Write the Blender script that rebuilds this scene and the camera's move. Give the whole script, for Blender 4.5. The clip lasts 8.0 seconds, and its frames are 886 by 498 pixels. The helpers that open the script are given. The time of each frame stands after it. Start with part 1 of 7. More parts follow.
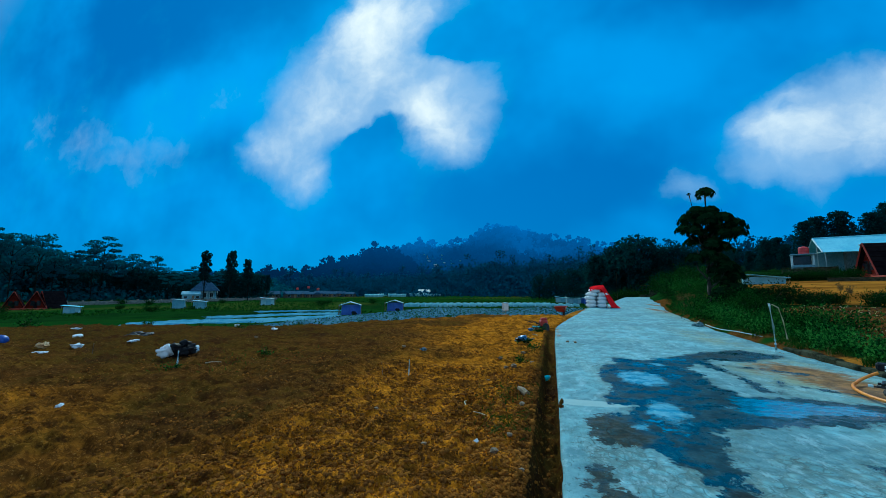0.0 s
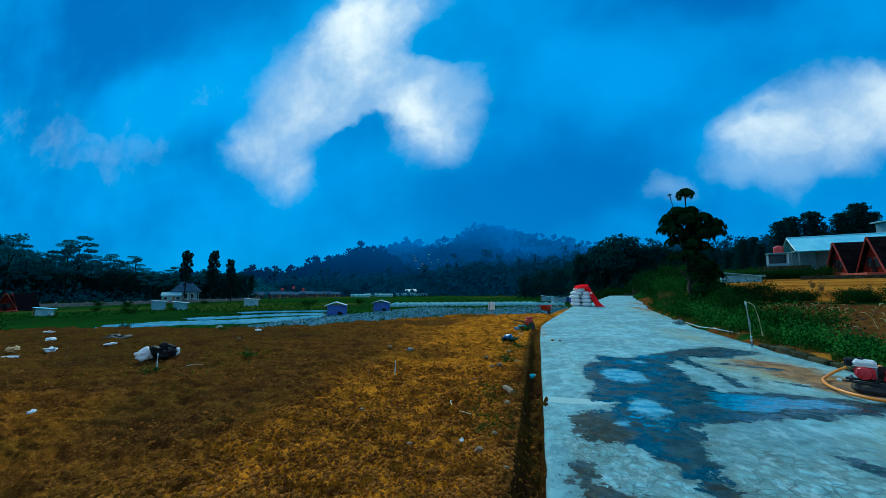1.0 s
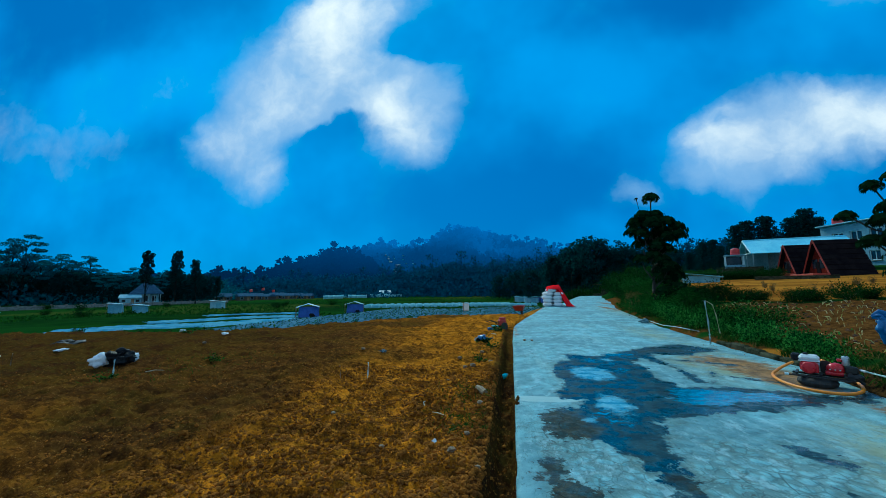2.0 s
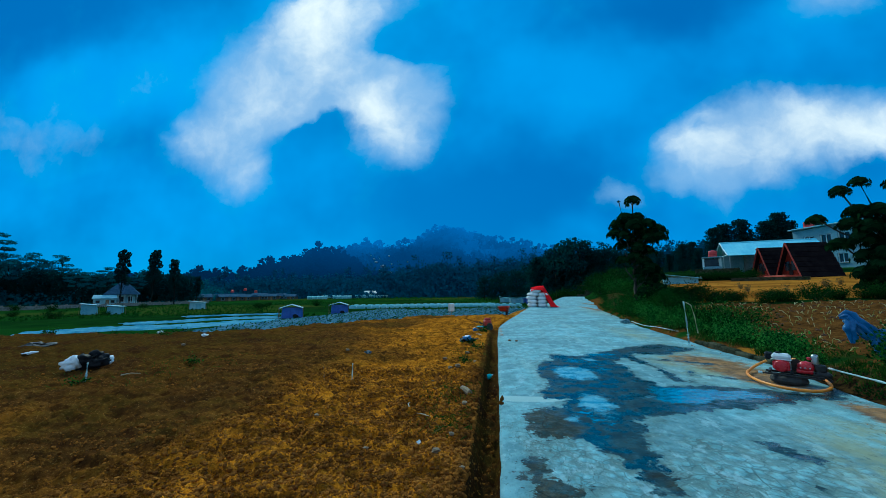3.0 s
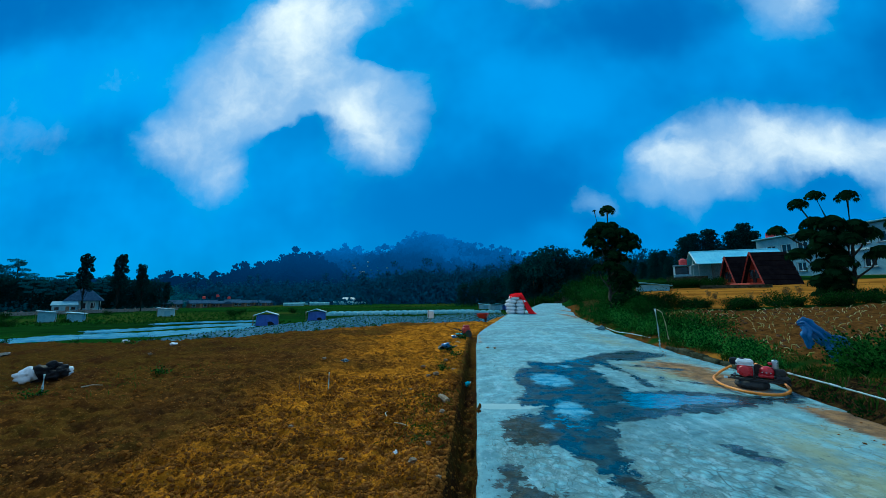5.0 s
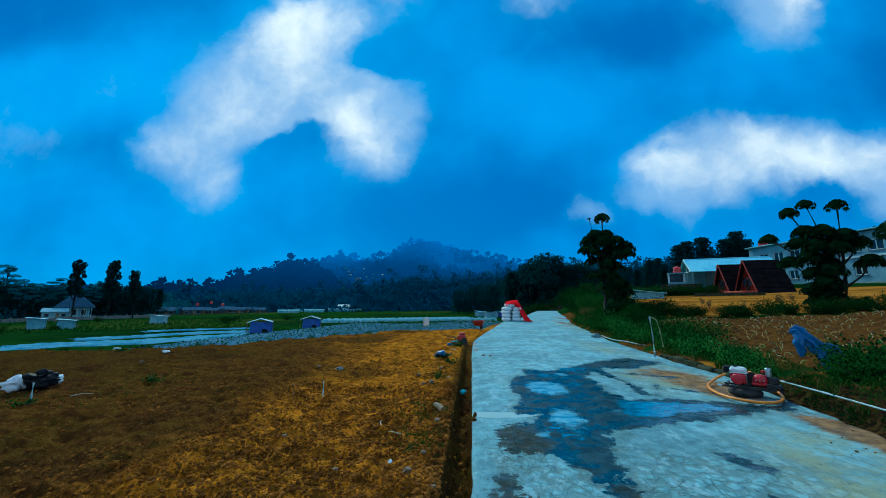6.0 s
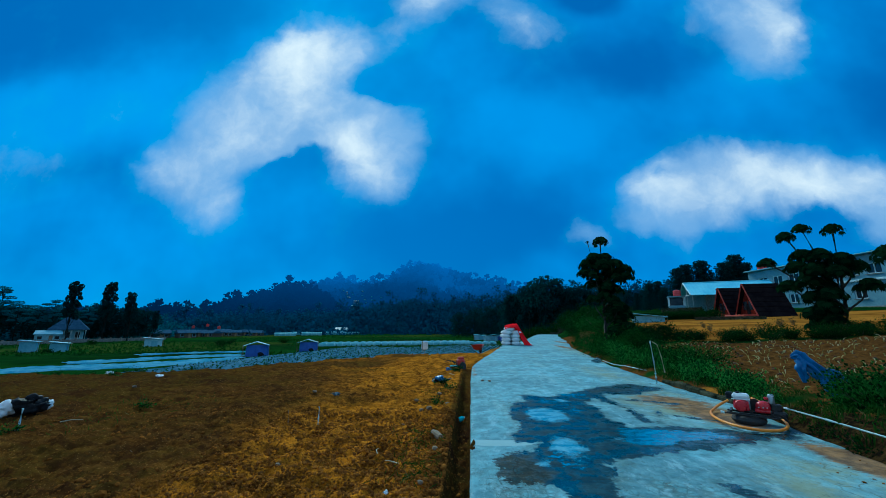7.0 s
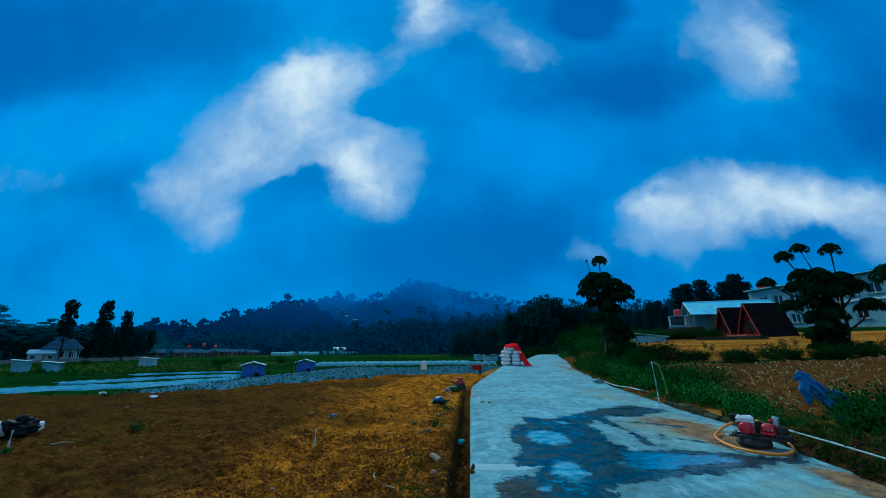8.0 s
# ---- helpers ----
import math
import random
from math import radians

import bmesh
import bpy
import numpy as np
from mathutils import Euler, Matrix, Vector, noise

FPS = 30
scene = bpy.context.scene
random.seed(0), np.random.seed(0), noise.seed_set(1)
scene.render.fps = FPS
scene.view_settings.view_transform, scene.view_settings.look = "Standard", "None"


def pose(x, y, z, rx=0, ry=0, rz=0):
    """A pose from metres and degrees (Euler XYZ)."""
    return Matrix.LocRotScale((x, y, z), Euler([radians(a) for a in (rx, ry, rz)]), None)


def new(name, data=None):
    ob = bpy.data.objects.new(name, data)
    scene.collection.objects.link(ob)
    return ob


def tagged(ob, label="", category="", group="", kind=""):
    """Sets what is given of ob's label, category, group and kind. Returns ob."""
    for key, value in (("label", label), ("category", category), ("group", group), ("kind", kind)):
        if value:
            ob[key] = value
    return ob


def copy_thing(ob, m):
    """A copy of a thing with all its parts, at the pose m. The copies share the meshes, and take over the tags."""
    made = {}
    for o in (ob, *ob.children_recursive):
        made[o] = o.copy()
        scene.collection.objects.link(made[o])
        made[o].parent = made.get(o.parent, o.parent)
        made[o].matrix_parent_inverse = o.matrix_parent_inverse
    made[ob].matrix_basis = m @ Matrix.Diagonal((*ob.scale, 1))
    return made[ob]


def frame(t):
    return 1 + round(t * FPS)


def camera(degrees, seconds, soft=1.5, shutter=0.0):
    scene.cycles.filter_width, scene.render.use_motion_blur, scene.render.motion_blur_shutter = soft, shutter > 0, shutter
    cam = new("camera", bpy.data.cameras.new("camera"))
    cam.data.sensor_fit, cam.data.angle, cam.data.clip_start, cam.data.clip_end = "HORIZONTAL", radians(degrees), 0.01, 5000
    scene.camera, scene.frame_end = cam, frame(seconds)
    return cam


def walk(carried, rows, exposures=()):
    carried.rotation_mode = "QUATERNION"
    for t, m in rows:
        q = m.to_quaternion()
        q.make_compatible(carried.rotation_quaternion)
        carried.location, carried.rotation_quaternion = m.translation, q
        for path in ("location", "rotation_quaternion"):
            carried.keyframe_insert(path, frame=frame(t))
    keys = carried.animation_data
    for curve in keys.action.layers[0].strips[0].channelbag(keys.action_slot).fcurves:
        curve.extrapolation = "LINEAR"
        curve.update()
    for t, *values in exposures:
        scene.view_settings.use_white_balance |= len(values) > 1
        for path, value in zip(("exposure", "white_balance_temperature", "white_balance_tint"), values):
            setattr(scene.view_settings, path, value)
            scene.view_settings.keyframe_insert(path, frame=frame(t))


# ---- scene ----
cam = camera(100.4, 8.0, soft=0.5)
walk(cam, [
    (0.0, pose(0.000, 0.000, 1.400, 96.00, 0.00, 15.50)),
    (0.5, pose(0.009, -0.006, 1.404, 96.00, 0.18, 14.77)),
    (1.0, pose(0.015, -0.008, 1.406, 95.93, 0.28, 13.47)),
    (1.5, pose(0.026, -0.013, 1.408, 95.99, 0.42, 11.33)),
    (3.0, pose(0.036, -0.022, 1.413, 96.13, 0.40, 7.36)),
    (3.5, pose(0.043, -0.027, 1.418, 96.22, 0.42, 6.47)),
    (4.0, pose(0.048, -0.033, 1.422, 96.43, 0.41, 5.66)),
    (4.5, pose(0.050, -0.040, 1.427, 96.68, 0.37, 4.86)),
    (6.0, pose(0.055, -0.068, 1.439, 98.21, 0.21, 3.56)),
    (6.5, pose(0.061, -0.084, 1.446, 99.11, 0.19, 3.51)),
    (7.0, pose(0.069, -0.100, 1.451, 101.69, 0.07, 3.41)),
    (7.5, pose(0.070, -0.110, 1.451, 103.47, -0.07, 3.38)),
    (8.0, pose(0.070, -0.120, 1.450, 104.59, -0.01, 3.29)),
], [(0.0, 0.2, 5500, -20), (4.5, 0.2, 5450, -20), (6.0, 0.2, 5350, -20), (8.0, -0.10, 5050, -20)])

# ---------------------------------------------------------------- sky and sun
SUN_EL, SUN_AZ = 40.0, -24.0          # behind the bright cloud over the hills


def build_world():
    w = bpy.data.worlds.new("overcast_sky")
    scene.world = w
    w.use_nodes = True
    nt = w.node_tree
    nt.nodes.clear()
    N, L = nt.nodes.new, nt.links.new

    def math_(op, a, b=None, clamp=False):
        n = N("ShaderNodeMath")
        n.operation, n.use_clamp = op, clamp
        for i, s in enumerate((a, b)):
            if s is None:
                continue
            if isinstance(s, (int, float)):
                n.inputs[i].default_value = s
            else:
                L(s, n.inputs[i])
        return n.outputs[0]

    def smooth(val, lo, hi, a=0.0, b=1.0):
        n = N("ShaderNodeMapRange")
        n.interpolation_type = "SMOOTHSTEP"
        L(val, n.inputs[0])
        for i, s in zip((1, 2, 3, 4), (lo, hi, a, b)):
            n.inputs[i].default_value = s
        return n.outputs[0]

    def mix(fac, a, b):
        n = N("ShaderNodeMix")
        n.data_type = "RGBA"
        if isinstance(fac, float):
            n.inputs[0].default_value = fac
        else:
            L(fac, n.inputs[0])
        for i, s in ((6, a), (7, b)):
            if isinstance(s, tuple):
                n.inputs[i].default_value = (*s, 1)
            else:
                L(s, n.inputs[i])
        return n.outputs[2]

    tc = N("ShaderNodeTexCoord")
    sep = N("ShaderNodeSeparateXYZ")
    L(tc.outputs["Generated"], sep.inputs[0])
    ahead = math_("MAXIMUM", sep.outputs[1], 0.06)
    comb = N("ShaderNodeCombineXYZ")
    L(math_("DIVIDE", sep.outputs[0], ahead), comb.inputs[0])
    L(math_("DIVIDE", sep.outputs[2], ahead), comb.inputs[1])

    def noise_(vec, scale, detail, rough=0.55):
        n = N("ShaderNodeTexNoise")
        L(vec, n.inputs["Vector"])
        n.inputs["Scale"].default_value = scale
        n.inputs["Detail"].default_value = detail
        n.inputs["Roughness"].default_value = rough
        return n

    def vmath(op, a, b):
        n = N("ShaderNodeVectorMath")
        n.operation = op
        for i, s in enumerate((a, b)):
            if isinstance(s, tuple):
                n.inputs[i].default_value = s
            else:
                L(s, n.inputs[i])
        return n

    def warped(scale, amount, detail):
        n = noise_(comb.outputs[0], scale, detail)
        off = vmath("SUBTRACT", n.outputs["Color"], (0.5, 0.5, 0.5))
        sc = vmath("MULTIPLY", off.outputs[0], (amount, amount, 0.0))
        return vmath("ADD", comb.outputs[0], sc.outputs[0]).outputs[0]

    def blobs(vec, rows, grow=1.0):
        total = None
        for u, v, ru, rv, weight in rows:
            d = vmath("SUBTRACT", vec, (u, v, 0.0))
            s = vmath("MULTIPLY", d.outputs[0], (1 / ru / grow, 1 / rv / grow, 0.0))
            n = N("ShaderNodeVectorMath")
            n.operation = "LENGTH"
            L(s.outputs[0], n.inputs[0])
            one = math_("MULTIPLY", smooth(n.outputs["Value"], 1.65, 0.0), weight)
            total = one if total is None else math_("ADD", total, one)
        return total

    # cloud banks, as width and height on a plane one metre ahead
    bank_main = [(-0.132, 1.07, 0.114, 0.183, 0.9), (-0.60, 0.53, 0.11, 0.075, 0.7), (0.067, 1.058, 0.167, 0.131, 0.45), (0.207, 0.904, 0.133, 0.133, 0.6), (-0.498, 0.82, 0.177, 0.168, 1.1),
                 (-0.323, 0.866, 0.13, 0.1, 0.7), (-0.639, 0.669, 0.211, 0.169, 1.0), (-0.76, 0.554, 0.172, 0.13, 0.8), (-0.877, 0.444, 0.126, 0.099, 0.9), (-0.727, 0.35, 0.113, 0.1, 0.8),
                 (-0.462, 0.633, 0.19, 0.11, 1.1), (-0.277, 0.502, 0.145, 0.144, 1.0), (-0.193, 0.575, 0.112, 0.118, 0.5), (-0.254, 0.385, 0.083, 0.068, 0.5), (-0.385, 0.615, 0.14, 0.085, 0.9),
                 (-0.515, 0.475, 0.07, 0.036, -0.85), (-0.462, 0.522, 0.045, 0.024, -0.6), (-0.51, 0.31, 0.105, 0.085, -0.8), (-0.225, 0.724, 0.134, 0.05, -0.55)]
    bank_side = [(0.519, 0.36, 0.098, 0.088, 0.8), (0.632, 0.399, 0.136, 0.095, 1), (0.798, 0.395, 0.177, 0.099, 1), (0.974, 0.391, 0.187, 0.093, 1), (1.094, 0.323, 0.126, 0.106, 0.9),
                 (0.589, 0.269, 0.081, 0.068, 0.7), (0.716, 0.282, 0.131, 0.068, 0.6), (0.46, 0.275, 0.06, 0.05, 0.55), (0.325, 0.23, 0.06, 0.045, 0.6), (1.07, 0.238, 0.083, 0.054, 0.5),
                 (0.565, 0.413, 0.031, 0.022, -0.6), (0.971, 0.259, 0.077, 0.037, -0.6), (0.878, 0.965, 0.191, 0.213, 0.9), (0.891, 0.817, 0.097, 0.12, 0.6),
                 (-1.78, 0.60, 0.45, 0.22, 0.36), (-1.45, 0.478, 0.26, 0.11, 0.30), (-1.13, 0.667, 0.18, 0.08, 0.26), (-1.05, 0.46, 0.26, 0.10, 0.20)]
    # where the sun lights the banks through
    lit = [(-0.5, 0.841, 0.122, 0.111, 1), (-0.132, 1.094, 0.073, 0.109, 0.9), (-0.351, 0.501, 0.069, 0.076, 1.0), (-0.555, 0.915, 0.077, 0.055, 0.5), (-0.901, 0.476, 0.087, 0.069, 0.5),
           (-0.297, 0.897, 0.084, 0.067, 0.5), (-0.755, 0.36, 0.087, 0.072, 0.35), (0.688, 0.373, 0.127, 0.067, 0.75), (0.899, 0.384, 0.109, 0.067, 0.7), (0.224, 0.882, 0.06, 0.07, 0.5),
           (0.962, 0.896, 0.052, 0.106, 0.6), (0.505, 0.368, 0.061, 0.051, 0.5), (-0.62, 0.668, 0.165, 0.125, 0.35), (-0.291, 0.448, 0.085, 0.083, 0.4), (1.053, 0.356, 0.1, 0.066, 0.45)]
    deep = [(-1.425, 1.025, 0.483, 0.231, -0.9), (-0.753, 1.084, 0.301, 0.15, -0.5), (-0.127, 0.215, 0.341, 0.133, -0.75), (0.4, 1.072, 0.094, 0.084, -1.6), (0.489, 0.755, 0.248, 0.123, -0.35),
            (1.153, 0.621, 0.194, 0.112, -0.6), (0.128, 0.326, 0.218, 0.12, -0.45), (-1.261, 0.651, 0.385, 0.117, 0.8), (0.303, 0.559, 0.258, 0.114, 0.6), (-1.244, 0.315, 0.393, 0.11, 0.35),
            (0.714, 0.61, 0.188, 0.095, 0.3), (-0.438, 0.461, 0.155, 0.113, -0.3), (0.269, 0.133, 0.291, 0.061, 0.25)]
    near = vmath("ADD", warped(4.2, 0.13, 6.0), vmath("MULTIPLY", vmath("SUBTRACT", noise_(comb.outputs[0], 11.0, 5.0, 0.58).outputs["Color"], (0.5, 0.5, 0.5)).outputs[0], (0.055, 0.05, 0.0)).outputs[0]).outputs[0]
    field = math_("ADD", blobs(near, bank_main), blobs(near, bank_side))
    # the rest of the sky, out of view: grey cloud added to warm shaded sides
    rest = noise_(tc.outputs["Generated"], 2.6, 5.0)
    unseen_cloud = smooth(rest.outputs[0], 0.34, 0.62, 0.25, 0.95)
    front = smooth(sep.outputs[1], 0.18, 0.40)
    billow = noise_(near, 6.0, 7.0, 0.58)
    wisp = noise_(near, 2.4, 6.0, 0.6)
    field = math_("ADD", field, math_("MULTIPLY", math_("SUBTRACT", billow.outputs[0], 0.5), 0.9))
    field = math_("ADD", field, math_("MULTIPLY", math_("SUBTRACT", wisp.outputs[0], 0.5), 0.7))
    veil = smooth(field, 0.02, 1.15)
    glow_ = math_("ADD", blobs(near, lit, 1.35), math_("MULTIPLY", math_("SUBTRACT", billow.outputs[0], 0.5), 2.2))
    glow_ = math_("ADD", glow_, math_("MULTIPLY", field, 0.22))
    core = math_("MULTIPLY", smooth(glow_, 0.20, 2.05), smooth(field, 0.15, 1.3))
    back = math_("SUBTRACT", 1.0, front)
    veil = math_("ADD", math_("MULTIPLY", veil, front), math_("MULTIPLY", unseen_cloud, back))
    core = math_("ADD", math_("MULTIPLY", core, front), math_("MULTIPLY", unseen_cloud, math_("MULTIPLY", back, 0.2)))

    sky = N("ShaderNodeTexSky")
    sky.sky_type, sky.sun_disc = "NISHITA", False
    sky.sun_elevation, sky.sun_rotation = radians(SUN_EL), radians(SUN_AZ)
    clear = vmath("MULTIPLY", sky.outputs[0], (0.004, 0.05, 0.10)).outputs[0]
    tone = math_("ADD", blobs(warped(1.6, 0.35, 3.0), deep), math_("MULTIPLY", math_("SUBTRACT", noise_(comb.outputs[0], 2.2, 4.0).outputs[0], 0.5), 2.0))
    tone = smooth(math_("MULTIPLY", tone, front), -0.7, 0.7)
    grey_blue = mix(tone, (0.000, 0.118, 0.40), (0.000, 0.285, 0.735))
    base = mix(0.85, clear, grey_blue)
    c1 = mix(math_("MULTIPLY", veil, 0.8), base, mix(front, (0.34, 0.39, 0.50), (0.33, 0.44, 0.70)))
    c2 = mix(core, c1, (0.98, 0.86, 0.88))
    bg = N("ShaderNodeBackground")
    L(c2, bg.inputs[0])
    bg.inputs[1].default_value = 1.0
    out = N("ShaderNodeOutputWorld")
    L(bg.outputs[0], out.inputs[0])


build_world()
sun_data = bpy.data.lights.new("sun", "SUN")
sun_data.energy, sun_data.angle, sun_data.color = 2.1, radians(15), (1.0, 0.96, 0.84)
sun = new("sun", sun_data)
sun.matrix_world = pose(0, 0, 50, 90 - SUN_EL, 0, 180 - SUN_AZ)


# ---------------------------------------------------------------- materials
class Nodes:
    """A short way to write node trees."""

    def __init__(self, name):
        self.mat = bpy.data.materials.new(name)
        self.mat.use_nodes = True
        self.nt = self.mat.node_tree
        self.nt.nodes.clear()
        self.out = self.nt.nodes.new("ShaderNodeOutputMaterial")
        self.bsdf = self.nt.nodes.new("ShaderNodeBsdfPrincipled")
        self.nt.links.new(self.bsdf.outputs[0], self.out.inputs[0])
        self.tc = self.nt.nodes.new("ShaderNodeTexCoord").outputs["Object"]

    def put(self, value, socket):
        if isinstance(value, (int, float)):
            socket.default_value = value
        elif isinstance(value, tuple):
            socket.default_value = (*value, 1) if len(value) == 3 and socket.type == "RGBA" else value
        else:
            self.nt.links.new(value, socket)

    def noise(self, scale, detail=4.0, rough=0.55, vec=None, stretch=None):
        vec = vec or self.tc
        if stretch:
            m = self.nt.nodes.new("ShaderNodeMapping")
            m.inputs["Scale"].default_value = stretch
            self.nt.links.new(vec, m.inputs[0])
            vec = m.outputs[0]
        n = self.nt.nodes.new("ShaderNodeTexNoise")
        self.put(vec, n.inputs["Vector"])
        self.put(scale, n.inputs["Scale"])
        self.put(detail, n.inputs["Detail"])
        self.put(rough, n.inputs["Roughness"])
        return n.outputs[0]

    def cells(self, scale, feature="F1", vec=None, out="Distance"):
        n = self.nt.nodes.new("ShaderNodeTexVoronoi")
        n.feature = feature
        self.put(vec or self.tc, n.inputs["Vector"])
        self.put(scale, n.inputs["Scale"])
        return n.outputs[out]

    def math(self, op, a, b=0.0, clamp=False):
        n = self.nt.nodes.new("ShaderNodeMath")
        n.operation, n.use_clamp = op, clamp
        self.put(a, n.inputs[0])
        self.put(b, n.inputs[1])
        return n.outputs[0]

    def step(self, v, lo, hi, a=0.0, b=1.0):
        n = self.nt.nodes.new("ShaderNodeMapRange")
        n.interpolation_type = "SMOOTHSTEP"
        for i, s in enumerate((v, lo, hi, a, b)):
            self.put(s, n.inputs[i])
        return n.outputs[0]

    def mix(self, fac, a, b):
        n = self.nt.nodes.new("ShaderNodeMix")
        n.data_type = "RGBA"
        self.put(fac, n.inputs[0])
        self.put(a, n.inputs[6])
        self.put(b, n.inputs[7])
        return n.outputs[2]

    def attr(self, name):
        n = self.nt.nodes.new("ShaderNodeAttribute")
        n.attribute_name = name
        return n.outputs["Fac"]

    def rand(self):
        return self.nt.nodes.new("ShaderNodeObjectInfo").outputs["Random"]

    def island(self):
        return self.nt.nodes.new("ShaderNodeNewGeometry").outputs["Random Per Island"]

    def bump(self, height, strength, distance, normal=None):
        n = self.nt.nodes.new("ShaderNodeBump")
        self.put(strength, n.inputs["Strength"])
        self.put(distance, n.inputs["Distance"])
        self.put(height, n.inputs["Height"])
        if normal:
            self.put(normal, n.inputs["Normal"])
        self.nt.links.new(n.outputs[0], self.bsdf.inputs["Normal"])
        return n.outputs[0]

    def done(self, color, rough=0.8, metal=0.0, **more):
        self.put(color, self.bsdf.inputs["Base Color"])
        self.put(rough, self.bsdf.inputs["Roughness"])
        self.put(metal, self.bsdf.inputs["Metallic"])
        for key, value in more.items():
            self.put(value, self.bsdf.inputs[key.replace("_", " ")])
        return self.mat


def plain(name, a, b, scale=6.0, rough=0.7, bump=0.2, dist=0.01, metal=0.0, vary=0.0, fine=9.0, spec=0.5):
    """A surface of two colours mixed at two scales, with a fine relief."""
    n = Nodes(name)
    big, small = n.noise(scale, 4), n.noise(scale * fine, 3)
    fac = n.step(n.math("ADD", n.math("MULTIPLY", big, 0.65), n.math("MULTIPLY", small, 0.35)), 0.36, 0.64)
    if vary:
        fac = n.math("ADD", n.math("MULTIPLY", fac, 1 - vary), n.math("MULTIPLY", n.rand(), vary))
    n.bump(n.math("ADD", big, n.math("MULTIPLY", small, 0.5)), bump, dist)
    r = n.step(big, 0.3, 0.7, max(0.05, rough - 0.08), min(1.0, rough + 0.08))
    return n.done(n.mix(fac, a, b), r, metal, Specular_IOR_Level=spec)


def leafy(name, a, b, rough=0.55, dry=None):
    n = Nodes(name)
    fac = n.step(n.math("ADD", n.math("MULTIPLY", n.island(), 0.55), n.math("MULTIPLY", n.noise(1.3, 2), 0.45)), 0.25, 0.85)
    col = n.mix(fac, a, b)
    if dry:
        col = n.mix(n.step(n.island(), 0.93, 0.95), col, dry)
    mat = n.done(col, rough, 0.0, Specular_IOR_Level=0.0)
    thin, both = n.nt.nodes.new("ShaderNodeBsdfTranslucent"), n.nt.nodes.new("ShaderNodeMixShader")
    n.put(col, thin.inputs["Color"])
    both.inputs[0].default_value = 0.4
    n.put(n.bsdf.outputs[0], both.inputs[1])
    n.put(thin.outputs[0], both.inputs[2])
    n.put(both.outputs[0], n.out.inputs[0])
    return mat


def soil_material():
    n = Nodes("tilled_soil")
    big, mid, small = n.noise(0.35, 4), n.noise(3.0, 5), n.noise(19.0, 6, 0.68)
    warm = n.mix(n.step(mid, 0.35, 0.66), (0.33, 0.112, 0.008), (0.74, 0.264, 0.016))
    dark = n.mix(n.step(mid, 0.3, 0.7), (0.052, 0.024, 0.009), (0.145, 0.064, 0.015))
    col = n.mix(n.step(n.math("ADD", n.attr("damp_dark"), n.math("MULTIPLY", n.math("SUBTRACT", big, 0.5), 0.9)), 0.25, 0.75), warm, dark)
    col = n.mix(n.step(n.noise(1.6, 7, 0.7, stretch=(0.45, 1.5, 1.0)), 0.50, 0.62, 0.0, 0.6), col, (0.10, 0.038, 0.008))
    # highest values, as in the ditch: its shadow put in with the wet mud
    col = n.mix(n.step(n.attr("damp_dark"), 1.0, 1.4), col, (0.030, 0.016, 0.009))
    col = n.mix(n.step(small, 0.50, 0.64, 0.0, 0.6), col, (0.070, 0.026, 0.007))
    col = n.mix(n.step(n.noise(75.0, 3, 0.7), 0.56, 0.68, 0.0, 0.5), col, (0.05, 0.018, 0.005))
    col = n.mix(n.step(n.noise(48.0, 3), 0.60, 0.70, 0.0, 0.65), col, (0.46, 0.24, 0.06))
    col = n.mix(n.step(n.math("ADD", n.noise(0.9, 6, 0.7), n.math("MULTIPLY", n.attr("damp_dark"), 0.12)), 0.52, 0.70, 0.0, 0.35), col, (0.13, 0.080, 0.009))
    col = n.mix(n.step(n.noise(8.0, 8, 0.78, stretch=(0.7, 1.2, 1.0)), 0.50, 0.60, 0.0, 0.72), col, (0.070, 0.026, 0.007))
    col = n.mix(n.step(n.noise(4.0, 8, 0.75, stretch=(0.55, 1.4, 1.0)), 0.51, 0.57, 0.0, 0.72), col, (0.050, 0.020, 0.007))
    col = n.mix(n.math("MULTIPLY", n.step(n.noise(14.0, 7, 0.75), 0.53, 0.61, 0.0, 0.6), n.step(n.attr("damp_dark"), 0.75, 0.15, 0.12, 1.0)), col, (0.70, 0.27, 0.026))
    b1 = n.bump(n.noise(42.0, 6, 0.7), 0.8, 0.03)
    n.bump(n.math("ADD", mid, n.math("MULTIPLY", small, 1.0)), 0.6, 0.03, b1)
    return n.done(col, 1.0, 0.0, Specular_IOR_Level=0.0)


def clod_material():
    n = Nodes("dry_soil_clod")
    col = n.mix(n.step(n.noise(3.0, 5), 0.35, 0.66), (0.17, 0.064, 0.012), (0.40, 0.155, 0.026))
    col = n.mix(n.step(n.island(), 0.35, 1.0, 0.0, 0.7), col, (0.10, 0.042, 0.014))
    col = n.mix(n.step(n.noise(90.0, 4, 0.75), 0.50, 0.68, 0.0, 0.5), col, (0.075, 0.030, 0.008))
    n.bump(n.noise(70.0, 5, 0.7), 0.7, 0.01)
    return n.done(col, 1.0, 0.0, Specular_IOR_Level=0.0)


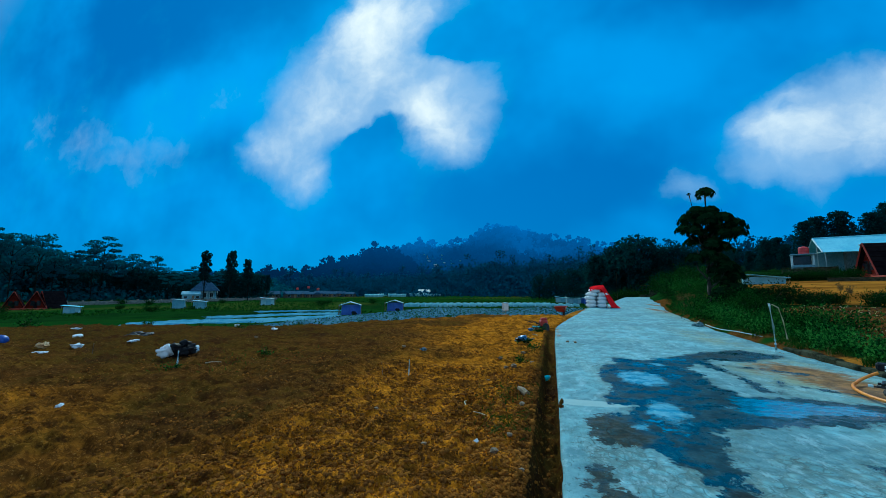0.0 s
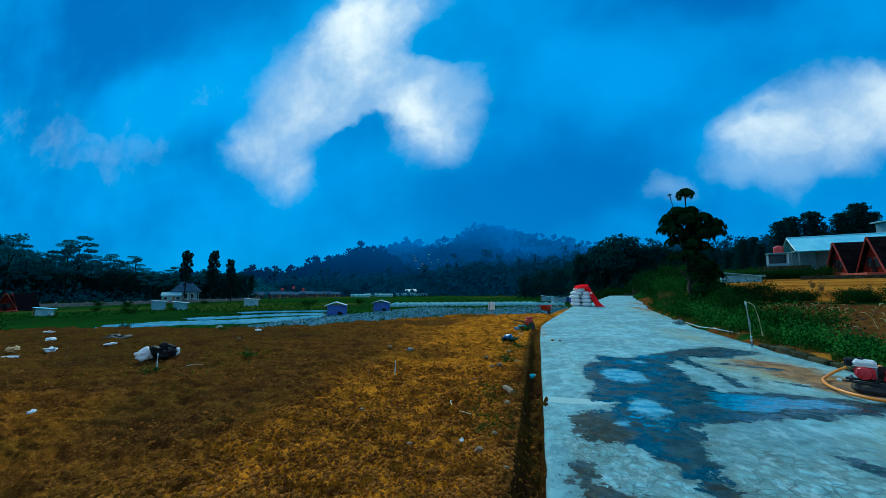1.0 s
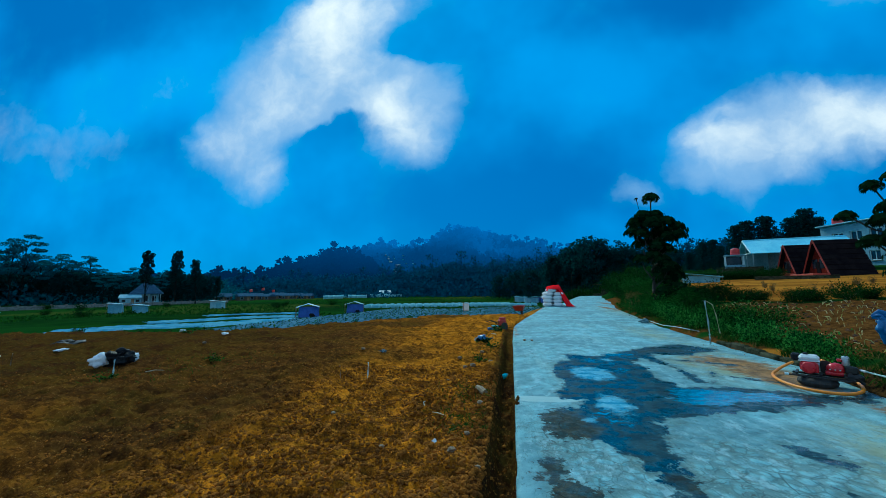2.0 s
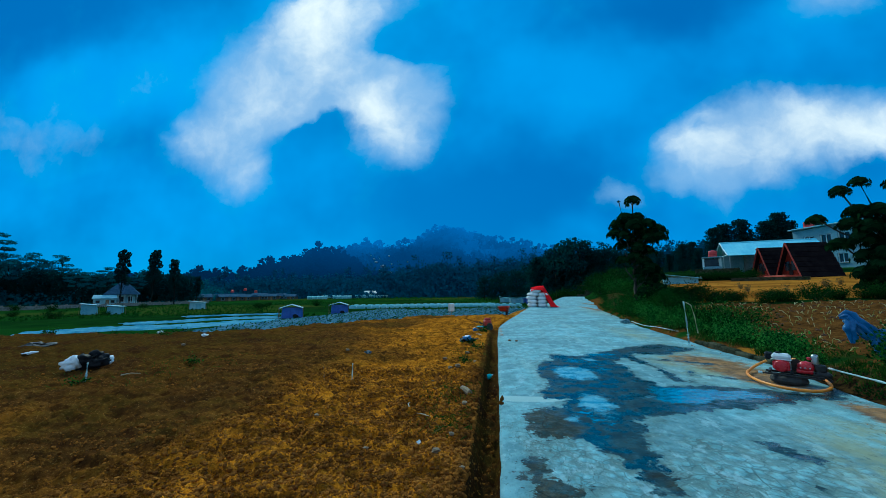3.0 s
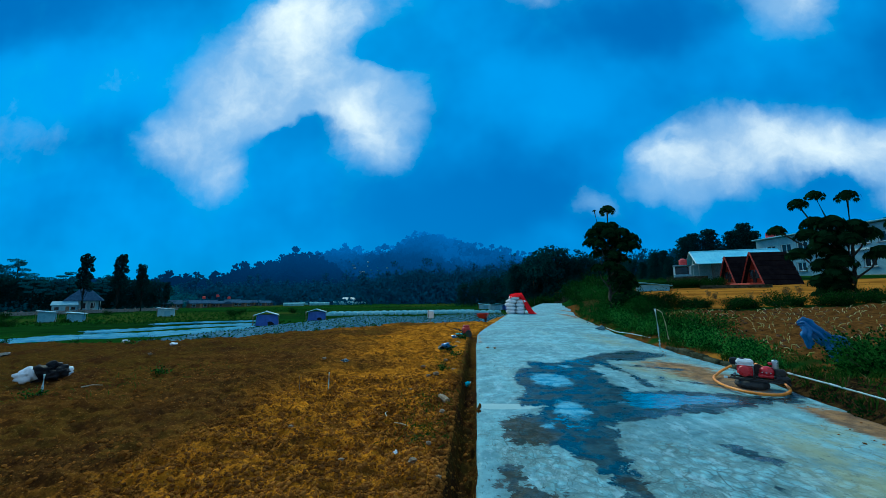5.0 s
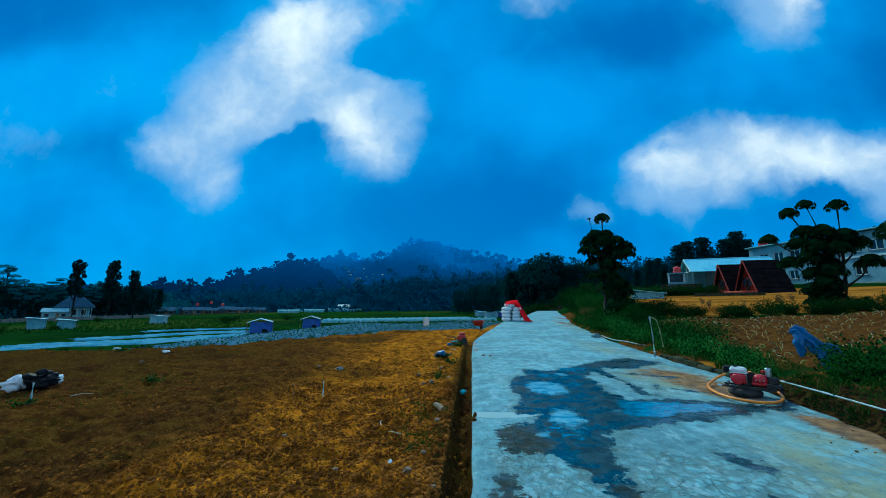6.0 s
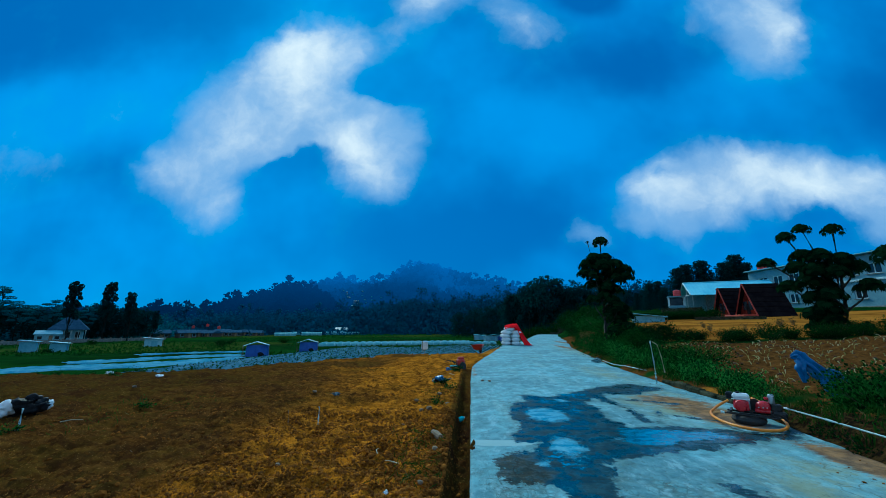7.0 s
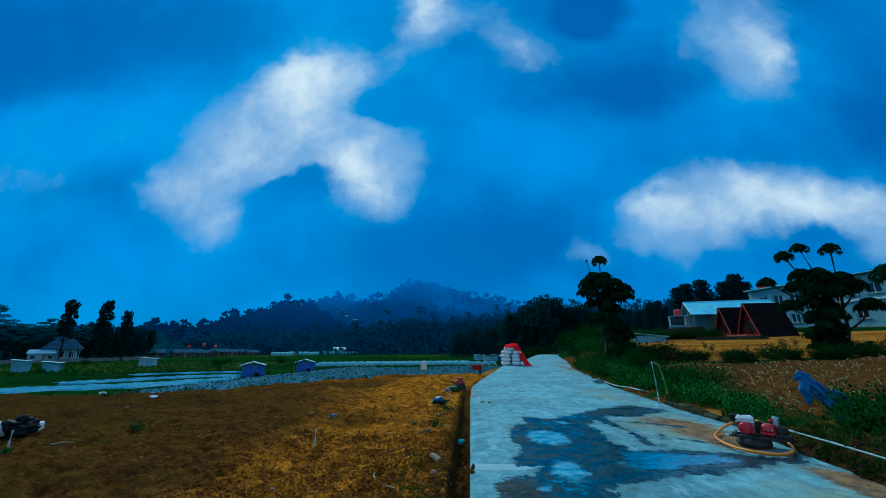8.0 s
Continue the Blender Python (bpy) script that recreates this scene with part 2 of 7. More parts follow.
def road_material():
    n = Nodes("wet_concrete")
    edge = n.noise(2.2, 6, 0.68)
    ripple = n.noise(5.0, 6, 0.7, stretch=(1.0, 2.6, 1.0))
    shift = n.math("MULTIPLY", n.math("SUBTRACT", n.math("ADD", n.math("MULTIPLY", edge, 0.5), n.math("MULTIPLY", ripple, 0.5)), 0.5), 3.0)
    fray = n.math("MULTIPLY", n.math("SUBTRACT", n.noise(9.0, 6, 0.72), 0.5), 0.50)
    shore = n.math("ADD", n.math("MULTIPLY", n.math("SUBTRACT", n.noise(2.6, 5, 0.65), 0.5), 0.58), fray)
    wet = n.step(n.math("ADD", n.attr("wet"), shore), -0.012, 0.022)
    sky_sheen = n.step(n.math("ADD", n.attr("dry"), n.math("ADD", n.math("MULTIPLY", shore, 0.8), n.math("MULTIPLY", n.math("SUBTRACT", n.noise(40.0, 4, 0.8), 0.5), 0.22))), -0.05, 0.07)
    sky_sheen = n.math("MULTIPLY", wet, sky_sheen)
    pool = n.step(n.math("ADD", n.attr("pool"), n.math("ADD", n.math("MULTIPLY", shift, 0.9), n.math("MULTIPLY", fray, 3.0))), 0.44, 0.54)
    sand = n.step(n.math("ADD", n.attr("sand"), n.math("MULTIPLY", shift, 1.1)), 0.40, 0.95, 0.0, 0.9)
    big, mid, small = n.noise(0.8, 5, 0.6), n.noise(5.0, 5, 0.6), n.noise(60.0, 3, 0.7)
    dry = n.mix(n.step(mid, 0.3, 0.7), (0.170, 0.370, 0.435), (0.300, 0.560, 0.640))
    dry = n.mix(n.step(big, 0.42, 0.62, 0.0, 0.6), dry, (0.125, 0.245, 0.250))
    dry = n.mix(n.step(n.noise(2.4, 9, 0.76, stretch=(1.3, 0.6, 1.0)), 0.50, 0.60, 0.0, 0.5), dry, (0.095, 0.195, 0.205))
    streak = n.noise(1.0, 4, 0.6, stretch=(3.0, 0.22, 1.0))
    dry = n.mix(n.step(streak, 0.54, 0.68, 0.0, 0.55), dry, (0.31, 0.48, 0.50))
    # exposed aggregate where the skin has worn away
    stone = n.cells(11.0, vec=None)
    worn = n.step(n.attr("worn"), 0.3, 0.7)
    dry = n.mix(n.math("MULTIPLY", worn, n.step(stone, 0.30, 0.62, 0.0, 0.55)), dry, (0.10, 0.14, 0.13))
    dry = n.mix(n.step(small, 0.62, 0.72, 0.0, 0.6), dry, (0.17, 0.17, 0.15))
    dry = n.mix(n.math("MULTIPLY", n.step(n.math("ABSOLUTE", n.math("SUBTRACT", n.noise(0.9, 6, 0.62), 0.5)), 0.006, 0.001, 0.0, 0.7), n.step(big, 0.45, 0.6)), dry, (0.07, 0.08, 0.075))
    wobble = n.nt.nodes.new("ShaderNodeVectorMath")
    wobble.operation = "ADD"
    n.put(n.tc, wobble.inputs[0])
    colour = n.nt.nodes.new("ShaderNodeTexNoise")
    n.put(3.0, colour.inputs["Scale"])
    n.put(n.tc, colour.inputs["Vector"])
    small_shift = n.nt.nodes.new("ShaderNodeVectorMath")
    small_shift.operation = "MULTIPLY"
    n.put(colour.outputs[1], small_shift.inputs[0])
    small_shift.inputs[1].default_value = (0.22, 0.22, 0.22)
    n.put(small_shift.outputs[0], wobble.inputs[1])
    crack = n.step(n.cells(1.7, "DISTANCE_TO_EDGE", wobble.outputs[0]), 0.014, 0.003)
    dry = n.mix(n.math("MULTIPLY", crack, n.step(n.noise(1.5, 4), 0.48, 0.60, 0.0, 0.75)), dry, (0.05, 0.085, 0.085))
    mesh_crack = n.step(n.cells(7.0, "DISTANCE_TO_EDGE", wobble.outputs[0]), 0.055, 0.015)
    dry = n.mix(n.math("MULTIPLY", mesh_crack, n.math("MULTIPLY", worn, n.step(n.noise(3.0, 4), 0.34, 0.48, 0.0, 0.65))), dry, (0.075, 0.145, 0.155))
    grit = n.noise(13.0, 7, 0.78, stretch=(1.3, 0.6, 1.0))
    dry = n.mix(n.step(grit, 0.52, 0.70, 0.0, 0.6), dry, (0.105, 0.185, 0.185))
    dry = n.mix(n.step(grit, 0.42, 0.28, 0.0, 0.6), dry, (0.38, 0.56, 0.58))
    dry = n.mix(n.step(n.noise(34.0, 3, 0.8), 0.60, 0.68, 0.0, 0.55), dry, (0.42, 0.58, 0.60))
    # broad worn lanes, chalky scabs, yellow silt and the brown tide mark round the wet
    dry = n.mix(n.step(n.noise(0.55, 6, 0.66), 0.47, 0.55, 0.0, 0.75), dry, n.mix(n.step(mid, 0.3, 0.7), (0.095, 0.205, 0.245), (0.185, 0.345, 0.395)))
    dry = n.mix(n.step(n.noise(3.4, 8, 0.74, stretch=(1.5, 0.7, 1.0)), 0.53, 0.62, 0.0, 0.5), dry, (0.40, 0.60, 0.67))
    dry = n.mix(n.math("MULTIPLY", n.step(n.attr("silt"), 0.1, 0.9), n.step(n.noise(1.8, 7, 0.72), 0.38, 0.62, 0.1, 0.75)), dry, (0.30, 0.31, 0.16))
    tide = n.math("ADD", n.attr("wet"), n.math("MULTIPLY", n.math("SUBTRACT", n.noise(3.2, 7, 0.72), 0.5), 0.9))
    dry = n.mix(n.step(tide, -0.12, 0.05, 0.0, 0.42), dry, n.mix(n.step(n.noise(11.0, 5, 0.7), 0.4, 0.6), (0.060, 0.105, 0.092), (0.125, 0.190, 0.170)))
    dry = n.mix(n.step(n.noise(18.0, 6, 0.8, stretch=(1.2, 0.6, 1.0)), 0.56, 0.64, 0.0, 0.6), dry, (0.055, 0.095, 0.098))
    dry = n.mix(n.step(n.attr("pale"), 0.35, 0.6, 0.0, 0.8), dry, (0.38, 0.53, 0.54))
    tan = n.mix(n.step(mid, 0.35, 0.65), (0.14, 0.056, 0.011), (0.36, 0.165, 0.040))
    tan = n.mix(n.step(n.noise(4.5, 7, 0.75, stretch=(1.0, 0.6, 1.0)), 0.50, 0.60, 0.0, 0.65), tan, (0.085, 0.038, 0.012))
    dry = n.mix(sand, dry, tan)
    damp_dark = n.mix(n.step(mid, 0.3, 0.7), (0.004, 0.024, 0.034), (0.016, 0.060, 0.078))
    brown = n.step(n.math("ADD", n.attr("brown"), n.math("MULTIPLY", shift, 0.3)), 0.25, 0.75)
    damp_dark = n.mix(n.math("MULTIPLY", brown, n.step(n.noise(7.0, 6, 0.75), 0.36, 0.60, 0.25, 0.9)), damp_dark, n.mix(n.step(n.noise(14.0, 4, 0.7), 0.4, 0.6), (0.010, 0.014, 0.008), (0.040, 0.042, 0.026)))
    damp_dark = n.mix(n.step(n.noise(3.5, 7, 0.75, stretch=(1.0, 0.5, 1.0)), 0.48, 0.60, 0.0, 0.75), damp_dark, (0.005, 0.018, 0.018))
    damp_dark = n.mix(n.step(n.noise(8.0, 8, 0.8), 0.51, 0.60, 0.0, 0.5), damp_dark, (0.030, 0.100, 0.135))
    damp_dark = n.mix(n.step(n.noise(24.0, 5, 0.8), 0.53, 0.62, 0.0, 0.8), damp_dark, (0.004, 0.012, 0.012))
    damp_dark = n.mix(n.math("MULTIPLY", crack, 0.8), damp_dark, (0.003, 0.008, 0.008))
    col = n.mix(wet, dry, damp_dark)
    # shallow water: its blue sky reflection is put into the colour, islands then puddles
    col = n.mix(sky_sheen, col, n.mix(n.step(n.noise(7.0, 6, 0.7), 0.35, 0.65), (0.07, 0.27, 0.40), (0.19, 0.43, 0.55)))
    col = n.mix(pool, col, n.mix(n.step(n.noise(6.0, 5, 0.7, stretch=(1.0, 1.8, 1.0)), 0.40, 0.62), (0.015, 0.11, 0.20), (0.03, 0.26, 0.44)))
    film = n.noise(2.6, 8, 0.74, stretch=(1.0, 1.5, 1.0))
    rough_wet = n.step(n.math("ADD", mid, n.math("MULTIPLY", small, 0.4)), 0.40, 0.95, 0.07, 0.28)
    rough_wet = n.math("ADD", n.math("ADD", rough_wet, n.step(film, 0.56, 0.45, 0.0, 0.35)), n.math("MULTIPLY", brown, 0.3))
    rough = n.math("ADD", n.math("MULTIPLY", n.math("SUBTRACT", 1.0, wet), 0.82), n.math("MULTIPLY", wet, rough_wet))
    rough = n.math("ADD", n.math("MULTIPLY", n.math("SUBTRACT", 1.0, pool), rough), n.math("MULTIPLY", pool, 0.14))
    relief = n.math("ADD", n.math("MULTIPLY", mid, 0.6), n.math("ADD", n.math("MULTIPLY", small, 0.5), n.math("MULTIPLY", n.math("MULTIPLY", stone, worn), -1.4)))
    waves = n.math("MULTIPLY", n.noise(9.0, 4, 0.6, stretch=(1.0, 2.0, 1.0)), n.math("MULTIPLY", pool, 0.9))
    n.bump(n.math("ADD", waves, n.math("MULTIPLY", relief, n.math("SUBTRACT", 1.0, pool))), n.math("SUBTRACT", 0.8, n.math("MULTIPLY", wet, 0.55)), 0.018)
    spec = n.math("ADD", n.math("ADD", 0.20, n.math("MULTIPLY", n.math("MULTIPLY", wet, n.step(film, 0.45, 0.56, 0.0, 0.42)), n.math("SUBTRACT", 1.0, n.math("MULTIPLY", brown, 0.95)))), n.math("MULTIPLY", pool, 0.40))
    return n.done(col, rough, 0.0, Specular_IOR_Level=spec)


def ground_material():
    n = Nodes("green_fields")
    big, mid, small = n.noise(0.035, 4), n.noise(0.35, 5), n.noise(6.0, 4, 0.7)
    rows = n.noise(1.0, 3, 0.6, stretch=(0.12, 1.1, 1.0))
    col = n.mix(n.step(mid, 0.3, 0.7), (0.006, 0.022, 0.006), (0.014, 0.045, 0.008))
    plots = n.cells(0.05, out="Color")
    psep = n.nt.nodes.new("ShaderNodeSeparateColor")
    n.put(plots, psep.inputs[0])
    col = n.mix(n.step(psep.outputs[0], 0.35, 0.5, 0.0, 0.85), col, (0.016, 0.056, 0.009))
    col = n.mix(n.step(psep.outputs[1], 0.70, 0.75, 0.0, 0.7), col, (0.050, 0.070, 0.012))
    col = n.mix(n.step(rows, 0.5, 0.66, 0.0, 0.6), col, (0.017, 0.060, 0.010))
    col = n.mix(n.step(small, 0.5, 0.75, 0.0, 0.6), col, (0.010, 0.030, 0.008))
    col = n.mix(n.step(big, 0.60, 0.72, 0.0, 0.8), col, (0.055, 0.040, 0.018))
    col = n.mix(n.step(n.attr("earth"), 0.3, 0.7), col, n.mix(n.step(mid, 0.35, 0.65), (0.20, 0.078, 0.012), (0.44, 0.185, 0.025)))
    col = n.mix(n.step(n.attr("tilled"), 0.3, 0.7), col, n.mix(n.step(small, 0.3, 0.7), (0.062, 0.026, 0.008), (0.172, 0.076, 0.019)))
    col = n.mix(n.step(n.math("ADD", n.attr("mud"), n.math("MULTIPLY", n.math("SUBTRACT", small, 0.5), 0.6)), 0.3, 0.7), col, n.mix(n.step(n.noise(9.0, 6, 0.7), 0.38, 0.62), (0.010, 0.008, 0.005), (0.060, 0.034, 0.012)))
    n.bump(n.math("ADD", mid, small), 0.9, 0.12)
    return n.done(col, 0.95, 0.0, Specular_IOR_Level=0.0)


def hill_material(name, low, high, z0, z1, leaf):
    """Distant wooded hills; blue haze is put into their surface as emission that brightens up to the cloud base."""
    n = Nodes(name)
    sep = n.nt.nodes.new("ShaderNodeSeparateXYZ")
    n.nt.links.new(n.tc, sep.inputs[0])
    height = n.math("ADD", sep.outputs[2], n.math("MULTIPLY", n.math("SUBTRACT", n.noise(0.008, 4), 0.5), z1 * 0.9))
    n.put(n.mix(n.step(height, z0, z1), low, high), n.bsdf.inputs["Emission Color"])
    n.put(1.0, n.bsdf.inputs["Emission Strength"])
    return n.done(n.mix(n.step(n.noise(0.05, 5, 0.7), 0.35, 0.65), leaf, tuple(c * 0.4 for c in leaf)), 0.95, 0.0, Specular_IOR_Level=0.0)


M_SOIL = soil_material()
M_CLOD = clod_material()
M_ROAD = road_material()
M_GROUND = ground_material()
M_LEAF_DARK = leafy("dark_leaf", (0.004, 0.022, 0.006), (0.028, 0.086, 0.016))
M_LEAF_SHRUB = leafy("shrub_leaf", (0.003, 0.020, 0.005), (0.054, 0.175, 0.027))
M_LEAF_FRESH = leafy("fresh_leaf", (0.006, 0.042, 0.010), (0.110, 0.340, 0.055))
M_LEAF_PAPAYA = leafy("papaya_leaf", (0.003, 0.014, 0.006), (0.018, 0.056, 0.020))
M_LEAF_GRASS = leafy("grass_blade", (0.018, 0.058, 0.008), (0.056, 0.118, 0.016), 0.6, (0.20, 0.16, 0.06))
M_LEAF_DRY = leafy("dry_stalk", (0.13, 0.085, 0.03), (0.26, 0.18, 0.07), 0.7)
M_ONION = leafy("onion_shoot", (0.52, 0.52, 0.20), (0.80, 0.76, 0.48), 0.5)
# distance haze is put into the far leaf colours as extra blue
M_LEAF_MIST = leafy("haze_blue_leaf", (0.015, 0.110, 0.142), (0.028, 0.156, 0.198), 0.7)
M_LEAF_VALLEY = leafy("haze_blue_valley_leaf", (0.009, 0.068, 0.126), (0.016, 0.092, 0.168), 0.7)
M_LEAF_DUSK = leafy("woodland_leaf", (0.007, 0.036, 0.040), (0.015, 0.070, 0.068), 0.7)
# hamlet walls and roofs, dimmed by haze put into their colour
M_HAMLET = plain("haze_dimmed_hamlet_wall", (0.045, 0.12, 0.21), (0.10, 0.21, 0.33), 2.0, 0.8, 0.1)
M_BARK = plain("bark", (0.055, 0.040, 0.028), (0.13, 0.10, 0.07), 5.0, 0.9, 0.7, 0.02)
M_BARK_DARK = plain("dark_bark", (0.012, 0.020, 0.020), (0.030, 0.042, 0.040), 5.0, 0.9, 0.7, 0.02, spec=0.0)
M_BARK_PALE = plain("papaya_bark", (0.014, 0.016, 0.013), (0.040, 0.040, 0.031), 6.0, 0.85, 0.6, 0.015)
M_WHITE = plain("white_paint", (0.50, 0.66, 0.70), (0.66, 0.78, 0.80), 2.0, 0.6, 0.1)
M_WALL_WHITE = plain("weathered_white_wall", (0.22, 0.42, 0.50), (0.36, 0.58, 0.66), 0.8, 0.75, 0.15)
# darker copy of the white wall, with haze and shade put into the colour
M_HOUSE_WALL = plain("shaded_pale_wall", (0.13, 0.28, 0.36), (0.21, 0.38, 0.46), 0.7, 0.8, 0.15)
M_TIN = plain("blue_white_zinc_roof", (0.20, 0.60, 0.78), (0.32, 0.76, 0.90), 0.6, 0.5, 0.1)
M_GLASS = plain("dark_window_glass", (0.012, 0.016, 0.020), (0.030, 0.035, 0.040), 1.0, 0.12, 0.02)
M_DARKROOF = plain("dark_shingle_roof", (0.007, 0.006, 0.008), (0.016, 0.013, 0.014), 2.0, 0.85, 0.5, 0.02, spec=0.0)
# zinc muted to dull blue: the valley mist is put into the colour
M_TIN_DULL = plain("dull_blue_zinc_roof", (0.12, 0.33, 0.44), (0.22, 0.46, 0.56), 0.8, 0.6, 0.1)
# red boards darkened for the set-back gables, recess shade put into the colour
M_REDWOOD_DARK = plain("recess_dark_red_boards", (0.075, 0.010, 0.007), (0.15, 0.020, 0.012), 3.0, 0.8, 0.3, spec=0.0)
M_REDWOOD = plain("red_stained_boards", (0.30, 0.028, 0.014), (0.44, 0.055, 0.026), 3.0, 0.7, 0.3)
M_TILE_ROOF = plain("grey_tile_roof", (0.035, 0.075, 0.125), (0.07, 0.13, 0.20), 1.2, 0.85, 0.4, 0.03, spec=0.0)
M_KERB = plain("mossy_kerb", (0.022, 0.028, 0.016), (0.085, 0.085, 0.055), 4.0, 0.95, 0.8, 0.02, spec=0.0)
M_CONC = plain("old_concrete", (0.16, 0.155, 0.14), (0.32, 0.31, 0.28), 3.0, 0.9, 0.5, 0.015, spec=0.0)
M_STONE = plain("field_stone", (0.12, 0.08, 0.045), (0.27, 0.19, 0.11), 8.0, 0.9, 0.5, 0.01, vary=0.4)
M_TANK_RED = plain("red_plastic_tank", (0.52, 0.035, 0.040), (0.64, 0.060, 0.055), 1.5, 0.4, 0.05)
M_TARP_RED = plain("red_tarpaulin", (0.74, 0.006, 0.016), (0.86, 0.016, 0.026), 1.4, 0.7, 0.5, 0.03, spec=0.0)
M_SACK = plain("woven_white_sack", (0.74, 0.80, 0.83), (0.86, 0.90, 0.92), 4.0, 0.7, 0.5, 0.012, vary=0.3, spec=0.0)
M_BLUE_TARP = plain("blue_tarpaulin", (0.020, 0.070, 0.36), (0.045, 0.13, 0.50), 1.6, 0.45, 0.4, 0.03)
M_BLUE_RAG = plain("faded_blue_plastic", (0.006, 0.085, 0.27), (0.030, 0.17, 0.42), 5.0, 0.35, 0.6, 0.02)
M_MULCH = plain("silver_mulch_film", (0.045, 0.12, 0.175), (0.13, 0.24, 0.31), 0.7, 0.6, 0.5, 0.03, spec=0.0)
M_FLEECE = plain("white_crop_fleece", (0.15, 0.38, 0.43), (0.30, 0.54, 0.58), 0.9, 0.7, 0.4, 0.03, spec=0.0)
M_FILM = plain("pale_plastic_film", (0.06, 0.21, 0.33), (0.15, 0.34, 0.46), 0.7, 0.6, 0.5, 0.03, spec=0.0)
M_BLACK_PLASTIC = plain("black_plastic", (0.006, 0.007, 0.009), (0.018, 0.020, 0.024), 8.0, 0.55, 0.5, 0.02, spec=0.15)
M_RUBBER = plain("old_tyre_rubber", (0.012, 0.013, 0.014), (0.035, 0.036, 0.036), 9.0, 0.75, 0.4, 0.006)
M_IRON = plain("black_iron", (0.020, 0.020, 0.022), (0.050, 0.046, 0.042), 12.0, 0.5, 0.3, 0.004, 0.6)
M_STEEL = plain("brushed_steel", (0.36, 0.38, 0.40), (0.55, 0.56, 0.57), 14.0, 0.32, 0.15, 0.002, 0.9)
M_ENGINE_RED = plain("red_enamel", (0.46, 0.010, 0.020), (0.60, 0.018, 0.030), 5.0, 0.3, 0.08, 0.003)
M_MACHINE_RED = plain("faded_red_enamel", (0.36, 0.016, 0.012), (0.50, 0.040, 0.025), 7.0, 0.5, 0.2, 0.004)
M_CREAM = plain("white_enamel", (0.70, 0.74, 0.74), (0.80, 0.82, 0.82), 5.0, 0.3, 0.05, 0.002)
M_HOSE = plain("orange_rubber_hose", (0.74, 0.21, 0.010), (0.86, 0.30, 0.020), 9.0, 0.45, 0.15, 0.003)
M_PVC = plain("white_pvc_pipe", (0.50, 0.70, 0.73), (0.68, 0.84, 0.86), 5.0, 0.4, 0.1, 0.002)
M_PVC_OLD = plain("dirty_pvc_pipe", (0.26, 0.38, 0.36), (0.46, 0.60, 0.60), 9.0, 0.5, 0.1, 0.002)
M_WOOD = plain("weathered_wood", (0.16, 0.11, 0.06), (0.33, 0.24, 0.14), 7.0, 0.85, 0.5, 0.006)
M_BOTTLE = plain("cyan_plastic", (0.04, 0.36, 0.40), (0.10, 0.48, 0.52), 6.0, 0.25, 0.1, 0.003)
M_BAMBOO = plain("split_bamboo", (0.38, 0.33, 0.20), (0.55, 0.48, 0.30), 9.0, 0.6, 0.2, 0.003)
M_TAN = plain("tan_plastic", (0.46, 0.25, 0.09), (0.58, 0.36, 0.15), 6.0, 0.5, 0.3, 0.01)


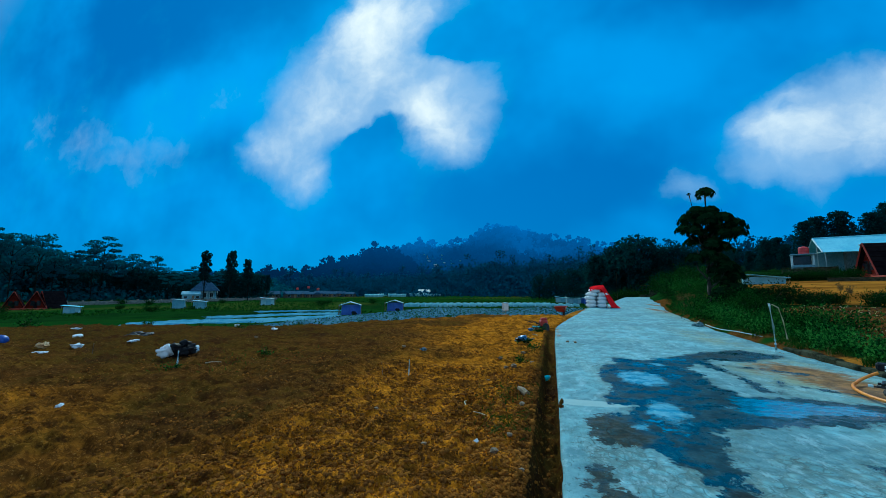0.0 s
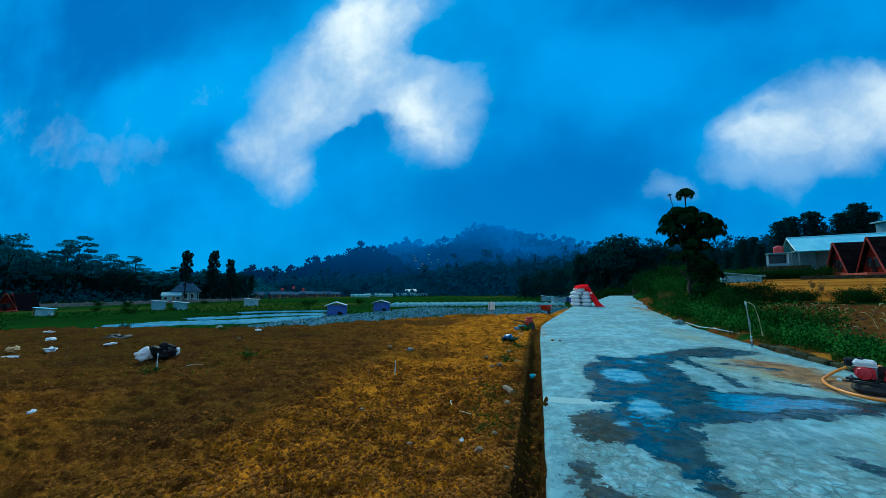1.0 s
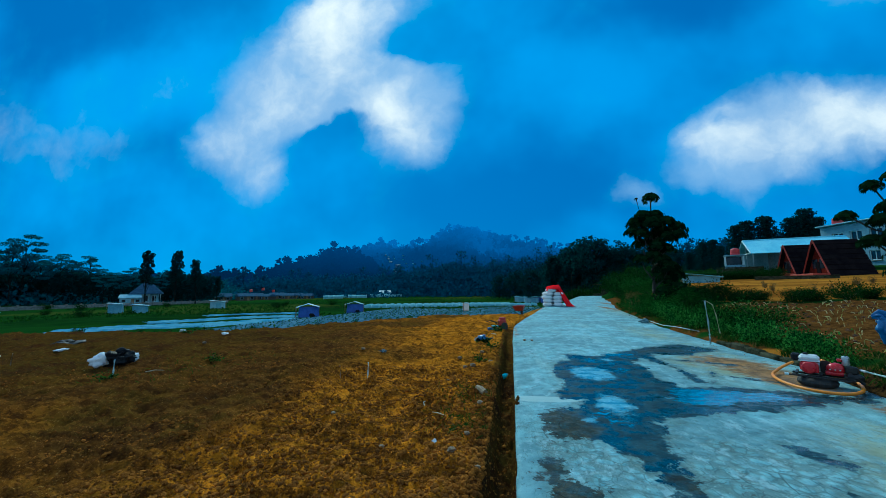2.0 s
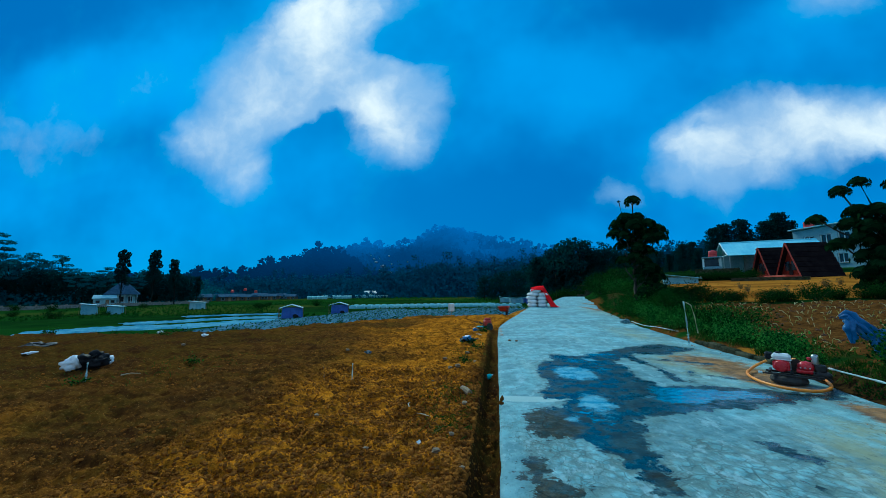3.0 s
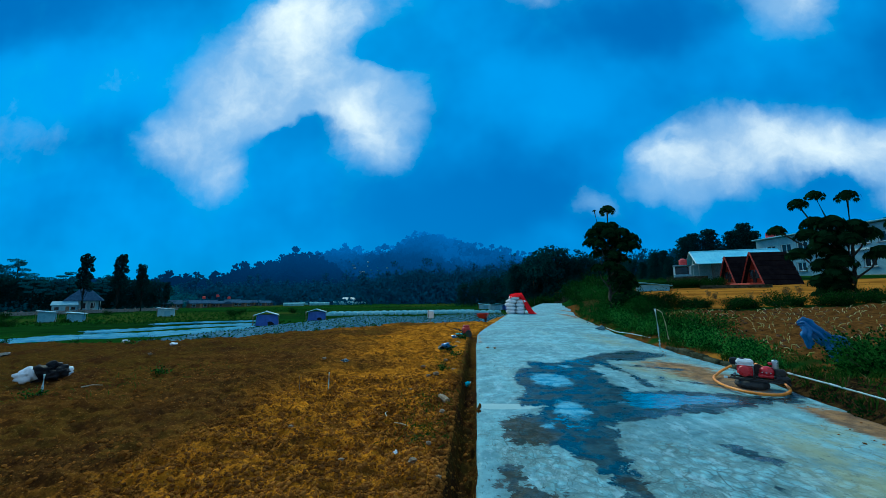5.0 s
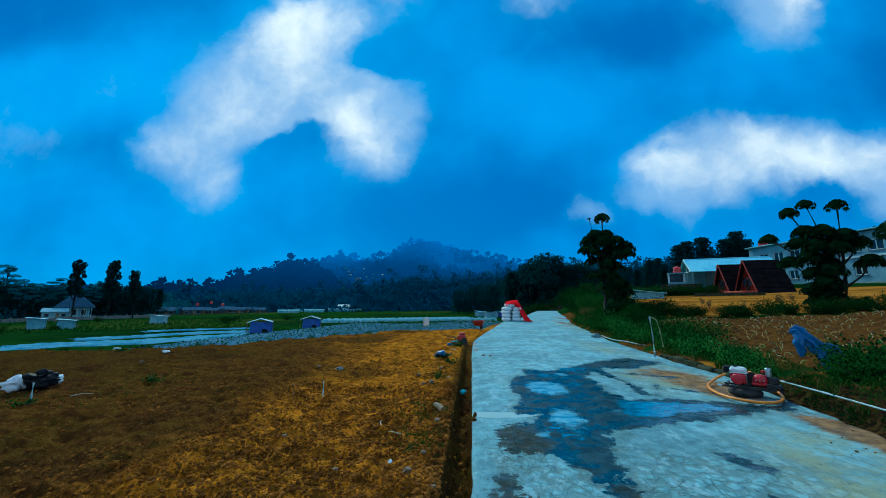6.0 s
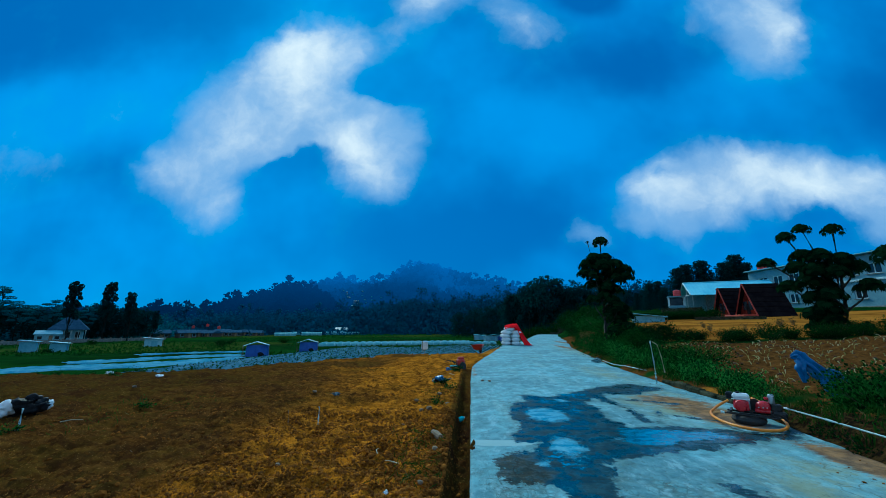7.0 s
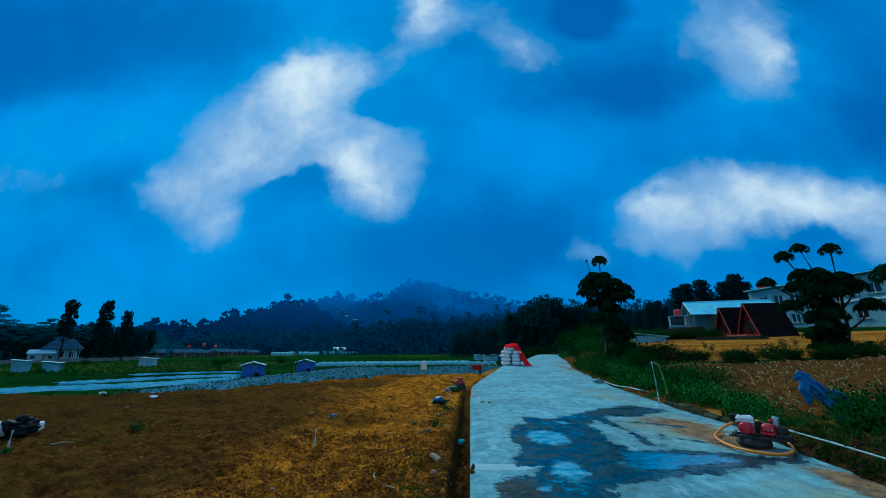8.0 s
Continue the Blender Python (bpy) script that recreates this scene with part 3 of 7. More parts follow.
# ---------------------------------------------------------------- mesh tools
class Geo:
    """Vertices and faces gathered for one mesh."""

    def __init__(self):
        self.v, self.f = [], []

    def add(self, verts, faces):
        n = len(self.v)
        self.v.extend(verts)
        self.f.extend(tuple(i + n for i in face) for face in faces)
        return self

    def box(self, c, s, bevel=0.01, rot=None):
        """A box with chamfered edges; c its centre, s its size."""
        h = [k / 2 for k in s]
        b = min(bevel, min(h) * 0.8)
        bm = bmesh.new()
        bmesh.ops.create_cube(bm, size=1.0)
        for v in bm.verts:
            v.co = Vector((v.co.x * s[0], v.co.y * s[1], v.co.z * s[2]))
        if b > 0:
            bmesh.ops.bevel(bm, geom=bm.edges[:], offset=b, segments=1, affect="EDGES")
        return self.from_bm(bm, c, rot)

    def from_bm(self, bm, c=(0, 0, 0), rot=None):
        m = Matrix.Translation(c) @ (rot or Matrix())
        bm.verts.index_update()
        self.add([tuple(m @ v.co) for v in bm.verts], [[v.index for v in f.verts] for f in bm.faces])
        bm.free()
        return self

    def tube(self, pts, radii, sides=8, cap=True):
        """A round bar along points, with a radius for each."""
        pts = [Vector(p) for p in pts]
        if not isinstance(radii, (list, tuple)):
            radii = [radii] * len(pts)
        rings, up = [], Vector((0.13, 0.21, 1.0)).normalized()
        for i, p in enumerate(pts):
            t = (pts[min(i + 1, len(pts) - 1)] - pts[max(i - 1, 0)]).normalized()
            a = t.cross(up)
            if a.length < 0.05:
                a = t.cross(Vector((1, 0, 0)))
            a.normalize()
            b = t.cross(a)
            up = b if abs(t.z) > 0.9 else up
            rings.append([tuple(p + radii[i] * (math.cos(q) * a + math.sin(q) * b)) for q in (2 * math.pi * k / sides for k in range(sides))])
        verts = [q for r in rings for q in r]
        faces = [(i * sides + k, i * sides + (k + 1) % sides, (i + 1) * sides + (k + 1) % sides, (i + 1) * sides + k) for i in range(len(pts) - 1) for k in range(sides)]
        if cap:
            faces += [tuple(reversed(range(sides))), tuple((len(pts) - 1) * sides + k for k in range(sides))]
        return self.add(verts, faces)

    def lump(self, c, r, rough=0.25, seed=0, sub=1, flat=1.0):
        """An uneven rounded lump: a clod, a stone, a sagging bag."""
        bm = bmesh.new()
        bmesh.ops.create_icosphere(bm, subdivisions=sub, radius=1.0)
        off = Vector((seed * 3.17, seed * 1.71, seed * 0.93))
        for v in bm.verts:
            k = 1 + rough * noise.noise(v.co * 1.7 + off) + rough * 0.5 * noise.noise(v.co * 4.1 + off)
            v.co = Vector((v.co.x * r[0] * k, v.co.y * r[1] * k, v.co.z * r[2] * k * (flat if v.co.z < 0 else 1)))
        return self.from_bm(bm, c)

    def revolve(self, profile, sides=20, c=(0, 0, 0)):
        """A turned shape from (radius, height) pairs."""
        verts = [(c[0] + r * math.cos(2 * math.pi * k / sides), c[1] + r * math.sin(2 * math.pi * k / sides), c[2] + z) for r, z in profile for k in range(sides)]
        n = len(profile)
        faces = [(i * sides + k, i * sides + (k + 1) % sides, (i + 1) * sides + (k + 1) % sides, (i + 1) * sides + k) for i in range(n - 1) for k in range(sides)]
        faces += [tuple(reversed(range(sides))), tuple((n - 1) * sides + k for k in range(sides))]
        return self.add(verts, faces)

    def turned(self, m):
        self.v = [tuple(m @ Vector(p)) for p in self.v]
        return self


def part(name, geo, material, parent=None, label="", smooth=False):
    """One mesh object, under a thing or a part."""
    me = bpy.data.meshes.new(name)
    me.from_pydata(geo.v, [], geo.f)
    me.materials.append(material)
    me.polygons.foreach_set("use_smooth", [smooth] * len(me.polygons))
    me.update()
    ob = new(name, me)
    ob.parent = parent
    return tagged(ob, label) if label else ob


def thing(name, x, y, z, turn=0.0, label="", category="", group=""):
    ob = new(name)
    ob.empty_display_size = 0.2
    ob.matrix_basis = pose(x, y, z, 0, 0, turn)
    return tagged(ob, label, category, group)


def pol(az, d):
    return d * math.sin(radians(az)), d * math.cos(radians(az))


def sstep(a, b, v):
    t = np.clip((np.asarray(v, float) - a) / (b - a), 0, 1)
    return t * t * (3 - 2 * t)


# ---------------------------------------------------------------- the lie of the land
def road_left(y):
    return np.interp(y, (-20, 2.75, 10.8, 14.3, 28, 36, 52, 75), (-0.1, 0.08, 0.2, 0.3, 2.8, 5.4, 9.2, 15))


def road_right(y):
    return np.interp(y, (-20, 4.2, 5, 7.8, 10.4, 14.1, 25.9, 34, 52, 75), (3.0, 4.1, 4.35, 4.8, 4.85, 5.09, 6.84, 8.85, 12.4, 18))


def field_edge(x):
    return np.interp(x, (-30, -19.2, -17.3, -9.7, -6.4, -3.1, 0.9, 3), (6.5, 8.9, 10.5, 12.1, 15.4, 20, 21.1, 21.5))


def slope_right(x, y):
    return np.clip(-0.489 + 0.0519 * x + 0.0459 * y, 0.03, 9.0) - 0.6 * sstep(26, 44, np.hypot(x, y)) * sstep(20, 26, y)


def lowland(d):
    return np.clip(-1.8 - 0.01 * (d - 40), -3.2, -1.8)


def land(x, y):
    """Height of the ground sheet."""
    x, y = np.asarray(x, float), np.asarray(y, float)
    d = np.hypot(x, y)
    xl, xr = road_left(y), road_right(y)
    right = -0.3 * sstep(1.9, 1.4, x - xr) * sstep(32, 28, y) + 0.12 * sstep(0.0, 0.35, x - xr) + sstep(0.3, 3.5, x - xr) * np.maximum(0, slope_right(x, y) - 0.12)
    beyond = np.maximum(y - field_edge(x), -27 - x)
    low = lowland(d)
    left = -0.42 + sstep(0.0, 3.0, beyond) * (low + 0.42)
    near_road = sstep(4.5, 0.2, xl - x) * sstep(16, 22, y)
    left = left * (1 - near_road) - 0.16 * near_road
    far = sstep(60, 90, y)
    road = -0.36 * (1 - far) + far * low
    z = np.where(x > xr, right, np.where(x < xl, left, road))
    # beyond the road's bend the two sides run into one another
    mid = sstep(-2.0, 14.0, x - xr)
    z = np.where(y > 60, (1 - far) * z + far * (low * (1 - mid) + slope_right(x, y) * mid), z)
    return z


def land_z(x, y):
    return float(land(x, y))


def attribute(me, name, values):
    a = me.attributes.new(name, "FLOAT", "POINT")
    a.data.foreach_set("value", np.asarray(values, np.float32))


def sheet(name, xs, ys, zs, material, keep=None):
    """A grid of points as one mesh."""
    rows, cols = xs.shape
    idx = np.arange(rows * cols).reshape(rows, cols)
    faces = np.stack([idx[:-1, :-1], idx[:-1, 1:], idx[1:, 1:], idx[1:, :-1]], -1).reshape(-1, 4)
    if keep is not None:
        faces = faces[keep.ravel()[faces].all(1)]
    me = bpy.data.meshes.new(name)
    me.from_pydata(np.stack([xs, ys, zs], -1).reshape(-1, 3).tolist(), [], faces.tolist())
    me.materials.append(material)
    me.polygons.foreach_set("use_smooth", [True] * len(me.polygons))
    me.update()
    return me


def onion_line(x):
    return np.interp(x, (5.5, 8.3, 10.3, 13.0, 15.4, 24.0, 40.0), (16.8, 16.1, 15.2, 14.8, 14.8, 15.5, 17.0))


def build_ground():
    az = np.radians(np.concatenate([np.arange(-80, 70, 0.4), np.arange(70, 281, 3.0)]))
    r = np.concatenate([[0.005], 0.3 * np.exp(np.linspace(0, math.log(4600 / 0.3), 215))])
    R, A = np.meshgrid(r, az, indexing="ij")
    X, Y = R * np.sin(A), R * np.cos(A)
    Z = land(X, Y)
    me = sheet("ground", X, Y, Z, M_GROUND)
    onion = (X > road_right(Y) + 0.7) & (Y < onion_line(X)) & (Y > -15) & (X < 40)
    earth = (X > road_right(Y) + 2.2) & (Y > onion_line(X) + 1.2) & (R < np.where(X > 27, 57, 47)) & (Y > 5)
    weedy = (X > road_right(Y) - 0.3) & (X < road_right(Y) + 4.5) & (Y > 19) & (Y < 42)
    onion |= weedy
    bare = ((X < road_left(Y) + 0.2) & (Y < field_edge(X)) & (X > -28)) | ((X > road_right(Y) - 0.3) & (X < road_right(Y) + 1.4) & (Y < 10)) | ((X < road_left(Y) + 0.2) & (X > road_left(Y) - 5.5) & (Y < 38) & (Y > 5))
    attribute(me, "tilled", onion.ravel().astype(float))
    attribute(me, "earth", (earth | bare).ravel().astype(float))
    tagged(new("ground", me), "green farmland with bare earth terraces sloping to the valley", "ground", kind="structure")


build_ground()


# ---------------------------------------------------------------- road
def soft_blobs(X, Y, rows, grow=1.55):
    total = np.zeros_like(X)
    for x, y, rx, ry, w in rows:
        total += w * sstep(1.25, 0.0, np.hypot((X - x) / (rx * grow), (Y - y) / (ry * grow)))
    return total


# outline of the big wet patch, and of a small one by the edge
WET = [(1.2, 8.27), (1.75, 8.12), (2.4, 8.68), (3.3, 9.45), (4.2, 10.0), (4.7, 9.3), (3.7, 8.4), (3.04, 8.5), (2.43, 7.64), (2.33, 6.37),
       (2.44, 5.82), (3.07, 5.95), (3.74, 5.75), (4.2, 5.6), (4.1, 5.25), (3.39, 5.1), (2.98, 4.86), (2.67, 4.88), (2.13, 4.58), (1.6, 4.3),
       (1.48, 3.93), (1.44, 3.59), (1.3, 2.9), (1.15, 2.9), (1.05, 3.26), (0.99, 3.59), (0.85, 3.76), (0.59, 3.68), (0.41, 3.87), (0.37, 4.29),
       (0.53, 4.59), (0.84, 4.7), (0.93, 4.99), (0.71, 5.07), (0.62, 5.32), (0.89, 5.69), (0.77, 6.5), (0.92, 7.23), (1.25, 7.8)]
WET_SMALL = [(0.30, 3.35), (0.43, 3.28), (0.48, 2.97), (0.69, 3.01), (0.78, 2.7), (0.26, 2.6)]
RUNS = [(2.74, 8.58, 2.92, 7.2, 0.09), (2.92, 7.2, 2.86, 6.2, 0.05), (3.1, 8.0, 4.0, 7.5, 0.05), (3.4, 7.0, 3.0, 6.1, 0.03), (3.5, 6.6, 4.0, 6.2, 0.03), (4.1, 5.4, 4.7, 5.75, 0.12), (2.46, 3.85, 2.56, 3.66, 0.03), (2.5, 3.62, 2.66, 3.5, 0.05), (2.3, 3.05, 2.36, 3.0, 0.02)]
# islands of shallow water that get the painted pale blue reflection
SKY_SHEEN = [(1.37, 6.52, 0.33, 0.47), (1.28, 4.9, 0.17, 0.42), (1.95, 7.75, 0.10, 0.13), (0.9, 4.3, 0.04, 0.05), (2.0, 5.2, 0.06, 0.08)]
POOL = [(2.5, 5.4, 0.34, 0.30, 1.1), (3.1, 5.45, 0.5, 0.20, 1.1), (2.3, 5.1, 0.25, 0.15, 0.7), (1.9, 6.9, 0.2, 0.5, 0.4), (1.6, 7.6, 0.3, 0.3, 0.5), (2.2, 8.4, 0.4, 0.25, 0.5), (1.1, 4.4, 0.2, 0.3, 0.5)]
SAND = [(4.2, 7.6, 0.5, 0.9, 1), (4.15, 6.3, 0.45, 0.6, 1), (4.35, 4.7, 0.28, 0.5, 1.2), (4.4, 4.0, 0.32, 0.6, 1), (4.3, 3.0, 0.32, 0.8, 1),
        (6.7, 26.0, 0.35, 4.0, 1), (8.4, 33.0, 0.4, 4.0, 1), (3.6, 7.8, 0.5, 0.9, 0.45), (0.32, 12.5, 0.1, 2.0, 0.7)]
WORN = [(2.3, 3.2, 0.8, 0.9, 1.2), (1.75, 3.3, 0.5, 0.75, 1.3), (1.0, 3.0, 0.5, 0.5, 0.7), (0.5, 3.5, 0.4, 0.5, 0.6), (2.5, 4.0, 0.5, 0.4, 0.4)]
PALE = [(0.35, 5.0, 0.32, 0.13, 1), (0.75, 5.02, 0.22, 0.10, 0.8), (0.2, 3.4, 0.08, 0.8, 0.35)]
SILT = [(3.7, 3.6, 0.9, 1.2, 1), (3.9, 7.4, 0.9, 1.4, 1), (3.3, 2.4, 0.8, 0.8, 0.7), (4.3, 12.0, 0.6, 3.0, 0.7), (6.2, 22.0, 0.8, 6.0, 0.6)]
BROWN = [(0.6, 4.1, 0.35, 0.45, 1), (0.5, 2.9, 0.3, 0.4, 1), (1.32, 2.9, 0.2, 0.4, 0.6), (3.0, 9.0, 1.2, 0.4, 0.6)]


def inside_by(X, Y, outline):
    """Distance in metres from an outline, positive within it."""
    best, odd = np.full(X.shape, 9.0), np.zeros(X.shape, bool)
    for (ax, ay), (bx, by) in zip(outline, outline[1:] + outline[:1]):
        k = np.clip(((X - ax) * (bx - ax) + (Y - ay) * (by - ay)) / ((bx - ax) ** 2 + (by - ay) ** 2), 0, 1)
        best = np.minimum(best, np.hypot(X - ax - k * (bx - ax), Y - ay - k * (by - ay)))
        if by != ay:
            odd ^= ((ay > Y) != (by > Y)) & (X < (bx - ax) * (Y - ay) / (by - ay) + ax)
    return np.where(odd, best, -best)


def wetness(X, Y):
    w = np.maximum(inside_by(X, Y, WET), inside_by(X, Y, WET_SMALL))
    for ax, ay, bx, by, r in RUNS:
        k = np.clip(((X - ax) * (bx - ax) + (Y - ay) * (by - ay)) / ((bx - ax) ** 2 + (by - ay) ** 2), 0, 1)
        w = np.maximum(w, r - np.hypot(X - ax - k * (bx - ax), Y - ay - k * (by - ay)))
    return np.clip(w, -1, 1)


def build_road():
    ys = np.concatenate([np.arange(-18, 2, 0.5), np.arange(2, 11, 0.04), np.arange(11, 20, 0.15), np.arange(20, 40, 0.3), np.arange(40, 62, 0.6)])
    us = np.concatenate([[0.0], np.linspace(0.0, 1.0, 120), [1.0]])
    U, Y = np.meshgrid(us, ys)
    jag = np.array([0.018 * noise.noise((0, y * 2.3, 0)) + 0.010 * noise.noise((0, y * 9.0, 3)) for y in ys])[:, None]
    jag_r = np.array([0.10 * noise.noise((7, y * 0.8, 0)) + 0.06 * noise.noise((7, y * 3.0, 3)) for y in ys])[:, None] * (0.12 + 0.88 * sstep(24, 14, ys))[:, None]
    left, right = road_left(Y) + jag, road_right(Y) + 0.25 + jag_r
    X = left + (right - left) * U
    Z = 0.006 * np.sin(X * 2.1 + Y * 0.7) + 0.004 * np.sin(Y * 3.3 - X)
    Z[:, 0] = -0.34
    Z[:, -1] = -0.2
    Z[:, 1] -= 0.008
    me = sheet("road", X, Y, Z, M_ROAD)
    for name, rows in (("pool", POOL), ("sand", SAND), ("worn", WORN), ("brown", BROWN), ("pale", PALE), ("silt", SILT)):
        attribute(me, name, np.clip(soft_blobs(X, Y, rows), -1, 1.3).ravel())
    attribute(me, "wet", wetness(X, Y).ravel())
    # the dry attribute marks the water islands with painted sky reflection
    dry = np.max([(1 - np.hypot((X - x) / rx, (Y - y) / ry)) * min(rx, ry) for x, y, rx, ry in SKY_SHEEN], 0)
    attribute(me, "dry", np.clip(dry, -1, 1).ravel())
    tagged(new("road", me), "pale concrete farm road with dark wet patches and puddles", "road", kind="structure")


build_road()


# ---------------------------------------------------------------- tilled field
def field_height(x, y):
    z = 0.07 * noise.noise((x * 0.45, y * 0.45, 1.0)) + 0.040 * noise.noise((x * 1.6, y * 1.6, 5.0))
    z += 0.055 * (1 - 2 * abs(noise.noise((x * 3.6, y * 4.4, 9.0)))) + 0.055 * max(0.0, noise.noise((x * 5.5, y * 7.0, 15.0))) + 0.030 * noise.noise((x * 11, y * 11, 3.0)) + 0.016 * noise.noise((x * 27, y * 27, 7.0))
    z += 0.085 * noise.noise((x * 0.32 + 0.25 * y, y * 1.05 - x * 0.25, 12.0))
    if x * x + y * y < 90:
        # broken lumps with rough crowns, in heaps
        heap = max(0.0, 0.35 + noise.noise((x * 1.1, y * 1.1, 6.0)))
        z += heap * (0.07 * max(0.0, noise.noise((x * 9, y * 9, 2.0))) + 0.05 * abs(noise.noise((x * 21, y * 21, 8.0))) - 0.03)
    dx = float(road_left(y)) - x
    ditch = max(0.0, 1 - abs(dx - 0.11 - 0.03 * noise.noise((0.0, y * 1.3, 2.0))) / (0.15 + 0.04 * noise.noise((4.0, y * 2.0, 2.0))))
    ditch = min(1.0, ditch * 1.7) * float(sstep(14.5, 9.0, y))
    return z - 0.03 - 0.24 * ditch - 0.03 * max(0.0, 1 - dx / 0.05) * (dx < 0.05)


def build_field():
    az = np.radians(np.concatenate([np.arange(-186, -80, 1.2), np.arange(-80, -6, 0.22), np.arange(-6, 14, 0.14), np.arange(14, 176, 2.0)]))
    r = np.concatenate([0.02 * np.exp(np.arange(0, math.log(1.3 / 0.02), 0.06)), 1.3 * np.exp(np.arange(0, math.log(34 / 1.3), 0.0072))])
    R, A = np.meshgrid(r, az, indexing="ij")
    X, Y = R * np.sin(A), R * np.cos(A)
    wob = 0.25 * np.sin(X * 1.7) + 0.15 * np.sin(X * 4.1)
    keep = (X < road_left(Y) + 0.06) & (Y < field_edge(X) + wob) & (X > -28)
    Z = np.zeros_like(X)
    flat = [field_height(x, y) if k else -0.3 for x, y, k in zip(X.ravel(), Y.ravel(), keep.ravel())]
    Z = np.array(flat).reshape(X.shape)
    Z -= 0.35 * sstep(-0.6, 0.3, Y - field_edge(X) - wob)
    me = sheet("tilled_field", X, Y, Z, M_SOIL, keep)
    # last term: the ditch's shadow put into the soil colour, with wet mud
    damp_dark = 0.75 * sstep(-2.0, -8.0, X + 0.25 * (Y - 6)) * sstep(3.0, 7.0, Y) + 0.55 * sstep(-0.9, -3.6, X) + 0.5 * sstep(1.1, 0.35, road_left(Y) - X) * sstep(13, 6, Y) + 0.9 * sstep(0.38, 0.22, road_left(Y) - X) * sstep(15, 11, Y)
    damp_dark += 0.30 * sstep(0.2, 0.8, np.sin(X * 0.8 + Y * 0.35) * np.sin(Y * 0.9 - X * 0.3))
    attribute(me, "damp_dark", np.clip(damp_dark, 0, 1.5).ravel())
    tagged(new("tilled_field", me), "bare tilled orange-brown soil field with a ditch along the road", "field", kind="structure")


build_field()


# ---------------------------------------------------------------- verge and onion field
def verge_z(off, x, y):
    return 0.13 * sstep(0.40, 0.58, off) * sstep(6.4, 5.6, y) + 0.11 * sstep(0.30, 0.55, off) + 0.06 * sstep(0.5, 1.5, off) + sstep(0.3, 3.5, off) * np.maximum(0, slope_right(x, y) - 0.12)


def build_verge():
    ys = np.concatenate([np.arange(-6, 3, 0.3), np.arange(3, 14, 0.06), np.arange(14, 31, 0.2)])
    off = np.concatenate([np.linspace(0.05, 1.5, 34), np.linspace(1.55, 2.3, 8)])
    O, Y = np.meshgrid(off, ys)
    X = road_right(Y) + O
    bump = np.array([0.022 * noise.noise((x * 3.1, y * 3.1, 2)) + 0.014 * noise.noise((x * 9, y * 9, 4)) for x, y in zip(X.ravel(), Y.ravel())]).reshape(X.shape)
    Z = verge_z(O, X, Y) + bump - 0.02 - 0.5 * sstep(1.8, 2.3, O) - 0.3 * sstep(28.5, 31, Y)
    me = sheet("verge", X, Y, Z, M_GROUND)
    soft = np.array([noise.noise((x * 1.1, y * 1.1, 6)) for x, y in zip(X.ravel(), Y.ravel())]).reshape(X.shape)
    attribute(me, "earth", np.clip(sstep(0.80, 0.45, O + 0.3 * soft) * sstep(11.5, 8.5, Y + 2 * soft) + 0.8 * sstep(0.4, 0.1, O) * sstep(12, 9, Y), 0, 1).ravel())
    attribute(me, "mud", np.clip(sstep(7.6, 6.2, Y) * sstep(1.25, 0.85, O + 0.3 * soft) + 0.5 * soft, 0, 1).ravel())
    attribute(me, "tilled", np.clip(0.55 + 0.9 * soft, 0, 1).ravel())
    tagged(new("verge", me), "grassy road verge with bare orange mud along its edge", "verge", kind="structure")


def onion_z(x, y):
    across = -0.5 * x + 0.87 * y
    return land_z(x, y) + 0.05 + 0.022 * math.sin(across * 2 * math.pi / 0.42) + 0.025 * noise.noise((x * 1.3, y * 1.3, 8)) + 0.016 * noise.noise((x * 6, y * 6, 3))


def build_onion_field():
    az = np.radians(np.arange(22, 80, 0.22))
    r = 5.0 * np.exp(np.arange(0, math.log(34 / 5.0), 0.009))
    R, A = np.meshgrid(r, az, indexing="ij")
    X, Y = R * np.sin(A), R * np.cos(A)
    keep = (X > road_right(Y) + 1.45 + 0.4 * sstep(9, 12, Y)) & (Y < onion_line(X) + 0.3 * np.sin(X * 2.2)) & (Y > 0.5)
    Z = np.array([onion_z(x, y) if k else 0.0 for x, y, k in zip(X.ravel(), Y.ravel(), keep.ravel())]).reshape(X.shape)
    me = sheet("onion_field", X, Y, Z, M_GROUND, keep)
    attribute(me, "tilled", np.ones(X.size))
    attribute(me, "earth", np.zeros(X.size))
    tagged(new("onion_field", me), "dark brown tilled onion field in low ridges", "field", kind="structure")


build_verge()
build_onion_field()


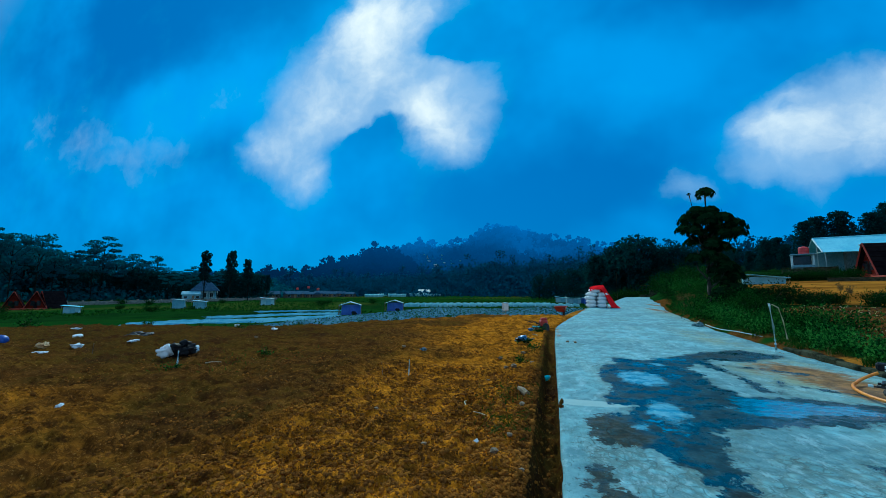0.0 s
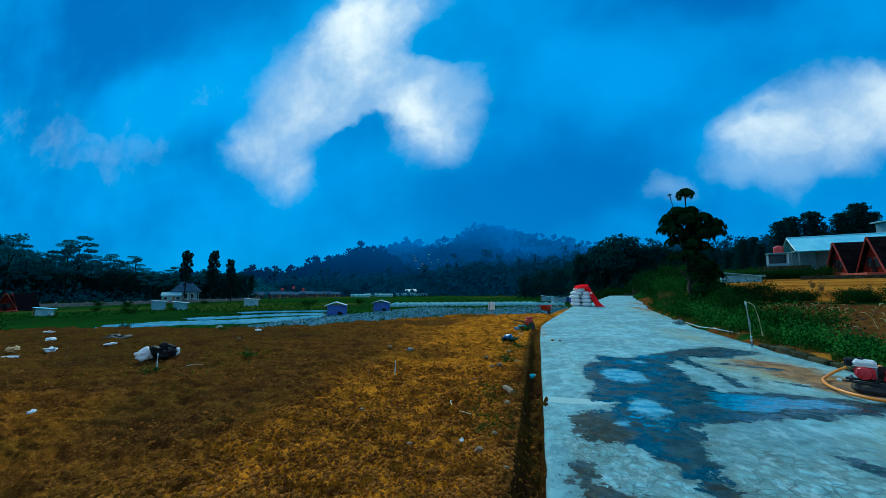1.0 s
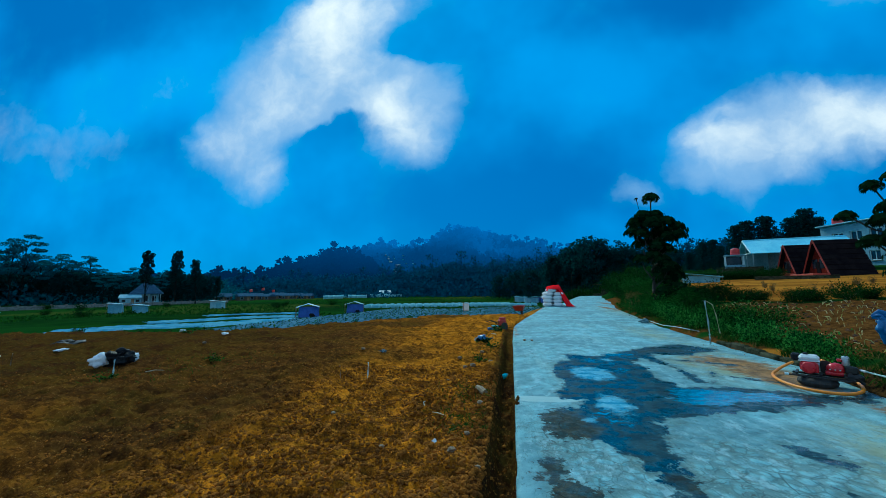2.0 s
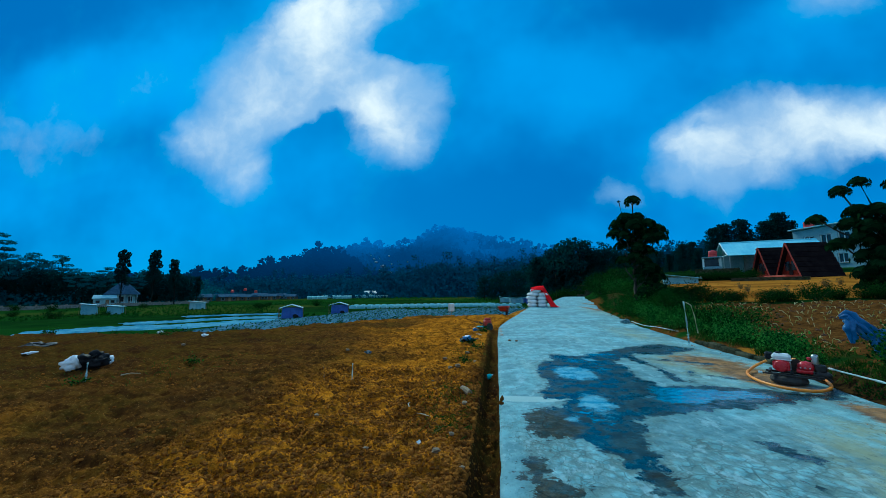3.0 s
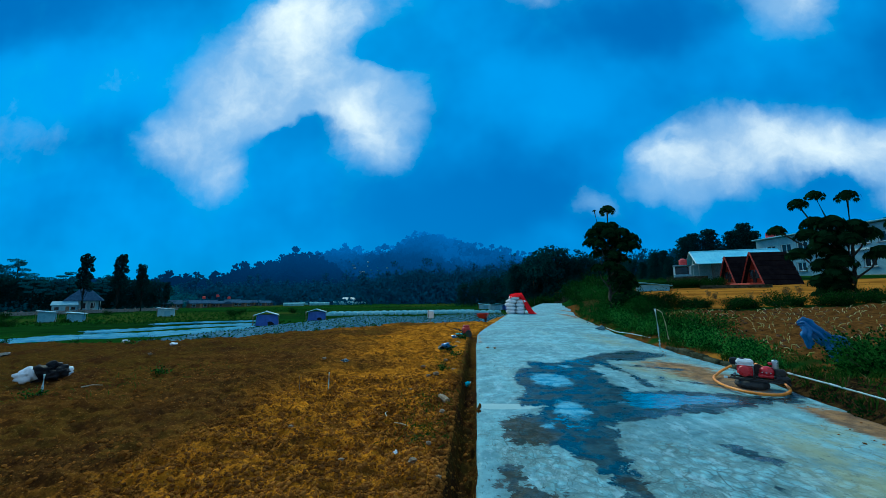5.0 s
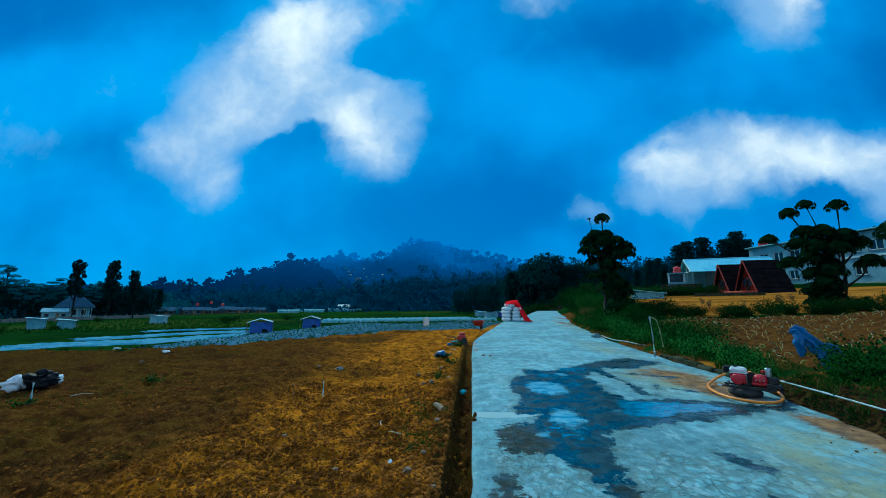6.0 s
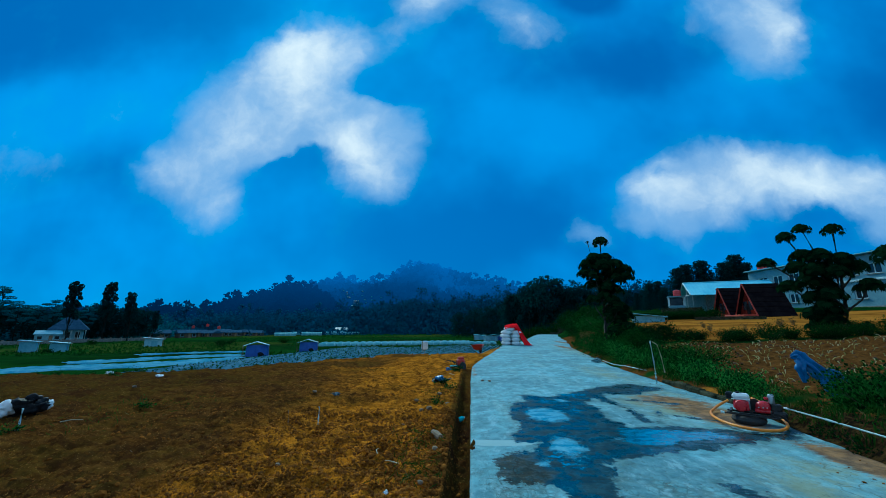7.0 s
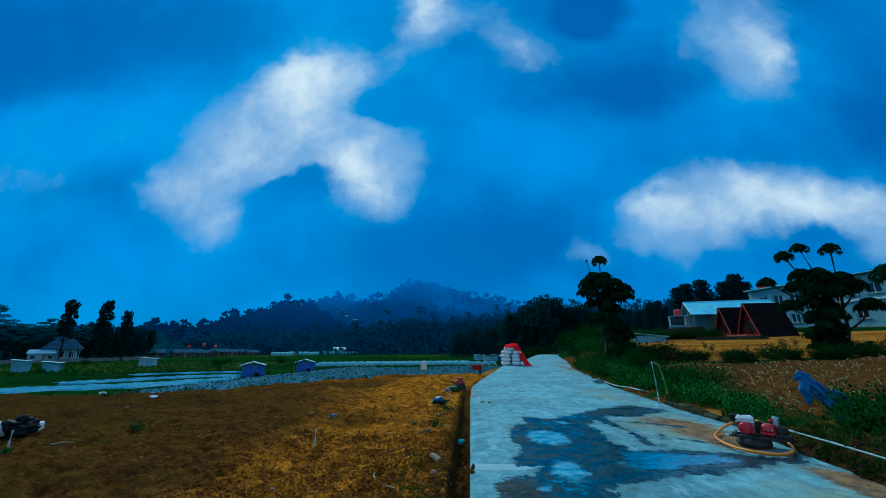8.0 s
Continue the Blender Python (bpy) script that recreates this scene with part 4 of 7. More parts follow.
# ---------------------------------------------------------------- foliage tools
def leaf_cards(centres, size, rng, spread=1.0, flat=0.0, fold=0.25, aspect=0.42, dirs=None):
    """Many small folded leaves; flat turns them level, dirs points them."""
    n = len(centres)
    d = rng.normal(size=(n, 3)) if dirs is None else dirs + rng.normal(size=(n, 3)) * 0.35
    d[:, 2] *= 1 - flat
    d /= np.linalg.norm(d, axis=1, keepdims=True) + 1e-9
    w = rng.normal(size=(n, 3))
    w[:, 2] *= 1 - flat
    w -= d * (w * d).sum(1, keepdims=True)
    w /= np.linalg.norm(w, axis=1, keepdims=True) + 1e-9
    up = np.cross(d, w)
    s = size * (0.6 + 0.8 * rng.random((n, 1))) * spread
    c = np.asarray(centres)
    p0, p2 = c - d * s * 0.5, c + d * s * 0.5
    p1, p3 = c + w * s * aspect + up * s * fold, c - w * s * aspect + up * s * fold
    verts = np.stack([p0, p1, p2, p3], 1).reshape(-1, 3)
    k = np.arange(n)[:, None] * 4
    faces = np.concatenate([k + np.array([[0, 1, 2]]), k + np.array([[0, 2, 3]])], 1).reshape(-1, 3)
    return verts, faces


def add_leaves(g, verts, faces):
    g.add([tuple(v) for v in verts.tolist()], faces.tolist())


def clump_points(rng, c, r, n):
    """Points in an uneven ball, thicker near its skin."""
    p = rng.normal(size=(n, 3))
    p /= np.linalg.norm(p, axis=1, keepdims=True)
    p *= (0.45 + 0.55 * rng.random((n, 1)) ** 0.5)
    return np.asarray(c) + p * np.asarray(r)


def tree_forms(name, rng, height, crown_r, base, clumps, per, leaf, material, top_flat=0.6, trunk_r=0.18, tiers=False, label="", category="tree"):
    """A tree: a tapered trunk with limbs, and a crown of many leaf clumps with gaps."""
    t = thing(name, 0, 0, 0, 0, label, category)
    wood, crown = Geo(), Geo()
    lean = rng.normal(size=2) * 0.03 * height
    path = [(lean[0] * k * k, lean[1] * k * k, height * 0.93 * k) for k in (0, 0.2, 0.4, 0.6, 0.8, 1.0)]
    wood.tube(path, [trunk_r * (1.25 - k) for k in (0, 0.2, 0.4, 0.6, 0.8, 1.08)], 7)
    for i in range(clumps):
        k = base + (1 - base) * ((i + rng.random()) / clumps)
        a = i * 2.4 + rng.random() * 0.9
        if tiers:
            reach = crown_r * (1.15 - k) / (1.15 - base) * (0.45 + 0.4 * rng.random())
        else:
            reach = crown_r * (0.35 + 0.65 * rng.random()) * math.sin(math.pi * min(1, 0.22 + 0.72 * (k - base) / (1 - base))) ** 0.6
        c = (lean[0] * k * k + reach * math.cos(a), lean[1] * k * k + reach * math.sin(a), height * k)
        root = max(0.1, k - 0.22)
        wood.tube([(lean[0] * root ** 2, lean[1] * root ** 2, height * root), (c[0] * 0.6, c[1] * 0.6, height * (root + k) / 2 + 0.02 * height), c], [trunk_r * 0.4, trunk_r * 0.25, trunk_r * 0.1], 5)
        rr = crown_r * (0.30 + 0.20 * rng.random())
        pts = clump_points(rng, c, (rr, rr, rr * top_flat), per)
        add_leaves(crown, *leaf_cards(pts, leaf, rng))
    part("trunk", wood, M_BARK_DARK, t)
    part("crown", crown, material, t)
    return t


def shrub_form(rng, r, h, n, leaf, material, label, stems=6, name="shrub"):
    t = thing(name, 0, 0, 0, 0, label, name.split("_")[-1])
    wood, leaves = Geo(), Geo()
    for i in range(stems):
        a, k = i * 2.4 + rng.random(), 0.35 + 0.6 * rng.random()
        tip = (r * k * math.cos(a), r * k * math.sin(a), h * (0.55 + 0.5 * rng.random()))
        wood.tube([(0.04 * math.cos(a), 0.04 * math.sin(a), -0.05), (tip[0] * 0.4, tip[1] * 0.4, tip[2] * 0.55), tip], [0.016, 0.011, 0.004], 5)
        m = n // stems
        along = rng.random((m, 1)) ** 0.7
        pts = np.array(tip) * along + rng.normal(size=(m, 3)) * np.array((r * 0.26, r * 0.26, h * 0.15))
        pts[:, 2] = np.abs(pts[:, 2]) + 0.02
        dirs = pts / (np.linalg.norm(pts, axis=1, keepdims=True) + 1e-6) + np.array((0, 0, 0.25))
        add_leaves(leaves, *leaf_cards(pts, leaf, rng, dirs=dirs))
    part("stem", wood, M_BARK, t)
    part("foliage", leaves, material, t)
    return t


def papaya_leaf(g, rng, c, a, reach, lv):
    """A stalk and a lobed blade that hangs from its end; lv 0 at the crown's top, 1 at its skirt."""
    out = Vector((math.cos(a), math.sin(a), 0))
    side = Vector((-math.sin(a), math.cos(a), 0))
    c, rise = Vector(c), radians(66 - 62 * lv)
    stalk = reach * (0.42 + 0.34 * lv)
    tip = c + out * stalk * math.cos(rise) + Vector((0, 0, stalk * math.sin(rise)))
    g.tube([c, c.lerp(tip, 0.5) + Vector((0, 0, stalk * 0.08)), tip], [0.008, 0.006, 0.004], 3, False)
    fall = radians(34 + 46 * lv + 16 * rng.random())
    down = out * math.cos(fall) - Vector((0, 0, math.sin(fall)))
    blade = reach * (0.30 + 0.12 * rng.random())
    verts, faces = [tuple(tip)], []
    for i in range(7):
        q = (i - 3) * 0.50
        w = down * math.cos(q) + side * math.sin(q)
        across = down * -math.sin(q) + side * math.cos(q)
        far = blade * (1.0 - 0.10 * abs(i - 3)) * (0.85 + 0.3 * rng.random())
        sag = Vector((0, 0, -0.30 * blade * (0.3 + abs(i - 3) / 3)))
        verts += [tuple(tip + w * far * 0.55 + across * far * 0.15 + sag * 0.4), tuple(tip + w * far + sag), tuple(tip + w * far * 0.55 - across * far * 0.15 + sag * 0.4)]
        k = 1 + 3 * i
        faces += [(0, k, k + 1), (0, k + 1, k + 2)]
    g.add(verts, faces)


def papaya(x, y, z, turn, stems, seed, label, bush=0):
    """stems: rows of (foot lean x, y, top x, y, z, crown reach, leaves, fork height)."""
    rng = np.random.default_rng(seed)
    t = thing("papaya_tree", x, y, z, turn, label, "tree", "papaya trees")
    for i, (fx, fy, tx, ty, tz, reach, count, fork) in enumerate(stems):
        wood, leaves = Geo(), Geo()
        mid = ((fx + tx) / 2 + 0.15 * (tx - fx), (fy + ty) / 2, fork + (tz - fork) * 0.45)
        wood.tube([(fx, fy, fork), ((fx + mid[0]) / 2, (fy + mid[1]) / 2, (fork + mid[2]) / 2), mid, (tx, ty, tz)], [0.13, 0.10, 0.065, 0.045] if fork < 0.2 else [0.05, 0.045, 0.035, 0.03], 8)
        total = int(count * 3.2)
        for k in range(total):
            a, lv = k * 2.4 + rng.random() * 0.4, (k + 0.5) / total
            papaya_leaf(leaves, rng, (tx, ty, tz - 0.30 * reach * lv), a, reach * (0.85 + 0.3 * rng.random()), lv)
        part("stem", wood, M_BARK_PALE, t, smooth=True)
        part("leaf_crown", leaves, M_LEAF_PAPAYA, t)
    if bush:
        skirt = Geo()
        for k in range(bush):
            a, rr = rng.random() * 6.28, 0.35 + 0.9 * rng.random()
            papaya_leaf(skirt, rng, (rr * 0.5 * math.cos(a), rr * 0.5 * math.sin(a), 0.3 + 2.6 * rng.random()), a, 0.5 + 0.35 * rng.random(), 0.3 + 0.7 * rng.random())
        tagged(part("side_shoot", skirt, M_LEAF_PAPAYA, t), kind="stuff")
    return t


# ---------------------------------------------------------------- hills and woods in the distance
def ridge_height(az, pairs, d):
    a, e = zip(*pairs)
    return 1.4 + d * np.tan(np.radians(np.interp(az, a, e)))


def hill_surface(az, k, pairs, d0, d1):
    d = d0 + (d1 - d0) * k
    top = ridge_height(az, pairs, d1)
    return d, -3.2 + (top + 3.2) * np.sin(np.clip(k, 0, 1) * math.pi / 2) ** 1.15


def wooded_hill(name, pairs, d0, d1, material, canopy, leaf, count, seed, label, per=16, tall=60):
    """A hill whose canopy is uneven ground closely set with leaf clumps."""
    rng = np.random.default_rng(seed)
    lo, hi = pairs[0][0], pairs[-1][0]
    az, ks = np.linspace(lo, hi, 260), np.linspace(0, 1.0, 26)
    A, K = np.meshgrid(az, ks)
    D, Z = hill_surface(A, K, pairs, d0, d1)
    X, Y = D * np.sin(np.radians(A)), D * np.cos(np.radians(A))
    Z = Z - canopy * 1.2 + np.array([canopy * 0.5 * noise.noise((x / (canopy * 3), y / (canopy * 3), 0.5)) for x, y in zip(X.ravel(), Y.ravel())]).reshape(X.shape)
    back = np.full((1, X.shape[1]), -8.0)
    X, Y, Z = np.vstack([X, X[-1:] * 1.06]), np.vstack([Y, Y[-1:] * 1.06]), np.vstack([Z, back])
    me = sheet(name, X, Y, Z, material)
    hill = tagged(new(name, me), label, "hill", kind="structure")
    g = Geo()
    a = lo + (hi - lo) * rng.random(count)
    k = np.clip(rng.random(count) ** 0.55, 0.03, 1.0)
    d, z = hill_surface(a, k, pairs, d0, d1)
    for ai, di, zi in zip(a, d, z):
        h = canopy * (0.6 + 0.9 * rng.random() ** 2)
        c = (di * math.sin(radians(ai)), di * math.cos(radians(ai)), zi - canopy * 0.9 + h * 0.5)
        add_leaves(g, *leaf_cards(clump_points(rng, c, (h * 0.55, h * 0.55, h * 0.62), per), leaf, rng, aspect=0.5))
    # single trees that stand above the canopy
    for _ in range(tall):
        ai, ki = lo + (hi - lo) * rng.random(), 0.55 + 0.45 * rng.random()
        di, zi = hill_surface(ai, ki, pairs, d0, d1)
        x, y, h = di * math.sin(radians(ai)), di * math.cos(radians(ai)), canopy * (0.9 + 0.8 * rng.random())
        z0 = float(zi) - canopy * 0.8
        g.tube([(x, y, z0), (x, y, z0 + h * 1.25)], [canopy * 0.035, canopy * 0.015], 4, False)
        for q in range(3):
            o = rng.normal(size=2) * h * 0.13
            add_leaves(g, *leaf_cards(clump_points(rng, (x + o[0], y + o[1], z0 + h * (1.0 + 0.13 * q)), (h * 0.20, h * 0.20, h * 0.09), 14), leaf * 0.8, rng, aspect=0.5))
    tagged(part("tree_canopy", g, material, hill), kind="stuff")
    return hill


# painted haze: emission at the foot, emission at the top, heights, leaf colour
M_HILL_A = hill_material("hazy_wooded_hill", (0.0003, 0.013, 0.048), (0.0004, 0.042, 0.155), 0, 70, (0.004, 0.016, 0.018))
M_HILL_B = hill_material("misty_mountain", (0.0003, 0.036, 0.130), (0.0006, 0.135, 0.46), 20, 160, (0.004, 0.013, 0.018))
RIDGE_A = [(-58, 0.4), (-50, 0.8), (-44, 1.2), (-41, 1.9), (-39, 2.1), (-36.2, 1.6), (-33.7, 2.9), (-30.3, 4.1), (-28.1, 4.4), (-26.8, 5.7), (-24.5, 5.4), (-22.5, 4.9), (-20.7, 4.1), (-18.9, 2.2), (-15, 1.0), (-9, 0.0)]
RIDGE_B = [(-26, 4.1), (-22.5, 5.5), (-20.7, 6.0), (-19.1, 6.5), (-16.6, 6.0), (-14.2, 6.1), (-11.7, 6.8), (-9.2, 8.2), (-6.6, 9.0), (-4.1, 8.5), (-2.1, 7.5), (1.1, 6.8), (4.3, 6.3), (7.3, 5.4), (9.8, 4.9), (18, 3.6), (30, 1.6)]
RIDGE_F = [(-46, 0.3), (-39, 0.6), (-33.8, 1.2), (-26, 1.4), (-17.7, 1.8), (-14.7, 2.5), (-10.1, 3.4), (-7.6, 3.6), (-4.1, 3.1), (1, 3.6), (6.7, 4.2), (12, 4.4), (17, 4.6), (26, 5.0), (34, 5.6), (50, 5.0), (70, 4.0)]
RIDGE_L = [(-84, 4.6), (-66, 4.2), (-62.4, 3.7), (-60.3, 2.7), (-58.2, 2.3), (-55.9, 1.7), (-53.5, 0.9), (-50, 0.4), (-46.8, 0.7), (-43.5, 0.9), (-41.5, 0.1), (-38, -0.3)]
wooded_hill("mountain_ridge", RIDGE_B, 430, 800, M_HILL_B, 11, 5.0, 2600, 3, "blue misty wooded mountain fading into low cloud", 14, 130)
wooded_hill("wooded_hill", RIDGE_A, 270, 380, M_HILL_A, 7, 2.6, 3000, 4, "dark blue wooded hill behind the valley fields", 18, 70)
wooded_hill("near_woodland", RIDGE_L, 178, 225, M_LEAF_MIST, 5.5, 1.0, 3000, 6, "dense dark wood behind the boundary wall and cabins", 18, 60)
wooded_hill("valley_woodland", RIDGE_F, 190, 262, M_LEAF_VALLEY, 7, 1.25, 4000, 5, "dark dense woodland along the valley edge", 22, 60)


def far_house(w, d, h, wall, roof, label, name="village_house"):
    t = thing(name, 0, 0, 0, 0, label, "house", "village houses")
    part("wall", Geo().box((0, 0, h * 0.5), (w, d, h), 0.05), wall, t)
    g, e, r = Geo(), 0.4, h + w * 0.22
    g.add([(-w / 2 - e, -d / 2 - e, h - 0.1), (w / 2 + e, -d / 2 - e, h - 0.1), (w / 2 + e, d / 2 + e, h - 0.1), (-w / 2 - e, d / 2 + e, h - 0.1),
           (-w / 2 - e * 0.2, 0, r), (w / 2 + e * 0.2, 0, r), (-w / 2 - e, -d / 2 - e, h + 0.1), (w / 2 + e, -d / 2 - e, h + 0.1), (w / 2 + e, d / 2 + e, h + 0.1), (-w / 2 - e, d / 2 + e, h + 0.1)],
          [(3, 2, 1, 0), (0, 1, 7, 6), (1, 2, 8, 7), (2, 3, 9, 8), (3, 0, 6, 9), (6, 7, 5, 4), (8, 9, 4, 5), (9, 6, 4), (7, 8, 5)])
    part("roof", g, roof, t)
    part("door", Geo().box((w * 0.12, -d / 2 - 0.02, 1.0), (0.9, 0.06, 2.0), 0.02), M_WOOD, t)
    for x in (-0.30, 0.36):
        win = part("window", Geo().box((w * x, -d / 2 - 0.02, h * 0.55), (1.2, 0.08, 1.1), 0.02), M_TIN_DULL, t)
        part("pane", Geo().box((w * x, -d / 2 - 0.065, h * 0.55), (1.0, 0.03, 0.9), 0.005), M_GLASS, win)
    return t


def tank(name, r, h, material, label):
    t = thing(name, 0, 0, 0, 0, label, "water tank", "water tanks")
    part("body", Geo().revolve([(r * 0.96, 0), (r, 0.05), (r, h * 0.3), (r * 0.97, h * 0.33), (r, h * 0.36), (r, h * 0.62), (r * 0.97, h * 0.65), (r, h * 0.68), (r, h * 0.85), (r * 0.6, h * 0.97)], 18), material, t, smooth=True)
    part("lid", Geo().revolve([(r * 0.32, h * 0.95), (r * 0.32, h * 1.03), (r * 0.25, h * 1.06)], 14), material, t, smooth=True)
    return t


def place(ob, az, d, turn=0.0, z=None, scale=1.0):
    x, y = pol(az, d)
    ob.matrix_basis = pose(x, y, land_z(x, y) if z is None else z, 0, 0, turn)
    ob.scale = (scale,) * 3
    return ob


def copy_at(ob, x, y, z, turn=0.0, scale=1.0):
    keep = ob.scale.copy()
    ob.scale = (1, 1, 1)
    c = copy_thing(ob, pose(x, y, z, 0, 0, turn) @ Matrix.Scale(scale, 4))
    ob.scale = keep
    return c


# village on the hillside and along the valley
hamlet = far_house(7, 6, 3.0, M_HAMLET, M_HAMLET, "small pale hillside house with a zinc roof")
hamlet.name = "hillside_house"
rng = np.random.default_rng(11)
for i in range(30):
    a, k = -16.6 + 1.8 * rng.normal(), 0.10 + 0.34 * rng.random()
    d, z = hill_surface(a, k, RIDGE_B, 430, 800)
    x, y = pol(a, float(d))
    m = (x, y, float(z) + 2.5, float(rng.uniform(-60, 60)) - a, 0.30 + 0.28 * float(rng.random()))
    if i == 0:
        hamlet.matrix_basis = pose(*m[:3], 0, 0, m[3])
    else:
        copy_at(hamlet, *m)

house_grey = place(far_house(6.5, 6, 1.7, M_BARK, M_TILE_ROOF, "low village house with a grey tiled roof beside the rice fields"), -40.2, 186, 35)
house_brown = place(far_house(6, 6, 1.8, M_BARK, M_TILE_ROOF, "brown brick village house with a dark roof beside the fields"), -37.6, 182, 50)
for az, d, turn, s, src in ((-38.9, 200, 20, 0.9, house_grey), (-36.3, 192, 30, 0.95, house_grey), (-34.8, 188, -10, 0.85, house_brown), (-33.6, 198, 15, 1.0, house_grey),
                            (-32.2, 194, 25, 0.9, house_brown), (-30.8, 204, 0, 0.9, house_grey), (-29.6, 196, 12, 0.8, house_grey)):
    x, y = pol(az, d)
    copy_at(src, x, y, land_z(x, y), turn, s)
pink_tank = tank("water_tank", 0.6, 1.1, M_TANK_RED, "red plastic water tank on a roof")
place(pink_tank, -35.4, 189, 0, land_z(*pol(-35.4, 189)) + 4.3)
for az, d, z in ((-34.1, 186, 3.4), (-36.9, 184, 3.6)):
    x, y = pol(az, d)
    copy_at(pink_tank, x, y, land_z(x, y) + z)


def greenhouse(length, w, h, label):
    t = thing("greenhouse", 0, 0, 0, 0, label, "greenhouse", "greenhouses")
    g, n = Geo(), 9
    prof = [(-w / 2, 0)] + [(-w / 2 * math.cos(math.pi * k / n), h * 0.55 + h * 0.45 * math.sin(math.pi * k / n)) for k in range(n + 1)] + [(w / 2, 0)]
    verts = [(x, y, z) for x in (-length / 2, length / 2) for y, z in prof]
    m = len(prof)
    g.add(verts, [(i, i + 1, m + i + 1, m + i) for i in range(m - 1)] + [tuple(reversed(range(m))), tuple(range(m, 2 * m))])
    part("cover", g, M_FLEECE, t)
    for i in range(5):
        x = -length / 2 + length * i / 4
        part("hoop", Geo().tube([(x, y * 1.02, z * 1.02) for y, z in prof], 0.05, 5), M_PVC, t)
    return t


gh = place(greenhouse(9, 4, 1.5, "long low greenhouse covered with white film"), -26.0, 190, 24)
for az, d, turn, s in ((-22.5, 196, 20, 1.0), (-19.2, 205, 18, 1.1), (-17.0, 208, 14, 0.9), (-24.0, 210, 22, 1.0)):
    x, y = pol(az, d)
    copy_at(gh, x, y, land_z(x, y), turn, s)
place(far_house(7, 6, 2.6, M_TIN_DULL, M_TIN_DULL, "small white house with a pointed zinc roof among greenhouses"), -18.4, 212, 18, None, 0.9)


def hip_house():
    t = thing("pavilion_house", 0, 0, 0, 0, "white columned house under a tall grey pyramid roof", "house")
    part("wall", Geo().box((0, 0, 2.1), (7.4, 7.4, 4.2), 0.05), M_WALL_WHITE, t)
    g = Geo()
    g.add([(-5.1, -5.1, 3.7), (5.1, -5.1, 3.7), (5.1, 5.1, 3.7), (-5.1, 5.1, 3.7), (-5.1, -5.1, 4.0), (5.1, -5.1, 4.0), (5.1, 5.1, 4.0), (-5.1, 5.1, 4.0), (-0.4, 0, 9.1), (0.4, 0, 9.1)],
          [(3, 2, 1, 0), (0, 1, 5, 4), (1, 2, 6, 5), (2, 3, 7, 6), (3, 0, 4, 7), (4, 5, 9, 8), (6, 7, 8, 9), (5, 6, 9), (7, 4, 8)])
    part("roof", g, M_TILE_ROOF, t)
    for x in (-4.4, -2.6, -0.9, 0.9, 2.6, 4.4):
        part("column", Geo().tube([(x, -4.6, 0), (x, -4.6, 3.8)], 0.22, 10), M_WHITE, t)
    for x in (-2.4, 0, 2.4):
        w = part("window", Geo().box((x, -3.74, 2.1), (1.4, 0.12, 2.2), 0.02), M_WHITE, t)
        part("pane", Geo().box((x, -3.81, 2.1), (1.1, 0.04, 1.9), 0.005), M_GLASS, w)
    return t


place(hip_house(), -48.1, 160, 45, None, 0.86)
annex = far_house(6.0, 4, 2.4, M_WALL_WHITE, M_TIN_DULL, "white annex with a zinc roof beside the pavilion house")
place(annex, -49.6, 156, 48, None, 0.86)


def boundary_wall():
    t = thing("boundary_wall", 0, 0, 0, 0, "long pale concrete boundary wall with pillars behind the rice fields", "wall")
    a, b = Vector((*pol(-62, 118), 0)), Vector((*pol(-39.5, 148), 0))
    d = (b - a).normalized()
    rot = Matrix.Rotation(math.atan2(d.y, d.x), 4, "Z")
    n = 22
    for i in range(n):
        c = a.lerp(b, (i + 0.5) / n)
        z = land_z(c.x, c.y)
        part("panel", Geo().box((c.x, c.y, z + 0.42), ((b - a).length / n - 0.3, 0.16, 0.85), 0.03, rot), M_CONC, t)
        p = a.lerp(b, i / n)
        part("pillar", Geo().box((p.x, p.y, z + 0.55), (0.34, 0.34, 1.1), 0.04, rot), M_CONC, t)
    return t


boundary_wall()


